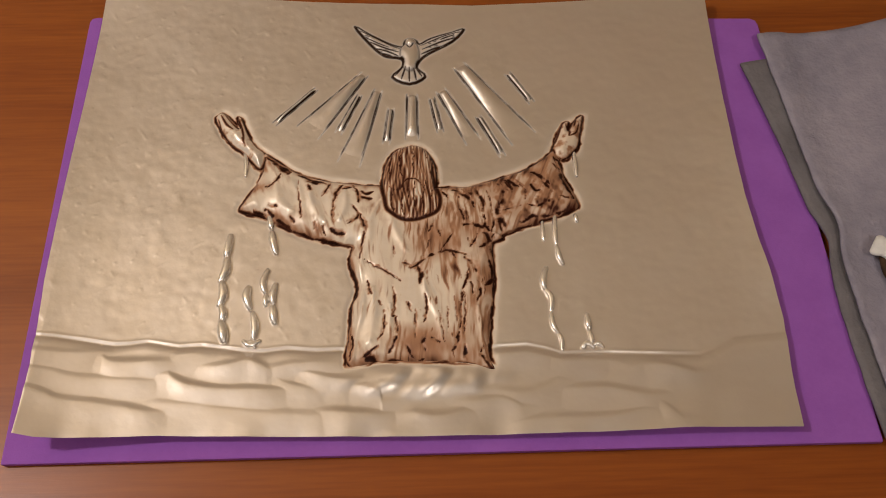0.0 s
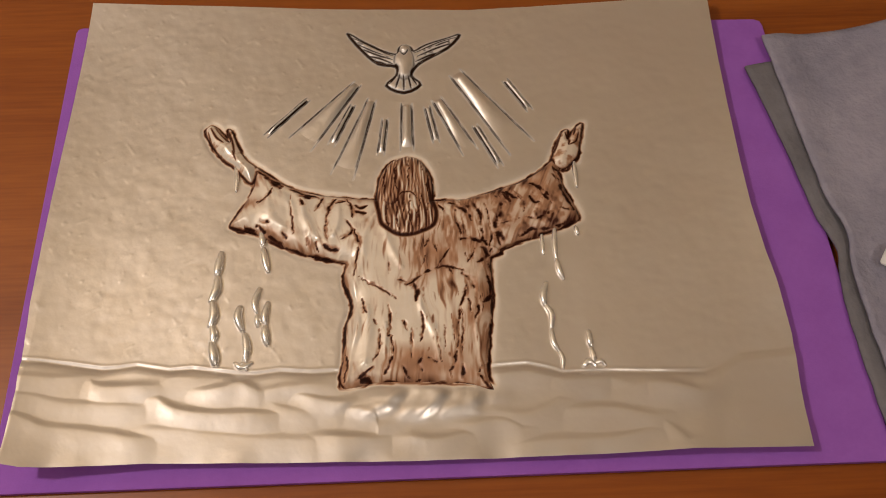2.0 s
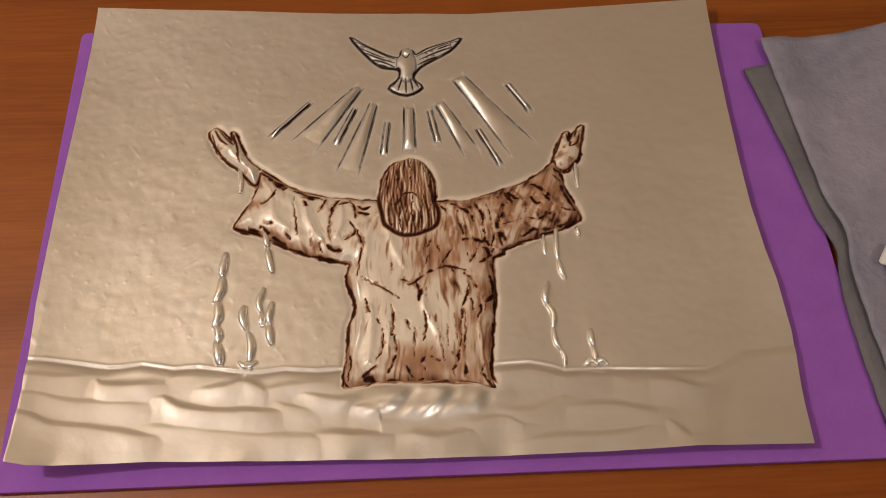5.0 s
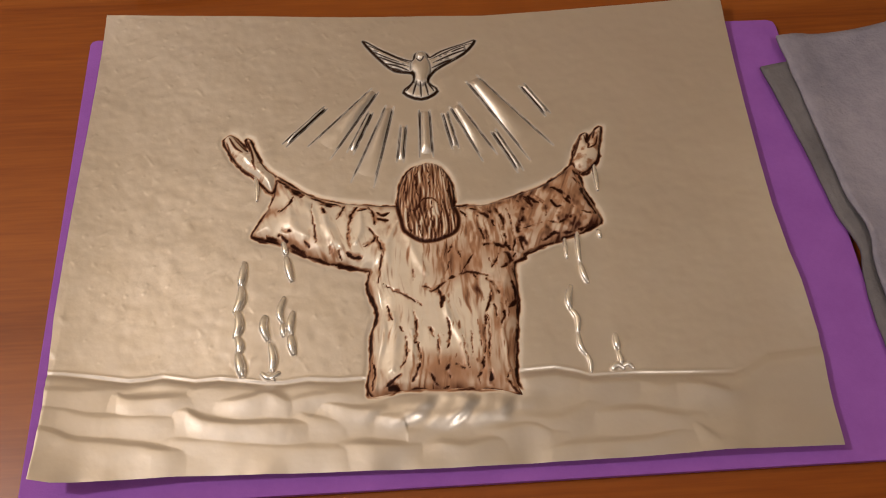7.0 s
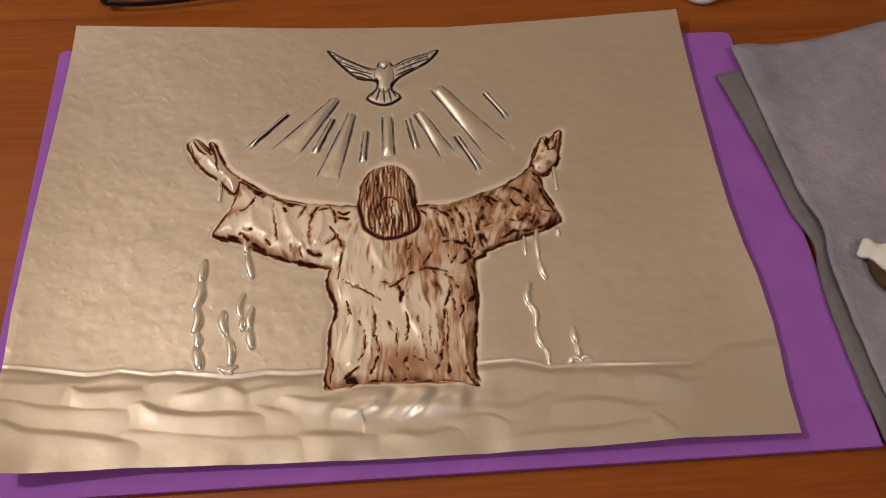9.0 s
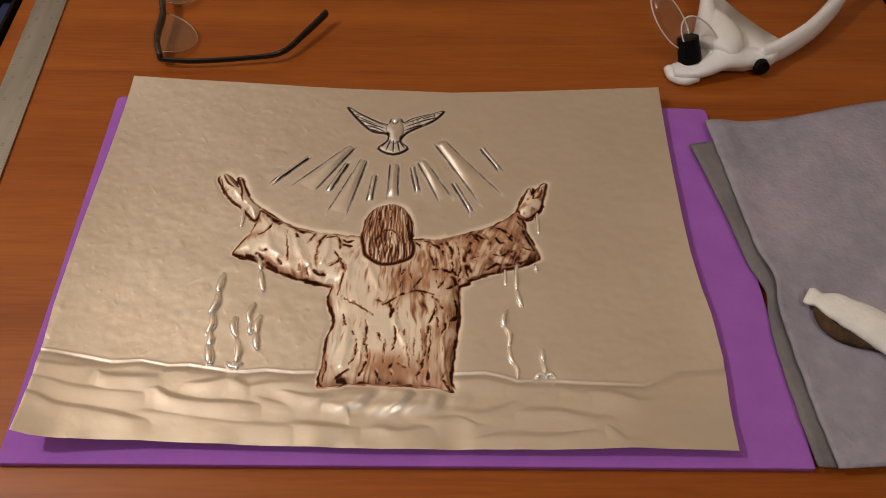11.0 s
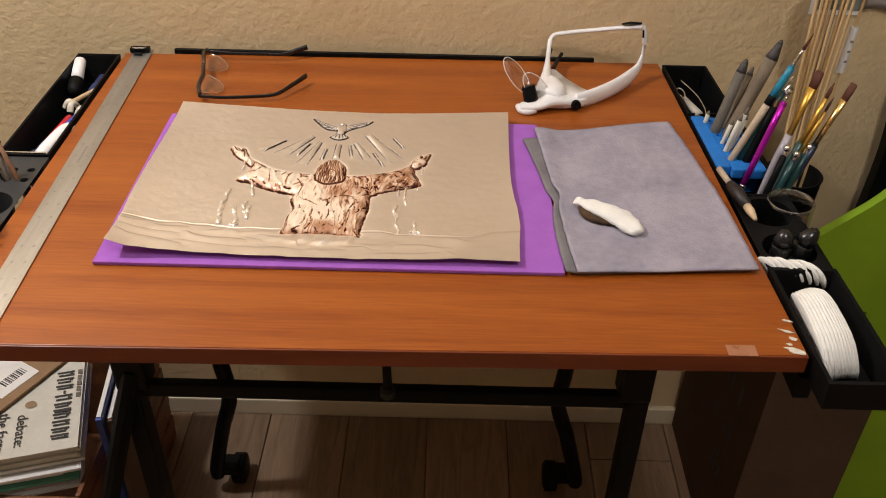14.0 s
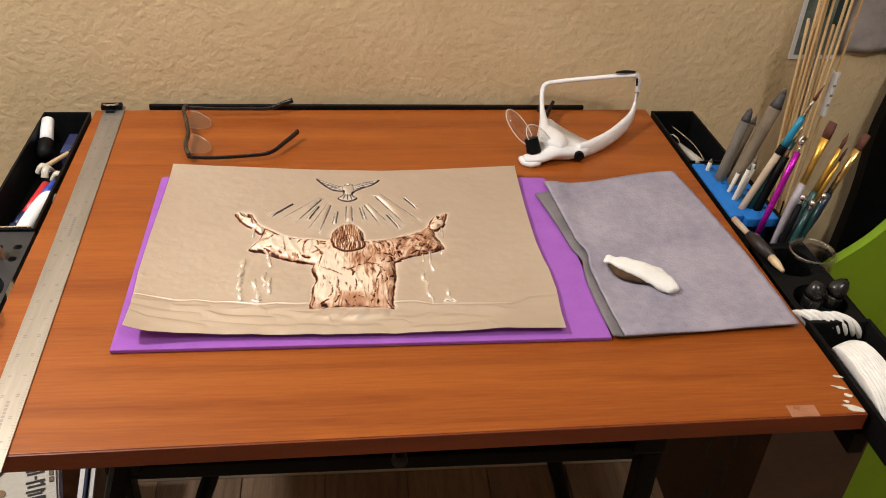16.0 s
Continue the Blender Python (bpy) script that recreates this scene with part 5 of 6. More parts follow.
def bin_mesh(x0, x1, y0, y1, top, depth, wall=0.0025):
    """An open bin: four walls with a rolled rim and a floor."""
    bm = bmesh.new()
    rows = []
    for inset, z in ((0.004, top - depth), (0, top - 0.002), (0.0, top), (wall, top), (wall + 0.0005, top - 0.002), (wall + 0.004, top - depth + 0.003)):
        rows.append([bm.verts.new(p) for p in ((x0 + inset, y0 + inset, z), (x1 - inset, y0 + inset, z), (x1 - inset, y1 - inset, z), (x0 + inset, y1 - inset, z))])
    for a, b in zip(rows, rows[1:]):
        for k in range(4):
            bm.faces.new((a[k], a[(k + 1) % 4], b[(k + 1) % 4], b[k]))
    bm.faces.new(rows[0][::-1])
    bm.faces.new(rows[-1])
    return bm


LEFT, RIGHT = slant(-0.339, -0.3495), slant(0.4335, 0.4085)
TW = 0.060
tray = thing("side_tray", (-0.375, 0.17, Z - 0.05), "black plastic organiser tray clipped to the side of the desk", "tray", "side trays")
part("rear_bin", LEFT(bin_mesh(-TW, -0.001, 0.196, 0.474, Z + 0.005, 0.045)), PLASTIC, tray)
bm = bmesh.new()
for k in range(3):
    for yy0, yy1 in ((0.157, 0.178), (0.136, 0.157)):
        slab_with_hole(bm, -0.058 + 0.019 * k, -0.039 + 0.019 * k, yy0, yy1, -0.0485 + 0.019 * k, (yy0 + yy1) / 2, 0.0045, Z + 0.002, 0.03, n=12)
bmesh.ops.remove_doubles(bm, verts=bm.verts, dist=0.0006)
add_box(bm, -0.058, -0.001, 0.178, 0.196, Z - 0.02, Z + 0.002)
part("pen_rack", LEFT(bm), GREY_PLASTIC, tray, "charcoal plate with pen holes")
bm = bmesh.new()
slab_with_hole(bm, -0.060, -0.001, 0.064, 0.136, -0.031, 0.096, 0.0262, Z + 0.002, 0.045)
part("cup_holder", LEFT(bm), GREY_PLASTIC, tray, "charcoal plate with a round well")
bm = bmesh.new()
slab_with_hole(bm, -0.060, -0.001, -0.004, 0.064, -0.031, 0.0325, 0.0255, Z + 0.002, 0.045)
part("cup_holder", LEFT(bm), GREY_PLASTIC, tray, "charcoal plate with a round well")
part("outer_wall", LEFT(box(-0.0625, -0.0605, -0.004, 0.196, Z - 0.04, Z + 0.002)), GREY_PLASTIC, tray)
part("front_bin", LEFT(bin_mesh(-0.062, -0.0005, -0.150, -0.006, Z + 0.005, 0.045, 0.004)), PLASTIC, tray)
tray2 = thing("side_tray", (0.45, 0.17, Z - 0.05), "black plastic organiser tray clipped to the side of the desk", "tray", "side trays")
part("rear_bin", RIGHT(bin_mesh(0.001, TW + 0.002, 0.335, 0.480, Z + 0.005, 0.045)), PLASTIC, tray2)
part("brush_bin", RIGHT(bin_mesh(0.001, TW + 0.003, 0.150, 0.334, Z + 0.003, 0.06)), PLASTIC, tray2)
for y0, y1 in ((0.086, 0.150), (0.018, 0.086)):
    bm = bmesh.new()
    slab_with_hole(bm, 0.001, 0.064, y0, y1, 0.034, (y0 + y1) / 2, 0.0265, Z + 0.002, 0.045)
    part("cup_holder", RIGHT(bm), PLASTIC, tray2, "black plate with a round well")
part("outer_wall", RIGHT(box(0.0645, 0.0665, 0.018, 0.334, Z - 0.04, Z + 0.002)), PLASTIC, tray2)
part("front_bin", RIGHT(bin_mesh(0.0005, 0.067, -0.142, 0.017, Z + 0.005, 0.034, 0.004)), PLASTIC, tray2)
part("bracket", box(0.432, 0.446, -0.10, -0.05, Z - 0.055, Z - 0.030), STEEL_BLACK, tray2)

# ---- things in the left tray ----
RED, BLUE, NAVY = simple("red_plastic", (0.55, 0.02, 0.03), 0.35), simple("blue_plastic", (0.02, 0.06, 0.42), 0.35), simple("navy_plastic", (0.015, 0.02, 0.08), 0.4)
YELLOW, TAN = simple("yellow_plastic", (0.75, 0.48, 0.01), 0.35), simple("tan_wood", (0.50, 0.34, 0.18), 0.6)
BROWN_STICK, STEEL = simple("brown_wood", (0.22, 0.11, 0.05), 0.5), simple("tool_steel", (0.55, 0.53, 0.50), 0.28, metal=1.0)
SWAB_BLUE = simple("blue_swab_stem", (0.02, 0.25, 0.60), 0.4)
OLD_PLASTIC = simple("yellowed_plastic", (0.62, 0.56, 0.46), 0.4)

ob = thing("glue_bottle", (-0.393, 0.42, Z - 0.035), "small black bottle with a white cap in the tray", "bottle")
part("body", tube([(-0.3905, 0.392, Z - 0.018), (-0.3915, 0.398, Z - 0.014), (-0.3935, 0.415, Z - 0.008)], [0.0075, 0.0095, 0.0095], 18), PLASTIC, ob, smooth=True)
part("cap", tube([(-0.3935, 0.416, Z - 0.008), (-0.3955, 0.432, Z - 0.001), (-0.3975, 0.449, Z + 0.005), (-0.398, 0.450, Z + 0.0055)], [0.0082, 0.0080, 0.0076, 0.0060], 18), WHITE_PLASTIC, ob, "white cap", smooth=True)
ob = thing("blue_eraser", (-0.364, 0.405, Z - 0.035), "dark blue rubber block in the tray", "eraser")
part("block", box(-0.374, -0.352, 0.396, 0.418, Z - 0.036, Z - 0.012, bevel=0.003), simple("dark_blue_rubber", (0.02, 0.03, 0.10), 0.7), ob)
part("sleeve", box(-0.375, -0.351, 0.412, 0.450, Z - 0.037, Z - 0.014, bevel=0.002), NAVY, ob)
for k, (x, y, a) in enumerate(((-0.383, 0.354, 0.4), (-0.376, 0.345, 1.4), (-0.361, 0.335, 0.1))):
    ob = thing("push_clip", (x, y, Z - 0.035), "cream plastic clip lying in the tray", "clip", "clips in the tray")
    c, s = math.cos(a), math.sin(a)
    part("jaw", tube(spline([(x - 0.006 * c, y - 0.006 * s, Z - 0.016), (x, y, Z - 0.008), (x + 0.007 * c, y + 0.008 * s, Z - 0.012), (x + 0.010 * c, y + 0.016 * s, Z - 0.020)]), 0.0038, 10, flat=(1.2, 0.8)), OLD_PLASTIC, ob, smooth=True)
    part("spring", tube(spline([(x - 0.004, y, Z - 0.012), (x, y + 0.004, Z - 0.007), (x + 0.005, y, Z - 0.012)]), 0.0012, 8), STEEL, ob)
ob = thing("wooden_peg", (-0.368, 0.37, Z - 0.03), "short tan wooden peg across the tray", "peg")
part("shaft", rod((-0.380, 0.361, Z - 0.012), (-0.358, 0.383, Z - 0.006), 0.0032, 0.0028), TAN, ob)
part("metal_tip", rod((-0.358, 0.383, Z - 0.006), (-0.356, 0.390, Z - 0.006), 0.0030, 0.0022), STEEL, ob)
ob = thing("marker_pen", (-0.373, 0.28, Z - 0.03), "red and white marker pen in the tray", "pen", "pens in the tray")
part("barrel", rod((-0.3705, 0.322, Z - 0.016), (-0.3785, 0.262, Z - 0.020), 0.0058, 0.0058, 14), RED, ob, smooth=True)
part("cap", rod((-0.3785, 0.262, Z - 0.020), (-0.382, 0.236, Z - 0.021), 0.0064, 0.0060, 14), NAVY, ob, smooth=True)
ob = thing("marker_pen", (-0.362, 0.29, Z - 0.03), "blue and white marker pen in the tray", "pen", "pens in the tray")
part("cap", rod((-0.3600, 0.322, Z - 0.013), (-0.366, 0.290, Z - 0.014), 0.0050, 0.0052, 14), BLUE, ob, smooth=True)
part("barrel", rod((-0.3515, 0.318, Z - 0.016), (-0.362, 0.262, Z - 0.018), 0.0052, 0.0052, 14), simple("pale_grey_plastic", (0.6, 0.6, 0.62), 0.35), ob, smooth=True)
ob = thing("glue_tube", (-0.353, 0.24, Z - 0.03), "white plastic squeeze tube in the tray", "tube")
part("tube", tube(spline([(-0.3530, 0.286, Z - 0.008), (-0.3560, 0.272, Z - 0.005), (-0.3610, 0.240, Z - 0.005), (-0.3650, 0.206, Z - 0.007)], 5), [0.0050, 0.0070, 0.0082, 0.0088, 0.0092, 0.0094, 0.0094, 0.0094, 0.0092, 0.0090, 0.0090, 0.0088, 0.0088, 0.0086, 0.0084, 0.0080], 16, flat=(1.0, 0.8)), WHITE_PLASTIC, ob, smooth=True)
part("nozzle", rod((-0.3530, 0.286, Z - 0.008), (-0.3520, 0.295, Z - 0.009), 0.0042, 0.0025), PLASTIC, ob)
ob = thing("steel_ring", (-0.377, 0.206, Z - 0.02), "small steel ring in the tray", "ring")
ring = [(-0.3775 + 0.0065 * math.cos(k * math.pi / 8), 0.207 + 0.0065 * math.sin(k * math.pi / 8), Z - 0.006) for k in range(17)]
part("hoop", add_tube(bmesh.new(), ring, 0.0011, 8, cap=False), STEEL, ob, smooth=True)
part("cap", rod((-0.380, 0.232, Z - 0.016), (-0.377, 0.215, Z - 0.012), 0.0062, 0.0062, 14), NAVY, ob, "dark blue barrel inside the ring", smooth=True)
ob = thing("steel_strip", (-0.368, 0.199, Z), "thin steel strip along the tray edge", "strip")
part("bar", box(-0.396, -0.350, 0.1985, 0.2010, Z - 0.006, Z + 0.0065, bevel=0.0006), STEEL, ob)
# tools standing in the pen rack
TOOLS = [((-0.391, 0.147, Z - 0.028), (-0.402, 0.153, Z + 0.066), 0.0052, YELLOW, "yellow-handled craft tool standing in the rack", 0.35),
         ((-0.376, 0.146, Z - 0.028), (-0.393, 0.152, Z + 0.082), 0.0028, STEEL, "steel embossing tool with a white ball tip", 0.0),
         ((-0.372, 0.148, Z - 0.028), (-0.381, 0.156, Z + 0.070), 0.0030, simple("grey_tool_handle", (0.34, 0.29, 0.24), 0.4), "grey metal stylus standing in the rack", 0.0),
         ((-0.357, 0.149, Z - 0.028), (-0.385, 0.158, Z + 0.084), 0.0028, BROWN_STICK, "brown wooden stylus standing in the rack", 0.0),
         ((-0.357, 0.147, Z - 0.028), (-0.374, 0.149, Z + 0.066), 0.0026, simple("rosy_wood", (0.36, 0.20, 0.12), 0.45), "reddish wooden stylus standing in the rack", 0.0)]
for k, (a, b, r, mt, lab, lead) in enumerate(TOOLS):
    ob = thing("craft_tool", a, lab, "tool", "tools in the rack")
    va, vb = Vector(a), Vector(b)
    at_ = lambda t: tuple(va.lerp(vb, t))
    if k == 0:
        part("shank", rod(a, at_(0.42), 0.0016), STEEL, ob)
        part("handle", tube([at_(0.40), at_(0.45), at_(0.75), at_(0.97), at_(1.0)], [0.0040, 0.0066, 0.0060, 0.0068, 0.0050], 8), mt, ob, smooth=False)
        part("tip", tube([at_(1.0), at_(1.05), at_(1.1)], [0.003, 0.0028, 0.001], 10), TORT, ob)
    else:
        part("shaft", tube([a, at_(0.5), at_(0.9)], [r, r, r * 0.8], 10), mt, ob, smooth=True)
        part("ferrule", tube([at_(0.80), at_(0.88), at_(0.90)], [r * 1.15, r * 1.2, r], 10), CHROME, ob, smooth=True)
        if k == 1:
            part("ball_tip", blob(at_(1.0), (0.0055, 0.0045, 0.0062), 0.0006, 200), COTTON, ob, "white ball tip", smooth=True)
        else:
            part("point", tube([at_(0.9), at_(1.0)], [r * 0.55, r * 0.25], 8), mt if k == 3 else STEEL, ob)

# cotton swabs fanned out of the second well
SW = [((-0.362, 0.014, Z - 0.02), (-0.352, 0.066, Z + 0.020), 0), ((-0.360, 0.012, Z - 0.02), (-0.3475, 0.064, Z + 0.021), 1), ((-0.359, 0.014, Z - 0.02), (-0.3455, 0.058, Z + 0.018), 0), ((-0.357, 0.012, Z - 0.018), (-0.340, 0.052, Z + 0.016), 0),
      ((-0.356, 0.011, Z - 0.016), (-0.338, 0.046, Z + 0.013), 0), ((-0.361, 0.010, Z - 0.012), (-0.3335, 0.030, Z + 0.012), 1), ((-0.345, 0.004, Z + 0.006), (-0.410, 0.016, Z + 0.016), 1), ((-0.341, -0.001, Z + 0.007), (-0.412, 0.008, Z + 0.014), 0),
      ((-0.338, -0.005, Z + 0.007), (-0.410, -0.003, Z + 0.012), 0), ((-0.337, -0.002, Z + 0.010), (-0.408, 0.001, Z + 0.017), 0), ((-0.350, 0.000, Z + 0.005), (-0.413, 0.013, Z + 0.010), 1)]
for a, b, kind_ in SW:
    ob = thing("cotton_swab", a, "cotton swab with a blue stem in the tray" if kind_ else "cotton swab with a white stem in the tray", "cotton swab", "cotton swabs")
    va, vb = Vector(a), Vector(b)
    part("stem", rod(a, b, 0.00125, None, 8), SWAB_BLUE if kind_ else WHITE_PLASTIC, ob)
    part("tip", tube([tuple(va.lerp(vb, t)) for t in (0.83, 0.88, 0.94, 1.0, 1.03)], [0.0013, 0.0026, 0.0030, 0.0024, 0.0008], 10), COTTON, ob, smooth=True)
# front bin
ob = thing("paper_card", (-0.36, -0.10, Z - 0.03), "white paper card lying in the front bin", "card")
part("sheet", prism([(-0.398, -0.138), (-0.3465, -0.140), (-0.343, -0.098), (-0.395, -0.094)], Z - 0.014, Z - 0.0128), WHITE_PAPER, ob)
part("sheet", prism([(-0.390, -0.105), (-0.3440, -0.100), (-0.3445, -0.050), (-0.388, -0.052)], Z - 0.030, Z - 0.0288), WHITE_PAPER, ob)
for x, y, a in ((-0.366, -0.070, 0.5), (-0.372, -0.092, 1.2)):
    ob = thing("wooden_clip", (x, y, Z - 0.02), "beige wooden clip lying on the card", "clip", "clips in the bin")
    part("half", tube(spline([(x - 0.009, y - 0.004, Z - 0.012), (x, y + 0.004, Z - 0.006), (x + 0.008, y + 0.001, Z - 0.008), (x + 0.010, y - 0.006, Z - 0.012)]), 0.0042, 8, flat=(1, 0.7)), OLD_PLASTIC, ob, smooth=True)
    part("half", tube(spline([(x - 0.010, y - 0.009, Z - 0.012), (x, y - 0.010, Z - 0.010), (x + 0.008, y - 0.008, Z - 0.012)]), 0.0035, 8, flat=(1, 0.7)), TAN, ob, smooth=True)
ob = thing("cord", (-0.35, -0.08, Z - 0.02), "loop of white cord in the bin", "cord")
part("strand", tube(spline([(-0.362, -0.100, Z - 0.008), (-0.352, -0.090, Z - 0.004), (-0.345, -0.072, Z - 0.003), (-0.344, -0.062, Z - 0.006), (-0.350, -0.070, Z - 0.007), (-0.356, -0.086, Z - 0.009)]), 0.0016, 8), WHITE_PLASTIC, ob, smooth=True)
part("strand", tube(spline([(-0.358, -0.096, Z - 0.007), (-0.350, -0.084, Z - 0.005), (-0.3455, -0.078, Z - 0.006), (-0.348, -0.092, Z - 0.009)]), 0.0014, 8), WHITE_PLASTIC, ob, smooth=True)

# ---- things in the right tray ----
ob = thing("loop_tool", (0.425, 0.37, Z - 0.03), "wire loop tool with a pale wooden handle in the tray", "tool")
part("handle", rod((0.430, 0.335, Z + 0.004), (0.4245, 0.392, Z - 0.004), 0.0052, 0.0046, 12), simple("pale_grey_wood", (0.42, 0.38, 0.32), 0.6), ob, smooth=True)
part("loop", tube(spline([(0.4235, 0.392, Z - 0.003), (0.4185, 0.405, Z - 0.002), (0.4185, 0.417, Z - 0.002), (0.4235, 0.421, Z - 0.002), (0.428, 0.412, Z - 0.003), (0.4255, 0.393, Z - 0.003)]), 0.0013, 8), CHROME, ob, smooth=True)
ob = thing("bent_wire_tool", (0.44, 0.39, Z - 0.03), "bent steel wire tool in the tray", "tool")
part("wire", tube(spline([(0.428, 0.437, Z + 0.002), (0.437, 0.415, Z + 0.000), (0.4435, 0.395, Z - 0.002), (0.446, 0.370, Z - 0.004), (0.444, 0.352, Z - 0.004), (0.440, 0.350, Z - 0.004)]), 0.0011, 8), CHROME, ob, smooth=True)
# blue foam block with holes
HB = simple("blue_foam", (0.012, 0.16, 0.55), 0.7, bump=0.0002)
block = thing("foam_tool_holder", (0.445, 0.265, Z - 0.04), "bright blue foam block with holes holding tools", "tool holder")
bm = bmesh.new()
for i in range(3):
    for j in range(6):
        x0, y0 = 0.0185 + i * 0.0130, 0.216 + j * 0.0185
        slab_with_hole(bm, x0, x0 + 0.0130, y0, y0 + 0.0185, x0 + 0.0065, y0 + 0.0092, 0.0034, Z + 0.0045, 0.02, n=12)
part("perforated_top", RIGHT(bm), HB, block)
part("side", RIGHT(box(0.0025, 0.0185, 0.205, 0.328, Z - 0.006, Z + 0.006, bevel=0.002)), HB, block)
part("side", RIGHT(box(0.0185, 0.058, 0.198, 0.2155, Z - 0.006, Z + 0.006, bevel=0.002)), HB, block)
part("base", RIGHT(box(0.0185, 0.0575, 0.216, 0.326, Z - 0.035, Z - 0.018)), HB, block)


def stick(name, a, b, sections, label, category="tool", group="tools in the blue holder"):
    """A standing tool: sections of (from, to, radius, radius, material, part name) along a to b."""
    ob = thing(name, a, label, category, group)
    va, vb = Vector(a), Vector(b)
    for t0, t1, r0, r1, mt, nm in sections:
        p = [tuple(va.lerp(vb, t0 + (t1 - t0) * k / 3)) for k in range(4)]
        part(nm, tube(p, [r0 + (r1 - r0) * k / 3 for k in range(4)], 12), mt, ob, smooth=True)
    return ob


STUMP = surface("grey_paper_stump", (0.105, 0.092, 0.075), (0.19, 0.165, 0.13), 60, 0.85, stretch=(1, 1, 0.3))
STUMP2 = surface("tan_paper_stump", (0.14, 0.105, 0.07), (0.24, 0.185, 0.125), 60, 0.85, stretch=(1, 1, 0.3))
SMUDGE = simple("graphite", (0.05, 0.045, 0.045), 0.6)
BAMBOO = surface("bamboo", (0.55, 0.36, 0.16), (0.68, 0.48, 0.25), 40, 0.55, stretch=(1, 1, 0.12), random_tone=0.12)
TEAL, GREEN_D, NAVY2 = simple("teal_paint", (0.02, 0.22, 0.36), 0.3), simple("dark_green_paint", (0.012, 0.055, 0.055), 0.3), simple("navy_paint", (0.008, 0.02, 0.05), 0.3)
GOLD, YGOLD, BRISTLE = simple("brass_ferrule", (0.75, 0.52, 0.20), 0.25, metal=1.0), simple("yellow_ferrule", (0.58, 0.34, 0.06), 0.35, metal=0.8), simple("brown_bristle", (0.085, 0.024, 0.012), 0.8)
MAGENTA, BEIGE, CLEARISH = simple("magenta_aluminium", (0.45, 0.01, 0.40), 0.28, metal=0.6), simple("beige_wood", (0.48, 0.38, 0.27), 0.6), simple("milky_plastic", (0.38, 0.34, 0.37), 0.25)
stick("blending_stump", (0.436, 0.290, Z - 0.014), (0.4600, 0.297, Z + 0.097), [(0, 0.86, 0.0062, 0.0062, STUMP, "roll"), (0.86, 0.97, 0.0062, 0.0035, SMUDGE, "point"), (0.97, 1, 0.0035, 0.0015, SMUDGE, "tip")], "thick grey paper blending stump in the holder", "blending stump")
stick("blending_stump", (0.449, 0.282, Z - 0.014), (0.4930, 0.292, Z + 0.124), [(0, 0.84, 0.0078, 0.0078, STUMP2, "roll"), (0.84, 0.97, 0.0078, 0.0034, SMUDGE, "point"), (0.97, 1, 0.0034, 0.0015, SMUDGE, "tip")], "thick tan paper blending stump in the holder", "blending stump")
stick("blending_stump", (0.452, 0.305, Z - 0.014), (0.4720, 0.303, Z + 0.085), [(0, 0.9, 0.0040, 0.0040, STUMP2, "roll"), (0.9, 1, 0.0040, 0.0012, STUMP, "point")], "slim tan paper blending stump in the holder", "blending stump")
for a, b in (((0.438, 0.262, Z - 0.014), (0.449, 0.262, Z + 0.036)), ((0.437, 0.243, Z - 0.014), (0.452, 0.246, Z + 0.052)), ((0.441, 0.246, Z - 0.014), (0.458, 0.248, Z + 0.060)), ((0.446, 0.252, Z - 0.014), (0.461, 0.252, Z + 0.050)), ((0.430, 0.312, Z - 0.014), (0.434, 0.311, Z + 0.022))):
    stick("paper_stump", a, b, [(0, 0.88, 0.0026, 0.0026, PAPER, "roll"), (0.88, 1, 0.0026, 0.0007, STUMP, "point")], "thin white paper stump standing in the holder", "blending stump")
stick("fine_brush", (0.4365, 0.2235, Z - 0.014), (0.5000, 0.2290, Z + 0.158), [(0, 0.52, 0.0040, 0.0042, BEIGE, "grip"), (0.52, 0.58, 0.0046, 0.0046, PLASTIC, "collar"), (0.58, 0.78, 0.0044, 0.0038, TEAL, "handle"), (0.78, 0.90, 0.0022, 0.0015, CHROME, "ferrule"), (0.90, 1.0, 0.0022, 0.0004, BRISTLE, "bristles")], "fine brush with a teal and beige handle", "brush", "brushes")
stick("stylus", (0.447, 0.225, Z - 0.014), (0.4880, 0.232, Z + 0.094), [(0, 0.95, 0.0044, 0.0040, GREEN_D, "handle"), (0.95, 1.12, 0.0012, 0.0008, CHROME, "needle")], "dark green handled stylus in the holder")
stick("stylus", (0.455, 0.220, Z - 0.02), (0.4790, 0.223, Z + 0.082), [(0, 0.92, 0.0050, 0.0048, PLASTIC, "handle"), (0.92, 1.0, 0.003, 0.002, BROWN_STICK, "tip")], "black handled stylus in the holder")
ob = stick("magenta_tool", (0.4475, 0.1830, Z - 0.010), (0.4785, 0.2030, Z + 0.093), [(0, 0.05, 0.0040, 0.0036, CHROME, "collar"), (0.04, 0.97, 0.0035, 0.0037, MAGENTA, "handle"), (0.97, 1.03, 0.0016, 0.0016, CHROME, "neck")], "slim magenta metal handled tool")
part("ball", blob((0.4800, 0.2042, Z + 0.102), (0.0042, 0.0042, 0.0040)), CHROME, ob, "chrome ball", smooth=True)
part("clip", tube(spline([(0.476, 0.203, Z + 0.104), (0.480, 0.204, Z + 0.109), (0.485, 0.205, Z + 0.105)]), 0.0016, 8), STEEL, ob)
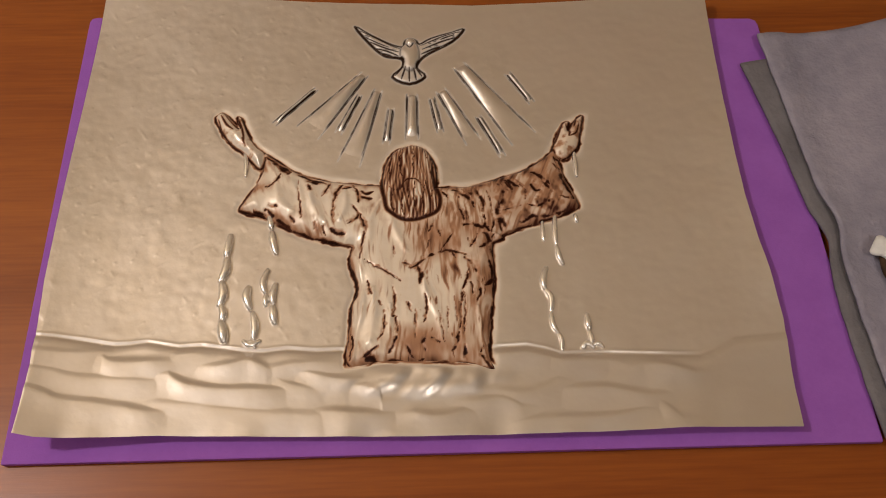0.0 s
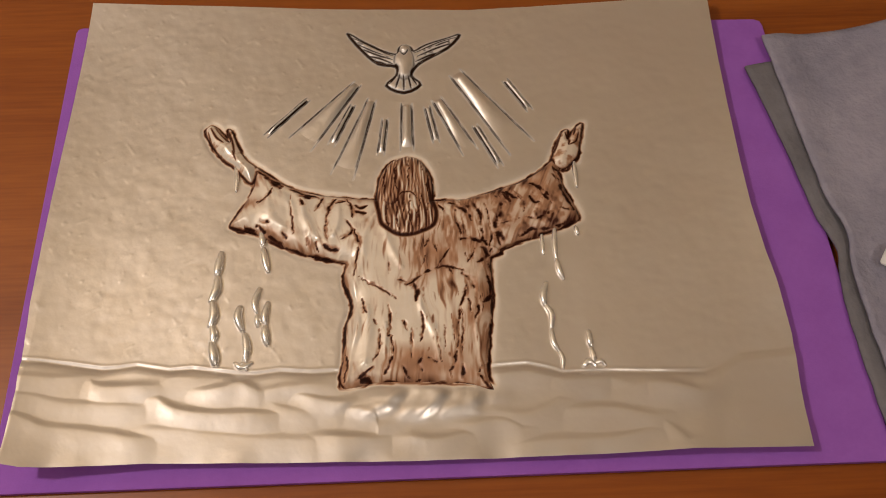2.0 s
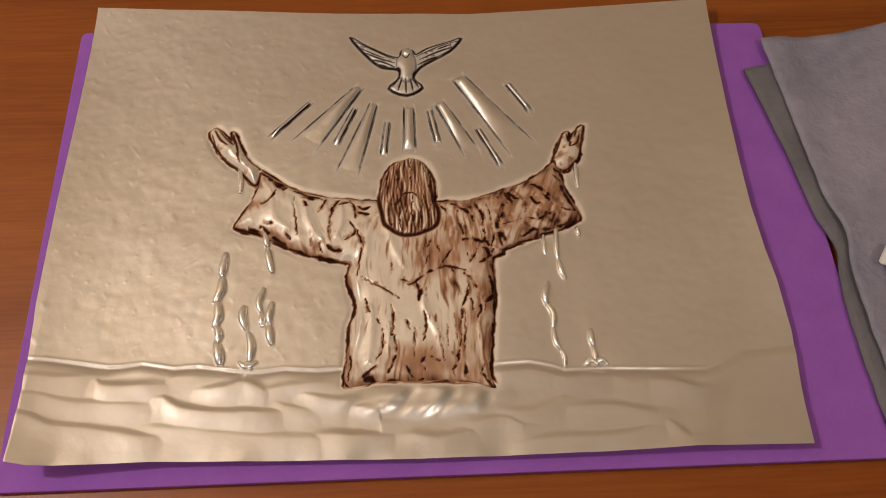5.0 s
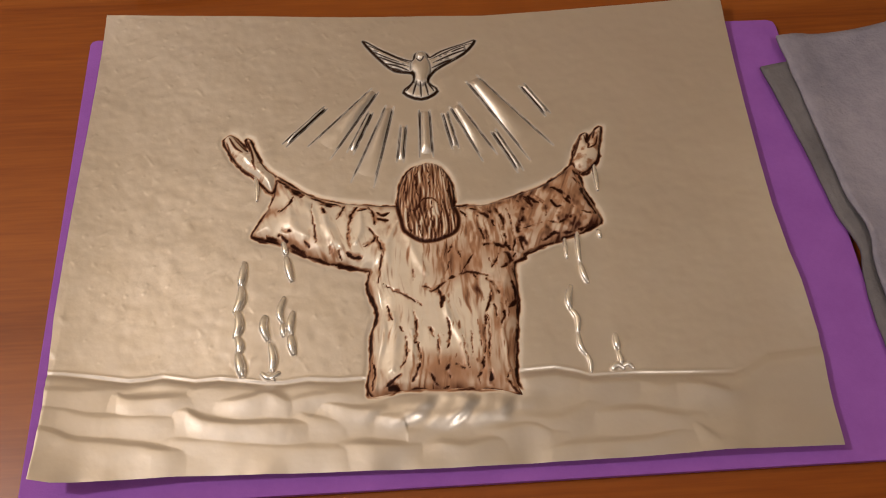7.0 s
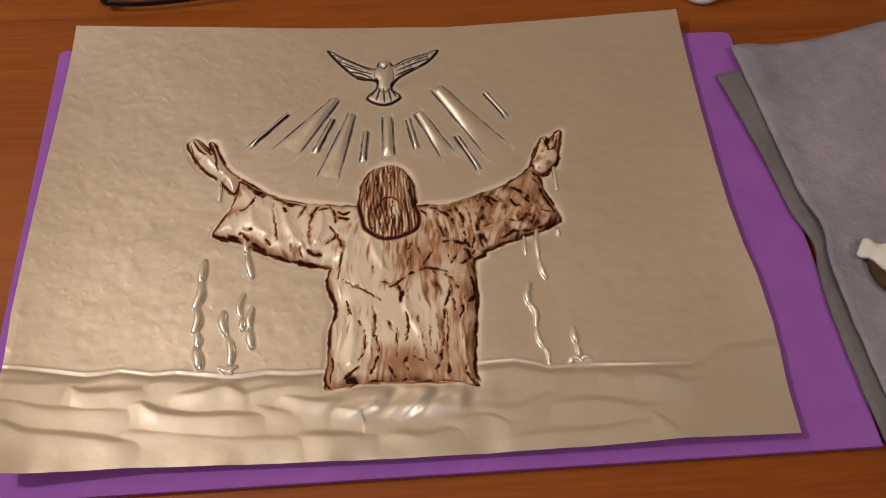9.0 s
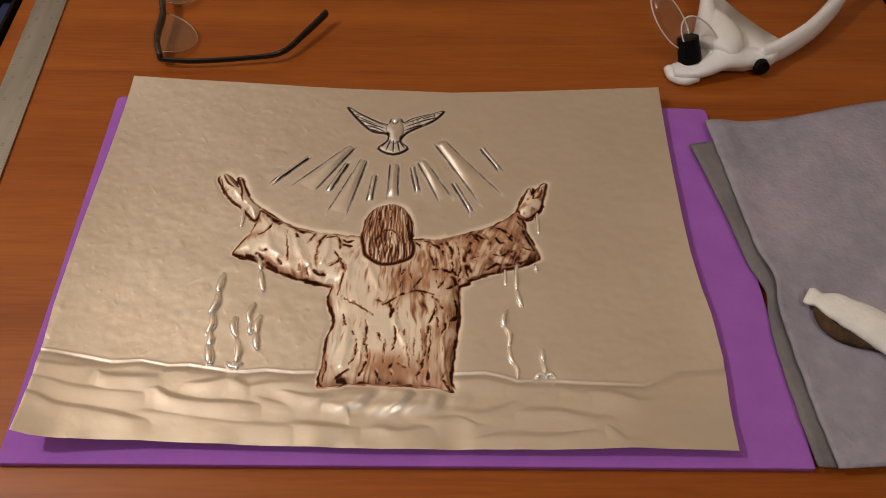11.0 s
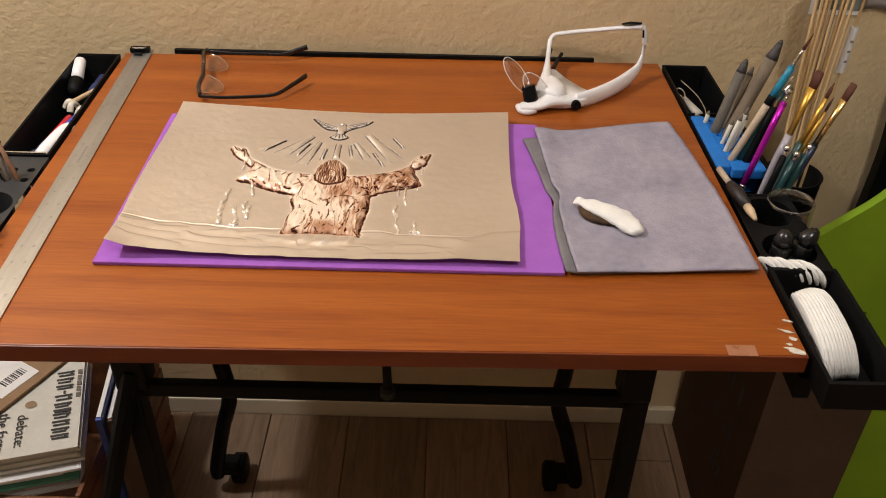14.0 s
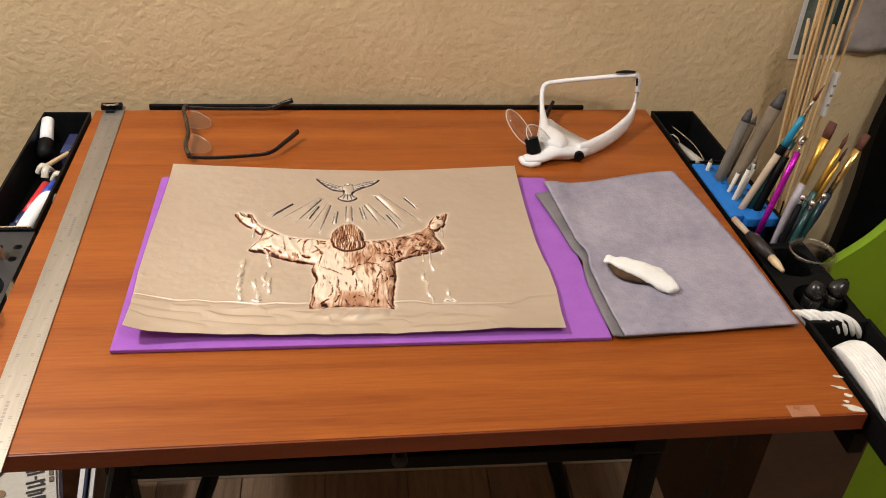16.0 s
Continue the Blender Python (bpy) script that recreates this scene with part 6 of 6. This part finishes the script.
for k, (bx, by, tx, ty, h, fer, hand, w, lab) in enumerate((
        (0.462, 0.178, 0.5060, 0.200, 0.128, YGOLD, CLEARISH, 0.0056, "flat brush with a yellow ferrule and clear handle"),
        (0.470, 0.172, 0.5160, 0.182, 0.124, YGOLD, GREEN_D, 0.0026, "round brush with a dark green handle"),
        (0.466, 0.166, 0.5190, 0.180, 0.108, YGOLD, simple("slate_paint", (0.05, 0.07, 0.08), 0.35), 0.0018, "thin liner brush with a slate handle"),
        (0.474, 0.164, 0.5350, 0.178, 0.125, GOLD, NAVY2, 0.0050, "flat brush with a brass ferrule and navy handle"))):
    a, b = (bx, by, Z - 0.05), (tx, ty, Z + h)
    ob = thing("paint_brush", a, lab, "brush", "brushes")
    va, vb = Vector(a), Vector(b)
    at_ = lambda t: tuple(va.lerp(vb, t))
    part("handle", tube([at_(t) for t in (0, 0.2, 0.45, 0.60)], [0.0026, 0.0040, 0.0054, 0.0042], 12), hand, ob, smooth=True)
    part("ferrule", tube([at_(t) for t in (0.60, 0.74, 0.90)], [0.0036, 0.0036, w], 12, flat=(1.0, 0.7)), fer, ob, smooth=True)
    bm = tube([at_(t) for t in (0.90, 0.95, 1.0)], [w * 0.95, w * 1.05, w * (0.9 if w > 0.004 else 0.2)], 12, flat=(1.0, 0.5))
    part("bristles", bm, BRISTLE, ob, smooth=True)
CUP = (0.612, 0.425, 0.4646)
cup = thing("black_cup", CUP, "dark plastic cup of skewers standing on the carton", "cup")
part("wall", lathe(CUP, [(0.030, 0.0), (0.034, 0.004), (0.040, 0.150), (0.0415, 0.152), (0.038, 0.152), (0.032, 0.008)], 24), PLASTIC, cup, smooth=True)
for k, (tx, tz, bx) in enumerate(((0.5835, 0.900, 0.592), (0.5860, 0.902, 0.600), (0.5965, 1.010, 0.598), (0.6110, 1.020, 0.605), (0.6190, 0.897, 0.612), (0.6230, 0.890, 0.618), (0.6360, 1.030, 0.614), (0.6530, 1.000, 0.624), (0.5900, 0.960, 0.596), (0.6030, 0.985, 0.601), (0.6280, 1.010, 0.610), (0.5990, 0.930, 0.597))):
    a, b = (bx, 0.425 + 0.006 * (k % 3 - 1), 0.475), (tx, 0.445 + 0.006 * (k % 2), tz)
    ob = thing("bamboo_skewer", a, "long pale bamboo skewer standing in the cup", "skewer", "bamboo skewers")
    part("shaft", rod(a, b, 0.0022, 0.0020, 8), BAMBOO, ob)
    if k == 7:
        m0, m1 = Vector(a).lerp(Vector(b), 0.56), Vector(a).lerp(Vector(b), 0.68)
        sl = part("sleeve", rod(m0, m1, 0.0056, 0.0056, 10), WHITE_PLASTIC, ob, "white label sleeve with unreadable print")
        for q in range(3):
            c = m0.lerp(m1, 0.25 + 0.22 * q)
            part("print_bar", box(c.x - 0.002, c.x + 0.002, c.y - 0.0062, c.y - 0.0054, c.z, c.z + 0.003), ENGRAVE, sl)
ob = stick("swizzle_stick", (0.606, 0.43, 0.475), (0.6120, 0.448, 0.860), [(0, 0.6, 0.0018, 0.0018, CLEARISH, "shaft"), (0.6, 0.98, 0.0032, 0.0030, CLEARISH, "sleeve")], "clear plastic stick standing among the skewers", "stick", "bamboo skewers")
for a, b, mt, lab in (((0.468, 0.155, Z - 0.04), (0.4925, 0.168, Z + 0.045), GREEN_D, "dark green handled stylus beside the brushes"), ((0.462, 0.160, Z - 0.04), (0.4820, 0.172, Z + 0.050), PLASTIC, "black stylus with a chrome ball beside the brushes"), ((0.478, 0.158, Z - 0.04), (0.506, 0.172, Z + 0.052), GREEN_D, "dark stylus with a chrome tip beside the brushes")):
    ob = stick("stylus", a, b, [(0, 0.9, 0.0040, 0.0034, mt, "handle"), (0.9, 1.0, 0.002, 0.002, CHROME, "neck")], lab)
    part("ball", blob(b, (0.004, 0.004, 0.004)), CHROME, ob, smooth=True)
# tool lying on the tray edge with a dark grip and pale wooden tip
ob = thing("wood_tipped_tool", (0.44, 0.16, Z), "dark gripped tool with pale wooden ends on the tray", "tool")
part("rear_end", rod((0.4215, 0.194, Z + 0.009), (0.4255, 0.160, Z + 0.010), 0.0036, 0.0034, 12), BEIGE, ob, smooth=True)
part("grip", tube([(0.4255, 0.160, Z + 0.010), (0.4285, 0.142, Z + 0.011), (0.4320, 0.115, Z + 0.011)], [0.0050, 0.0072, 0.0056], 14), simple("dark_brown_grip", (0.018, 0.012, 0.012), 0.5), ob, smooth=True)
part("wooden_tip", tube([(0.4320, 0.115, Z + 0.011), (0.4332, 0.105, Z + 0.011), (0.4345, 0.090, Z + 0.011)], [0.0044, 0.0046, 0.0020], 12), simple("pale_wood", (0.62, 0.46, 0.28), 0.5), ob, smooth=True)
# glass jar in the first well
jar = thing("glass_jar", (0.4790, 0.119, Z - 0.036), "small empty clear glass jar in the tray well", "jar")
part("wall", lathe((0.4790, 0.119, Z - 0.036), [(0.018, 0.0), (0.023, 0.002), (0.0245, 0.008), (0.0245, 0.038), (0.0232, 0.043), (0.0250, 0.046), (0.0250, 0.052), (0.0240, 0.0535), (0.0222, 0.0525), (0.0215, 0.043), (0.0228, 0.037), (0.0228, 0.009), (0.020, 0.005), (0.010, 0.0045)], 36), JAR_GLASS, jar, smooth=True)
# two dropper bottles
for x, y, a in ((0.4520, 0.0520, 0.0), (0.4735, 0.0545, 0.012)):
    ob = thing("dropper_bottle", (x, y, Z - 0.04), "small bottle with a black dropper cap in the tray", "bottle", "dropper bottles")
    part("glass", lathe((x, y, Z - 0.040), [(0.008, 0), (0.0105, 0.002), (0.0108, 0.024), (0.006, 0.031), (0.006, 0.036)], 20), simple("smoked_glass", (0.10, 0.13, 0.15), 0.15), ob, smooth=True)
    part("cap", lathe((x, y, Z - 0.006), [(0.0095, 0), (0.0105, 0.002), (0.0105, 0.012), (0.0085, 0.015)], 20), SPEC, ob, smooth=True)
    part("bulb", tube([(x, y, Z + 0.008), (x + a * 0.3, y, Z + 0.014), (x + a * 0.6, y + 0.001, Z + 0.019), (x + a * 0.8, y + 0.002, Z + 0.023), (x + a * 0.8, y + 0.002, Z + 0.024)], [0.0100, 0.0098, 0.0075, 0.0045, 0.002], 16), SPEC, ob, smooth=True)


def pad_disc(center, normal, r, t, seed):
    q = Vector(normal).normalized().to_track_quat("Z", "Y").to_matrix()
    bm = bmesh.new()
    n = 22
    rows = []
    for rr, zz in ((0.55, -0.5), (0.93, -0.42), (1.0, 0.0), (0.93, 0.42), (0.55, 0.5)):
        rows.append([bm.verts.new(Vector(center) + q @ Vector((r * rr * math.cos(2 * math.pi * k / n), r * rr * math.sin(2 * math.pi * k / n), t * zz + 0.0006 * noise.noise(Vector((k * 0.5, seed, rr * 3)))))) for k in range(n)])
    for a, b in zip(rows, rows[1:]):
        for k in range(n):
            bm.faces.new((a[k], a[(k + 1) % n], b[(k + 1) % n], b[k]))
    bm.faces.new(rows[0][::-1])
    bm.faces.new(rows[-1])
    return bm


# cotton rounds: a loose few by the bottles, a leaning row in the front bin
for k in range(7):
    x, y = 0.4350 + 0.0070 * k, 0.0285 - 0.0012 * k
    ob = thing("cotton_round", (x, y, Z - 0.02), "white cotton round tucked in beside the bottles", "cotton pad", "cotton rounds")
    part("pad", pad_disc((x, y, Z - 0.008 + 0.001 * (k % 3)), (0.80, 0.50, 0.33), 0.0165, 0.0042, k), COTTON, ob, smooth=True)
for k in range(11):
    f = k / 10
    x, y = 0.4470 + 0.0290 * f, -0.062 + 0.006 * f
    ob = thing("cotton_round", (x, y, Z - 0.03), "white cotton round in a leaning row in the bin", "cotton pad", "cotton rounds")
    bm = pad_disc((x, y, Z - 0.013 + 0.004 * math.sin(f * 3)), (0.97, 0.02 + 0.05 * f, 0.22), 0.0260, 0.0040, 20 + k)
    for v in bm.verts:
        q = (v.co.y - y) / 0.026
        v.co.y = y + 0.052 * math.copysign(abs(q) ** 0.75, q)
        v.co.z -= 0.012 * max(0, -q - 0.3) ** 2
    part("pad", bm, COTTON, ob, smooth=True)

# ---- picture and plastic sleeve on the wall ----
pic = thing("wall_picture", (0.72, WY, 0.95), "grey-green print with a white border pinned to the wall", "picture")
Y1 = WY - 0.001
part("border", prism([(0.606, Y1 - 0.0012), (0.674, Y1 - 0.0012), (0.674, Y1), (0.606, Y1)], 0.822, 1.06), WHITE_PAPER, pic)
part("print", box(0.612, 0.673, Y1 - 0.0020, Y1 - 0.0014, 0.829, 1.055), surface("grey_green_print", (0.07, 0.09, 0.075), (0.22, 0.24, 0.20), 30, 0.4), pic)
for x0, z0, w, h in ((0.634, 0.885, 0.012, 0.05), (0.655, 0.872, 0.018, 0.07), (0.660, 0.95, 0.010, 0.05)):
    part("dark_shape", box(x0, x0 + w, Y1 - 0.0026, Y1 - 0.0021, z0, z0 + h), simple("dark_green_print", (0.03, 0.05, 0.04), 0.4), pic)
bag = thing("plastic_sleeve", (0.80, WY, 0.95), "crinkled translucent plastic sleeve hanging on the wall", "plastic sleeve")
bm = bmesh.new()
n = 26
rows = []
for j in range(n + 1):
    rows.append([bm.verts.new((0.672 + 0.28 * i / n, WY - 0.006 - 0.004 * noise.noise(Vector((i * 0.35, j * 0.35, 4.0))), 0.832 + 0.010 * i / n + 0.26 * j / n)) for i in range(n + 1)])
for j in range(n):
    for i in range(n):
        bm.faces.new((rows[j][i], rows[j][i + 1], rows[j + 1][i + 1], rows[j + 1][i]))
bmesh.ops.solidify(bm, geom=bm.faces[:], thickness=0.0006)
part("film", bm, surface("cloudy_film", (0.52, 0.47, 0.46), (0.72, 0.66, 0.64), 18, 0.3), bag, smooth=True)

# ---- lime green chair with a black back beyond the right tray ----
chair = thing("chair", (0.80, 0.30, 0.0), "lime green moulded chair shell with a black backrest", "chair")
LIME = surface("lime_green_plastic", (0.20, 0.34, 0.010), (0.24, 0.40, 0.015), 8, 0.42, rough_var=0.04)


def panel(outline, y0, depth, thick, bow, mat, name):
    """An upright curved panel over an outline of (x, z)."""
    bm = bmesh.new()
    f, b = [], []
    for x, z in outline:
        y = y0 + bow * ((x - 0.62) ** 2)
        f.append(bm.verts.new((x, y, z)))
        b.append(bm.verts.new((x, y + thick, z)))
    bm.faces.new(f)
    bm.faces.new(b[::-1])
    n = len(f)
    for k in range(n):
        bm.faces.new((f[k], f[(k + 1) % n], b[(k + 1) % n], b[k]))
    bmesh.ops.bevel(bm, geom=bm.edges[:], offset=0.003, segments=2, affect="EDGES")
    return part(name, bm, mat, chair)


arc = [(p.x, p.y) for p in spline([(0.560, 0.545, 0), (0.588, 0.578, 0), (0.614, 0.604, 0), (0.640, 0.628, 0), (0.668, 0.654, 0), (0.690, 0.682, 0), (0.74, 0.76, 0)], 6)]
panel(arc + [(1.05, 0.80), (1.05, 0.03), (0.715, 0.03), (0.715, 0.475), (0.56, 0.475)], 0.290, 0, 0.014, 0.0, LIME, "shell")
back = [(p.x, p.y) for p in spline([(0.742, 0.40, 0), (0.750, 0.54, 0), (0.752, 0.63, 0), (0.747, 0.72, 0), (0.754, 0.79, 0), (0.78, 1.0, 0)], 6)]
panel(back + [(1.05, 1.0), (1.05, 0.40)], 0.462, 0, 0.02, 0.0, PLASTIC, "backrest")
part("foot", box(0.73, 1.02, 0.26, 0.48, 0.0, 0.032, bevel=0.006), PLASTIC, chair)
part("seat_rail", box(0.76, 1.04, 0.305, 0.461, 0.42, 0.45, bevel=0.006), PLASTIC, chair)

# ---- cardboard box under the desk, its shade put into the board colour ----
carton = thing("cardboard_box", (0.66, 0.36, 0.0), "plain brown cardboard box standing under the desk", "box")
side_panel = part("side_wall", box(0.556, 0.560, 0.18, 0.498, 0.0, 0.46), SHADED_CARD, carton)
part("side_wall", box(0.700, 0.704, 0.18, 0.498, 0.0, 0.46), SHADED_CARD, carton)
part("front_wall", box(0.560, 0.700, 0.18, 0.184, 0.0, 0.46), SHADED_CARD, carton)
part("rear_wall", box(0.560, 0.700, 0.494, 0.498, 0.0, 0.46), SHADED_CARD, carton)
rnd = random.Random(29)
for k in range(11):
    y0, z0 = 0.245 + 0.021 * (k % 4) + 0.008 * rnd.random(), 0.13 + 0.085 * (k // 3) + 0.02 * rnd.random()
    part("print_bar", box(0.5552, 0.5558, y0, y0 + 0.006 + 0.006 * rnd.random(), z0, z0 + 0.025 + 0.035 * rnd.random()), INK, side_panel)
part("flap", box(0.556, 0.704, 0.18, 0.498, 0.4605, 0.4645), SHADED_CARD, carton)

# ---- basket of papers beside the desk ----
WICKER = surface("dark_wicker", (0.10, 0.035, 0.012), (0.26, 0.10, 0.035), 30, 0.5, bump=0.001, bump_scale=120)
basket = thing("wicker_basket", (-0.56, 0.25, 0.0), "dark brown wooden basket full of papers", "basket")
BX0, BX1, BY0, BY1 = -0.76, -0.385, 0.085, 0.44
for k in range(9):
    z0 = 0.004 + 0.030 * k
    part("band", box(BX0, BX1, BY0 - 0.002 * (k % 2), BY0 + 0.008, z0, z0 + 0.027, bevel=0.003), WICKER, basket)
    part("band", box(BX1 - 0.008, BX1 + 0.002 * (k % 2), BY0 + 0.009, BY1, z0, z0 + 0.027, bevel=0.003), WICKER, basket)
part("rear_side", box(BX0, BX1 - 0.009, BY1 - 0.008, BY1, 0.004, 0.27), WICKER, basket)
part("outer_side", box(BX0, BX0 + 0.008, BY0 + 0.009, BY1 - 0.009, 0.004, 0.27), WICKER, basket)
part("bottom", box(BX0 + 0.009, BX1 - 0.009, BY0 + 0.009, BY1 - 0.009, 0.0, 0.012), WICKER, basket)
E1 = Vector((0.047, -0.165, 0)).normalized()
E2 = Vector((E1.y, -E1.x, 0)) * -1


def on_paper(a, b, z, o=(-0.386, 0.132)):
    """A place a metres along the paper's right edge from its front corner (towards the wall: minus) and b metres inwards from that edge."""
    p = Vector((o[0], o[1], 0)) + E1 * a - E2 * b
    return (p.x, p.y, z)


def leaf(a0, a1, b0, b1, z0, z1, mat, parent, name, wob=0.0, seed=0):
    bm = prism([on_paper(a, b, 0)[:2] for a, b in ((a0, b0), (a0, b1), (a1, b1), (a1, b0))], z0, z1)
    if wob:
        for v in bm.verts:
            v.co += Vector((noise.noise(v.co * 9 + Vector((seed, 0, 0))), noise.noise(v.co * 9 + Vector((0, seed, 3))), 0)) * wob
    return part(name, bm, mat, parent)


stack = thing("paper_stack", (-0.5, 0.25, 0.24), "uneven stack of loose papers in the basket", "papers")
tones = [WHITE_PAPER, simple("pink_paper", (0.55, 0.36, 0.36), 0.8), PAPER, simple("green_flyer", (0.10, 0.32, 0.22), 0.6), WHITE_PAPER, PAPER, WHITE_PAPER]
for k, mt in enumerate(tones):
    leaf(-0.20 - 0.004 * k, 0.012 - 0.010 * (k % 3), 0.008 + 0.012 * ((k * 2) % 3), 0.30, 0.262 + 0.0055 * k, 0.2665 + 0.0055 * k, mt, stack, "sheet", 0.010, k)
news = thing("newspaper", (-0.45, 0.2, 0.30), "folded newspaper with a large black masthead on the stack", "newspaper")
for k in range(5):
    leaf(-0.19, 0.004 - 0.003 * (k % 2), -0.002 + 0.003 * (k % 3), 0.30, 0.303 + 0.0062 * k, 0.3085 + 0.0062 * k, PAPER, news, "fold", 0.003, k + 9)
NZ = 0.3345
rnd = random.Random(11)


def bar(a0, a1, b0, b1, parent, mat=INK, z=NZ, name="print_bar"):
    return leaf(a0, a1, b0, b1, z, z + 0.0004, mat, parent, name)


# masthead as plain upright bars, smaller lines beside it
a = -0.150
for k, w in enumerate((0.012, 0.012, 0.010, 0.006, 0.014, 0.010, 0.006, 0.012, 0.012, 0.010, 0.010)):
    if k == 3:
        bar(a, a + w, 0.024, 0.027, news)
    else:
        bar(a, a + 0.0032, 0.014, 0.038, news)
        bar(a + w * 0.55, a + w * 0.55 + 0.0030, 0.014 + 0.004 * (k % 2), 0.036, news)
        bar(a + 0.0032, a + w * 0.55, 0.016, 0.020, news)
    a += w + 0.0022
for q in range(5):
    bar(-0.150 + 0.012 * q, -0.141 + 0.012 * q, 0.003, 0.009, news, MARK)


def words(text, a, b, size, z, parent):
    cu = bpy.data.curves.new("text", "FONT")
    cu.body, cu.size, cu.extrude, cu.resolution_u = text, size, 0.0002, 2
    tmp = bpy.data.objects.new("text", cu)
    me = bpy.data.meshes.new_from_object(tmp)
    bpy.data.objects.remove(tmp)
    p = Vector(on_paper(a, b, z))
    m = Matrix.Translation(p - Vector(base_of(parent).location)) @ Matrix.Rotation(math.atan2(E1.y, E1.x), 4, "Z")
    me.transform(m)
    me.materials.clear()
    me.materials.append(INK)
    ob = new("headline", me)
    ob.parent = parent
    return tagged(ob, "printed black headline")


words("debate:", -0.074, 0.085, 0.021, NZ + 0.0004, news)
words("the facts", -0.082, 0.110, 0.021, NZ + 0.0004, news)
for q in range(6):
    bar(-0.17 + 0.002 * q, -0.05 - 0.008 * (q % 3), 0.150 + 0.008 * q, 0.1535 + 0.008 * q, news, MARK)
part("spot", blob(on_paper(-0.092, 0.070, NZ + 0.0002), (0.008, 0.007, 0.0006)), simple("coffee_stain", (0.28, 0.19, 0.11), 0.8), news, "round brown stain")
envelope = thing("cardboard_mailer", (-0.56, 0.26, NZ), "flat brown cardboard mailer with a white label on the newspaper", "mailer")
part("board", prism([(-0.452, 0.302), (-0.500, 0.208), (-0.553, 0.105), (-0.74, 0.20), (-0.63, 0.405)], NZ + 0.002, NZ + 0.006, bevel=0.0008), CARD, envelope)
lb = part("label", prism([(-0.488, 0.262), (-0.520, 0.205), (-0.590, 0.240), (-0.555, 0.300)], NZ + 0.0065, NZ + 0.0070), WHITE_PAPER, envelope, "white address label with a barcode")
d1 = (Vector((-0.520, 0.205, 0)) - Vector((-0.488, 0.262, 0))).normalized()
d2 = Vector((d1.y, -d1.x, 0))
o = Vector((-0.500, 0.262, 0))
for q in range(12):
    w = 0.0010 + 0.0014 * ((q * 7) % 3) / 2
    s = 0.004 + 0.0032 * q
    pts = [o + d1 * s + d2 * 0.004, o + d1 * (s + w) + d2 * 0.004, o + d1 * (s + w) + d2 * 0.020, o + d1 * s + d2 * 0.020]
    part("barcode_bar", prism([(p.x, p.y) for p in pts], NZ + 0.0071, NZ + 0.0074), INK, lb)
for k, (x0, mt, lab) in enumerate(((-0.3795, simple("blue_cover", (0.05, 0.09, 0.38), 0.4), "blue paperback wedged upright in the basket"), (-0.3700, simple("brown_cover", (0.16, 0.10, 0.06), 0.6), "brown paperback wedged upright in the basket"))):
    ob = thing("paperback", (x0, 0.25, 0.12), lab, "book", "paperbacks")
    tilt = Matrix.Translation((x0, 0.25, 0.2)) @ Matrix.Rotation(radians(8), 4, "Z") @ Matrix.Translation((-x0, -0.25, -0.2))
    part("cover", box(x0 - 0.004, x0 + 0.004, 0.165 + 0.012 * k, 0.32, 0.0, 0.345 - 0.015 * k, bevel=0.0006, turn=tilt), mt, ob)
    part("page_block", box(x0 - 0.003, x0 + 0.003, 0.169 + 0.012 * k, 0.318, 0.345 - 0.015 * k, 0.347 - 0.015 * k, turn=tilt), WHITE_PAPER, ob)
ob = thing("red_packet", (-0.362, 0.175, 0.0), "small red packet wedged beside the books", "packet")
part("packet", box(-0.372, -0.366, 0.196, 0.226, 0.0, 0.320, bevel=0.001), RED, ob)

# ---- floor planks ----
floor_ob = bpy.data.objects["floor"]
PLANK = surface("oak_vinyl_plank", (0.17, 0.105, 0.060), (0.32, 0.205, 0.125), 6, 0.45, stretch=(9, 0.8, 1), distortion=1.2, detail=7, random_tone=0.22, bump=0.0002, bump_scale=80)
rnd = random.Random(3)
shared = {}
for i in range(29):
    x = -2.18 + 0.151 * i
    y = -2.59 - rnd.random() * 0.3
    while y < 0.49:
        L = rnd.choice((0.62, 0.92, 1.22))
        y0, y1 = max(y, -2.59), min(y + L, WY - 0.013)
        key = (round(y1 - y0, 3))
        if y1 - y0 > 0.02:
            if key not in shared:
                bm = box(-0.0745, 0.0745, -key / 2 + 0.0008, key / 2 - 0.0008, 0.0005, 0.0040, bevel=0.0007)
                me = bpy.data.meshes.new("plank")
                bm.to_mesh(me)
                bm.free()
                me.materials.append(PLANK)
                shared[key] = me
            ob = new("plank", shared[key])
            ob.parent = floor_ob
            ob.location = (x + 0.075, (y0 + y1) / 2, 0.0)
        y += L
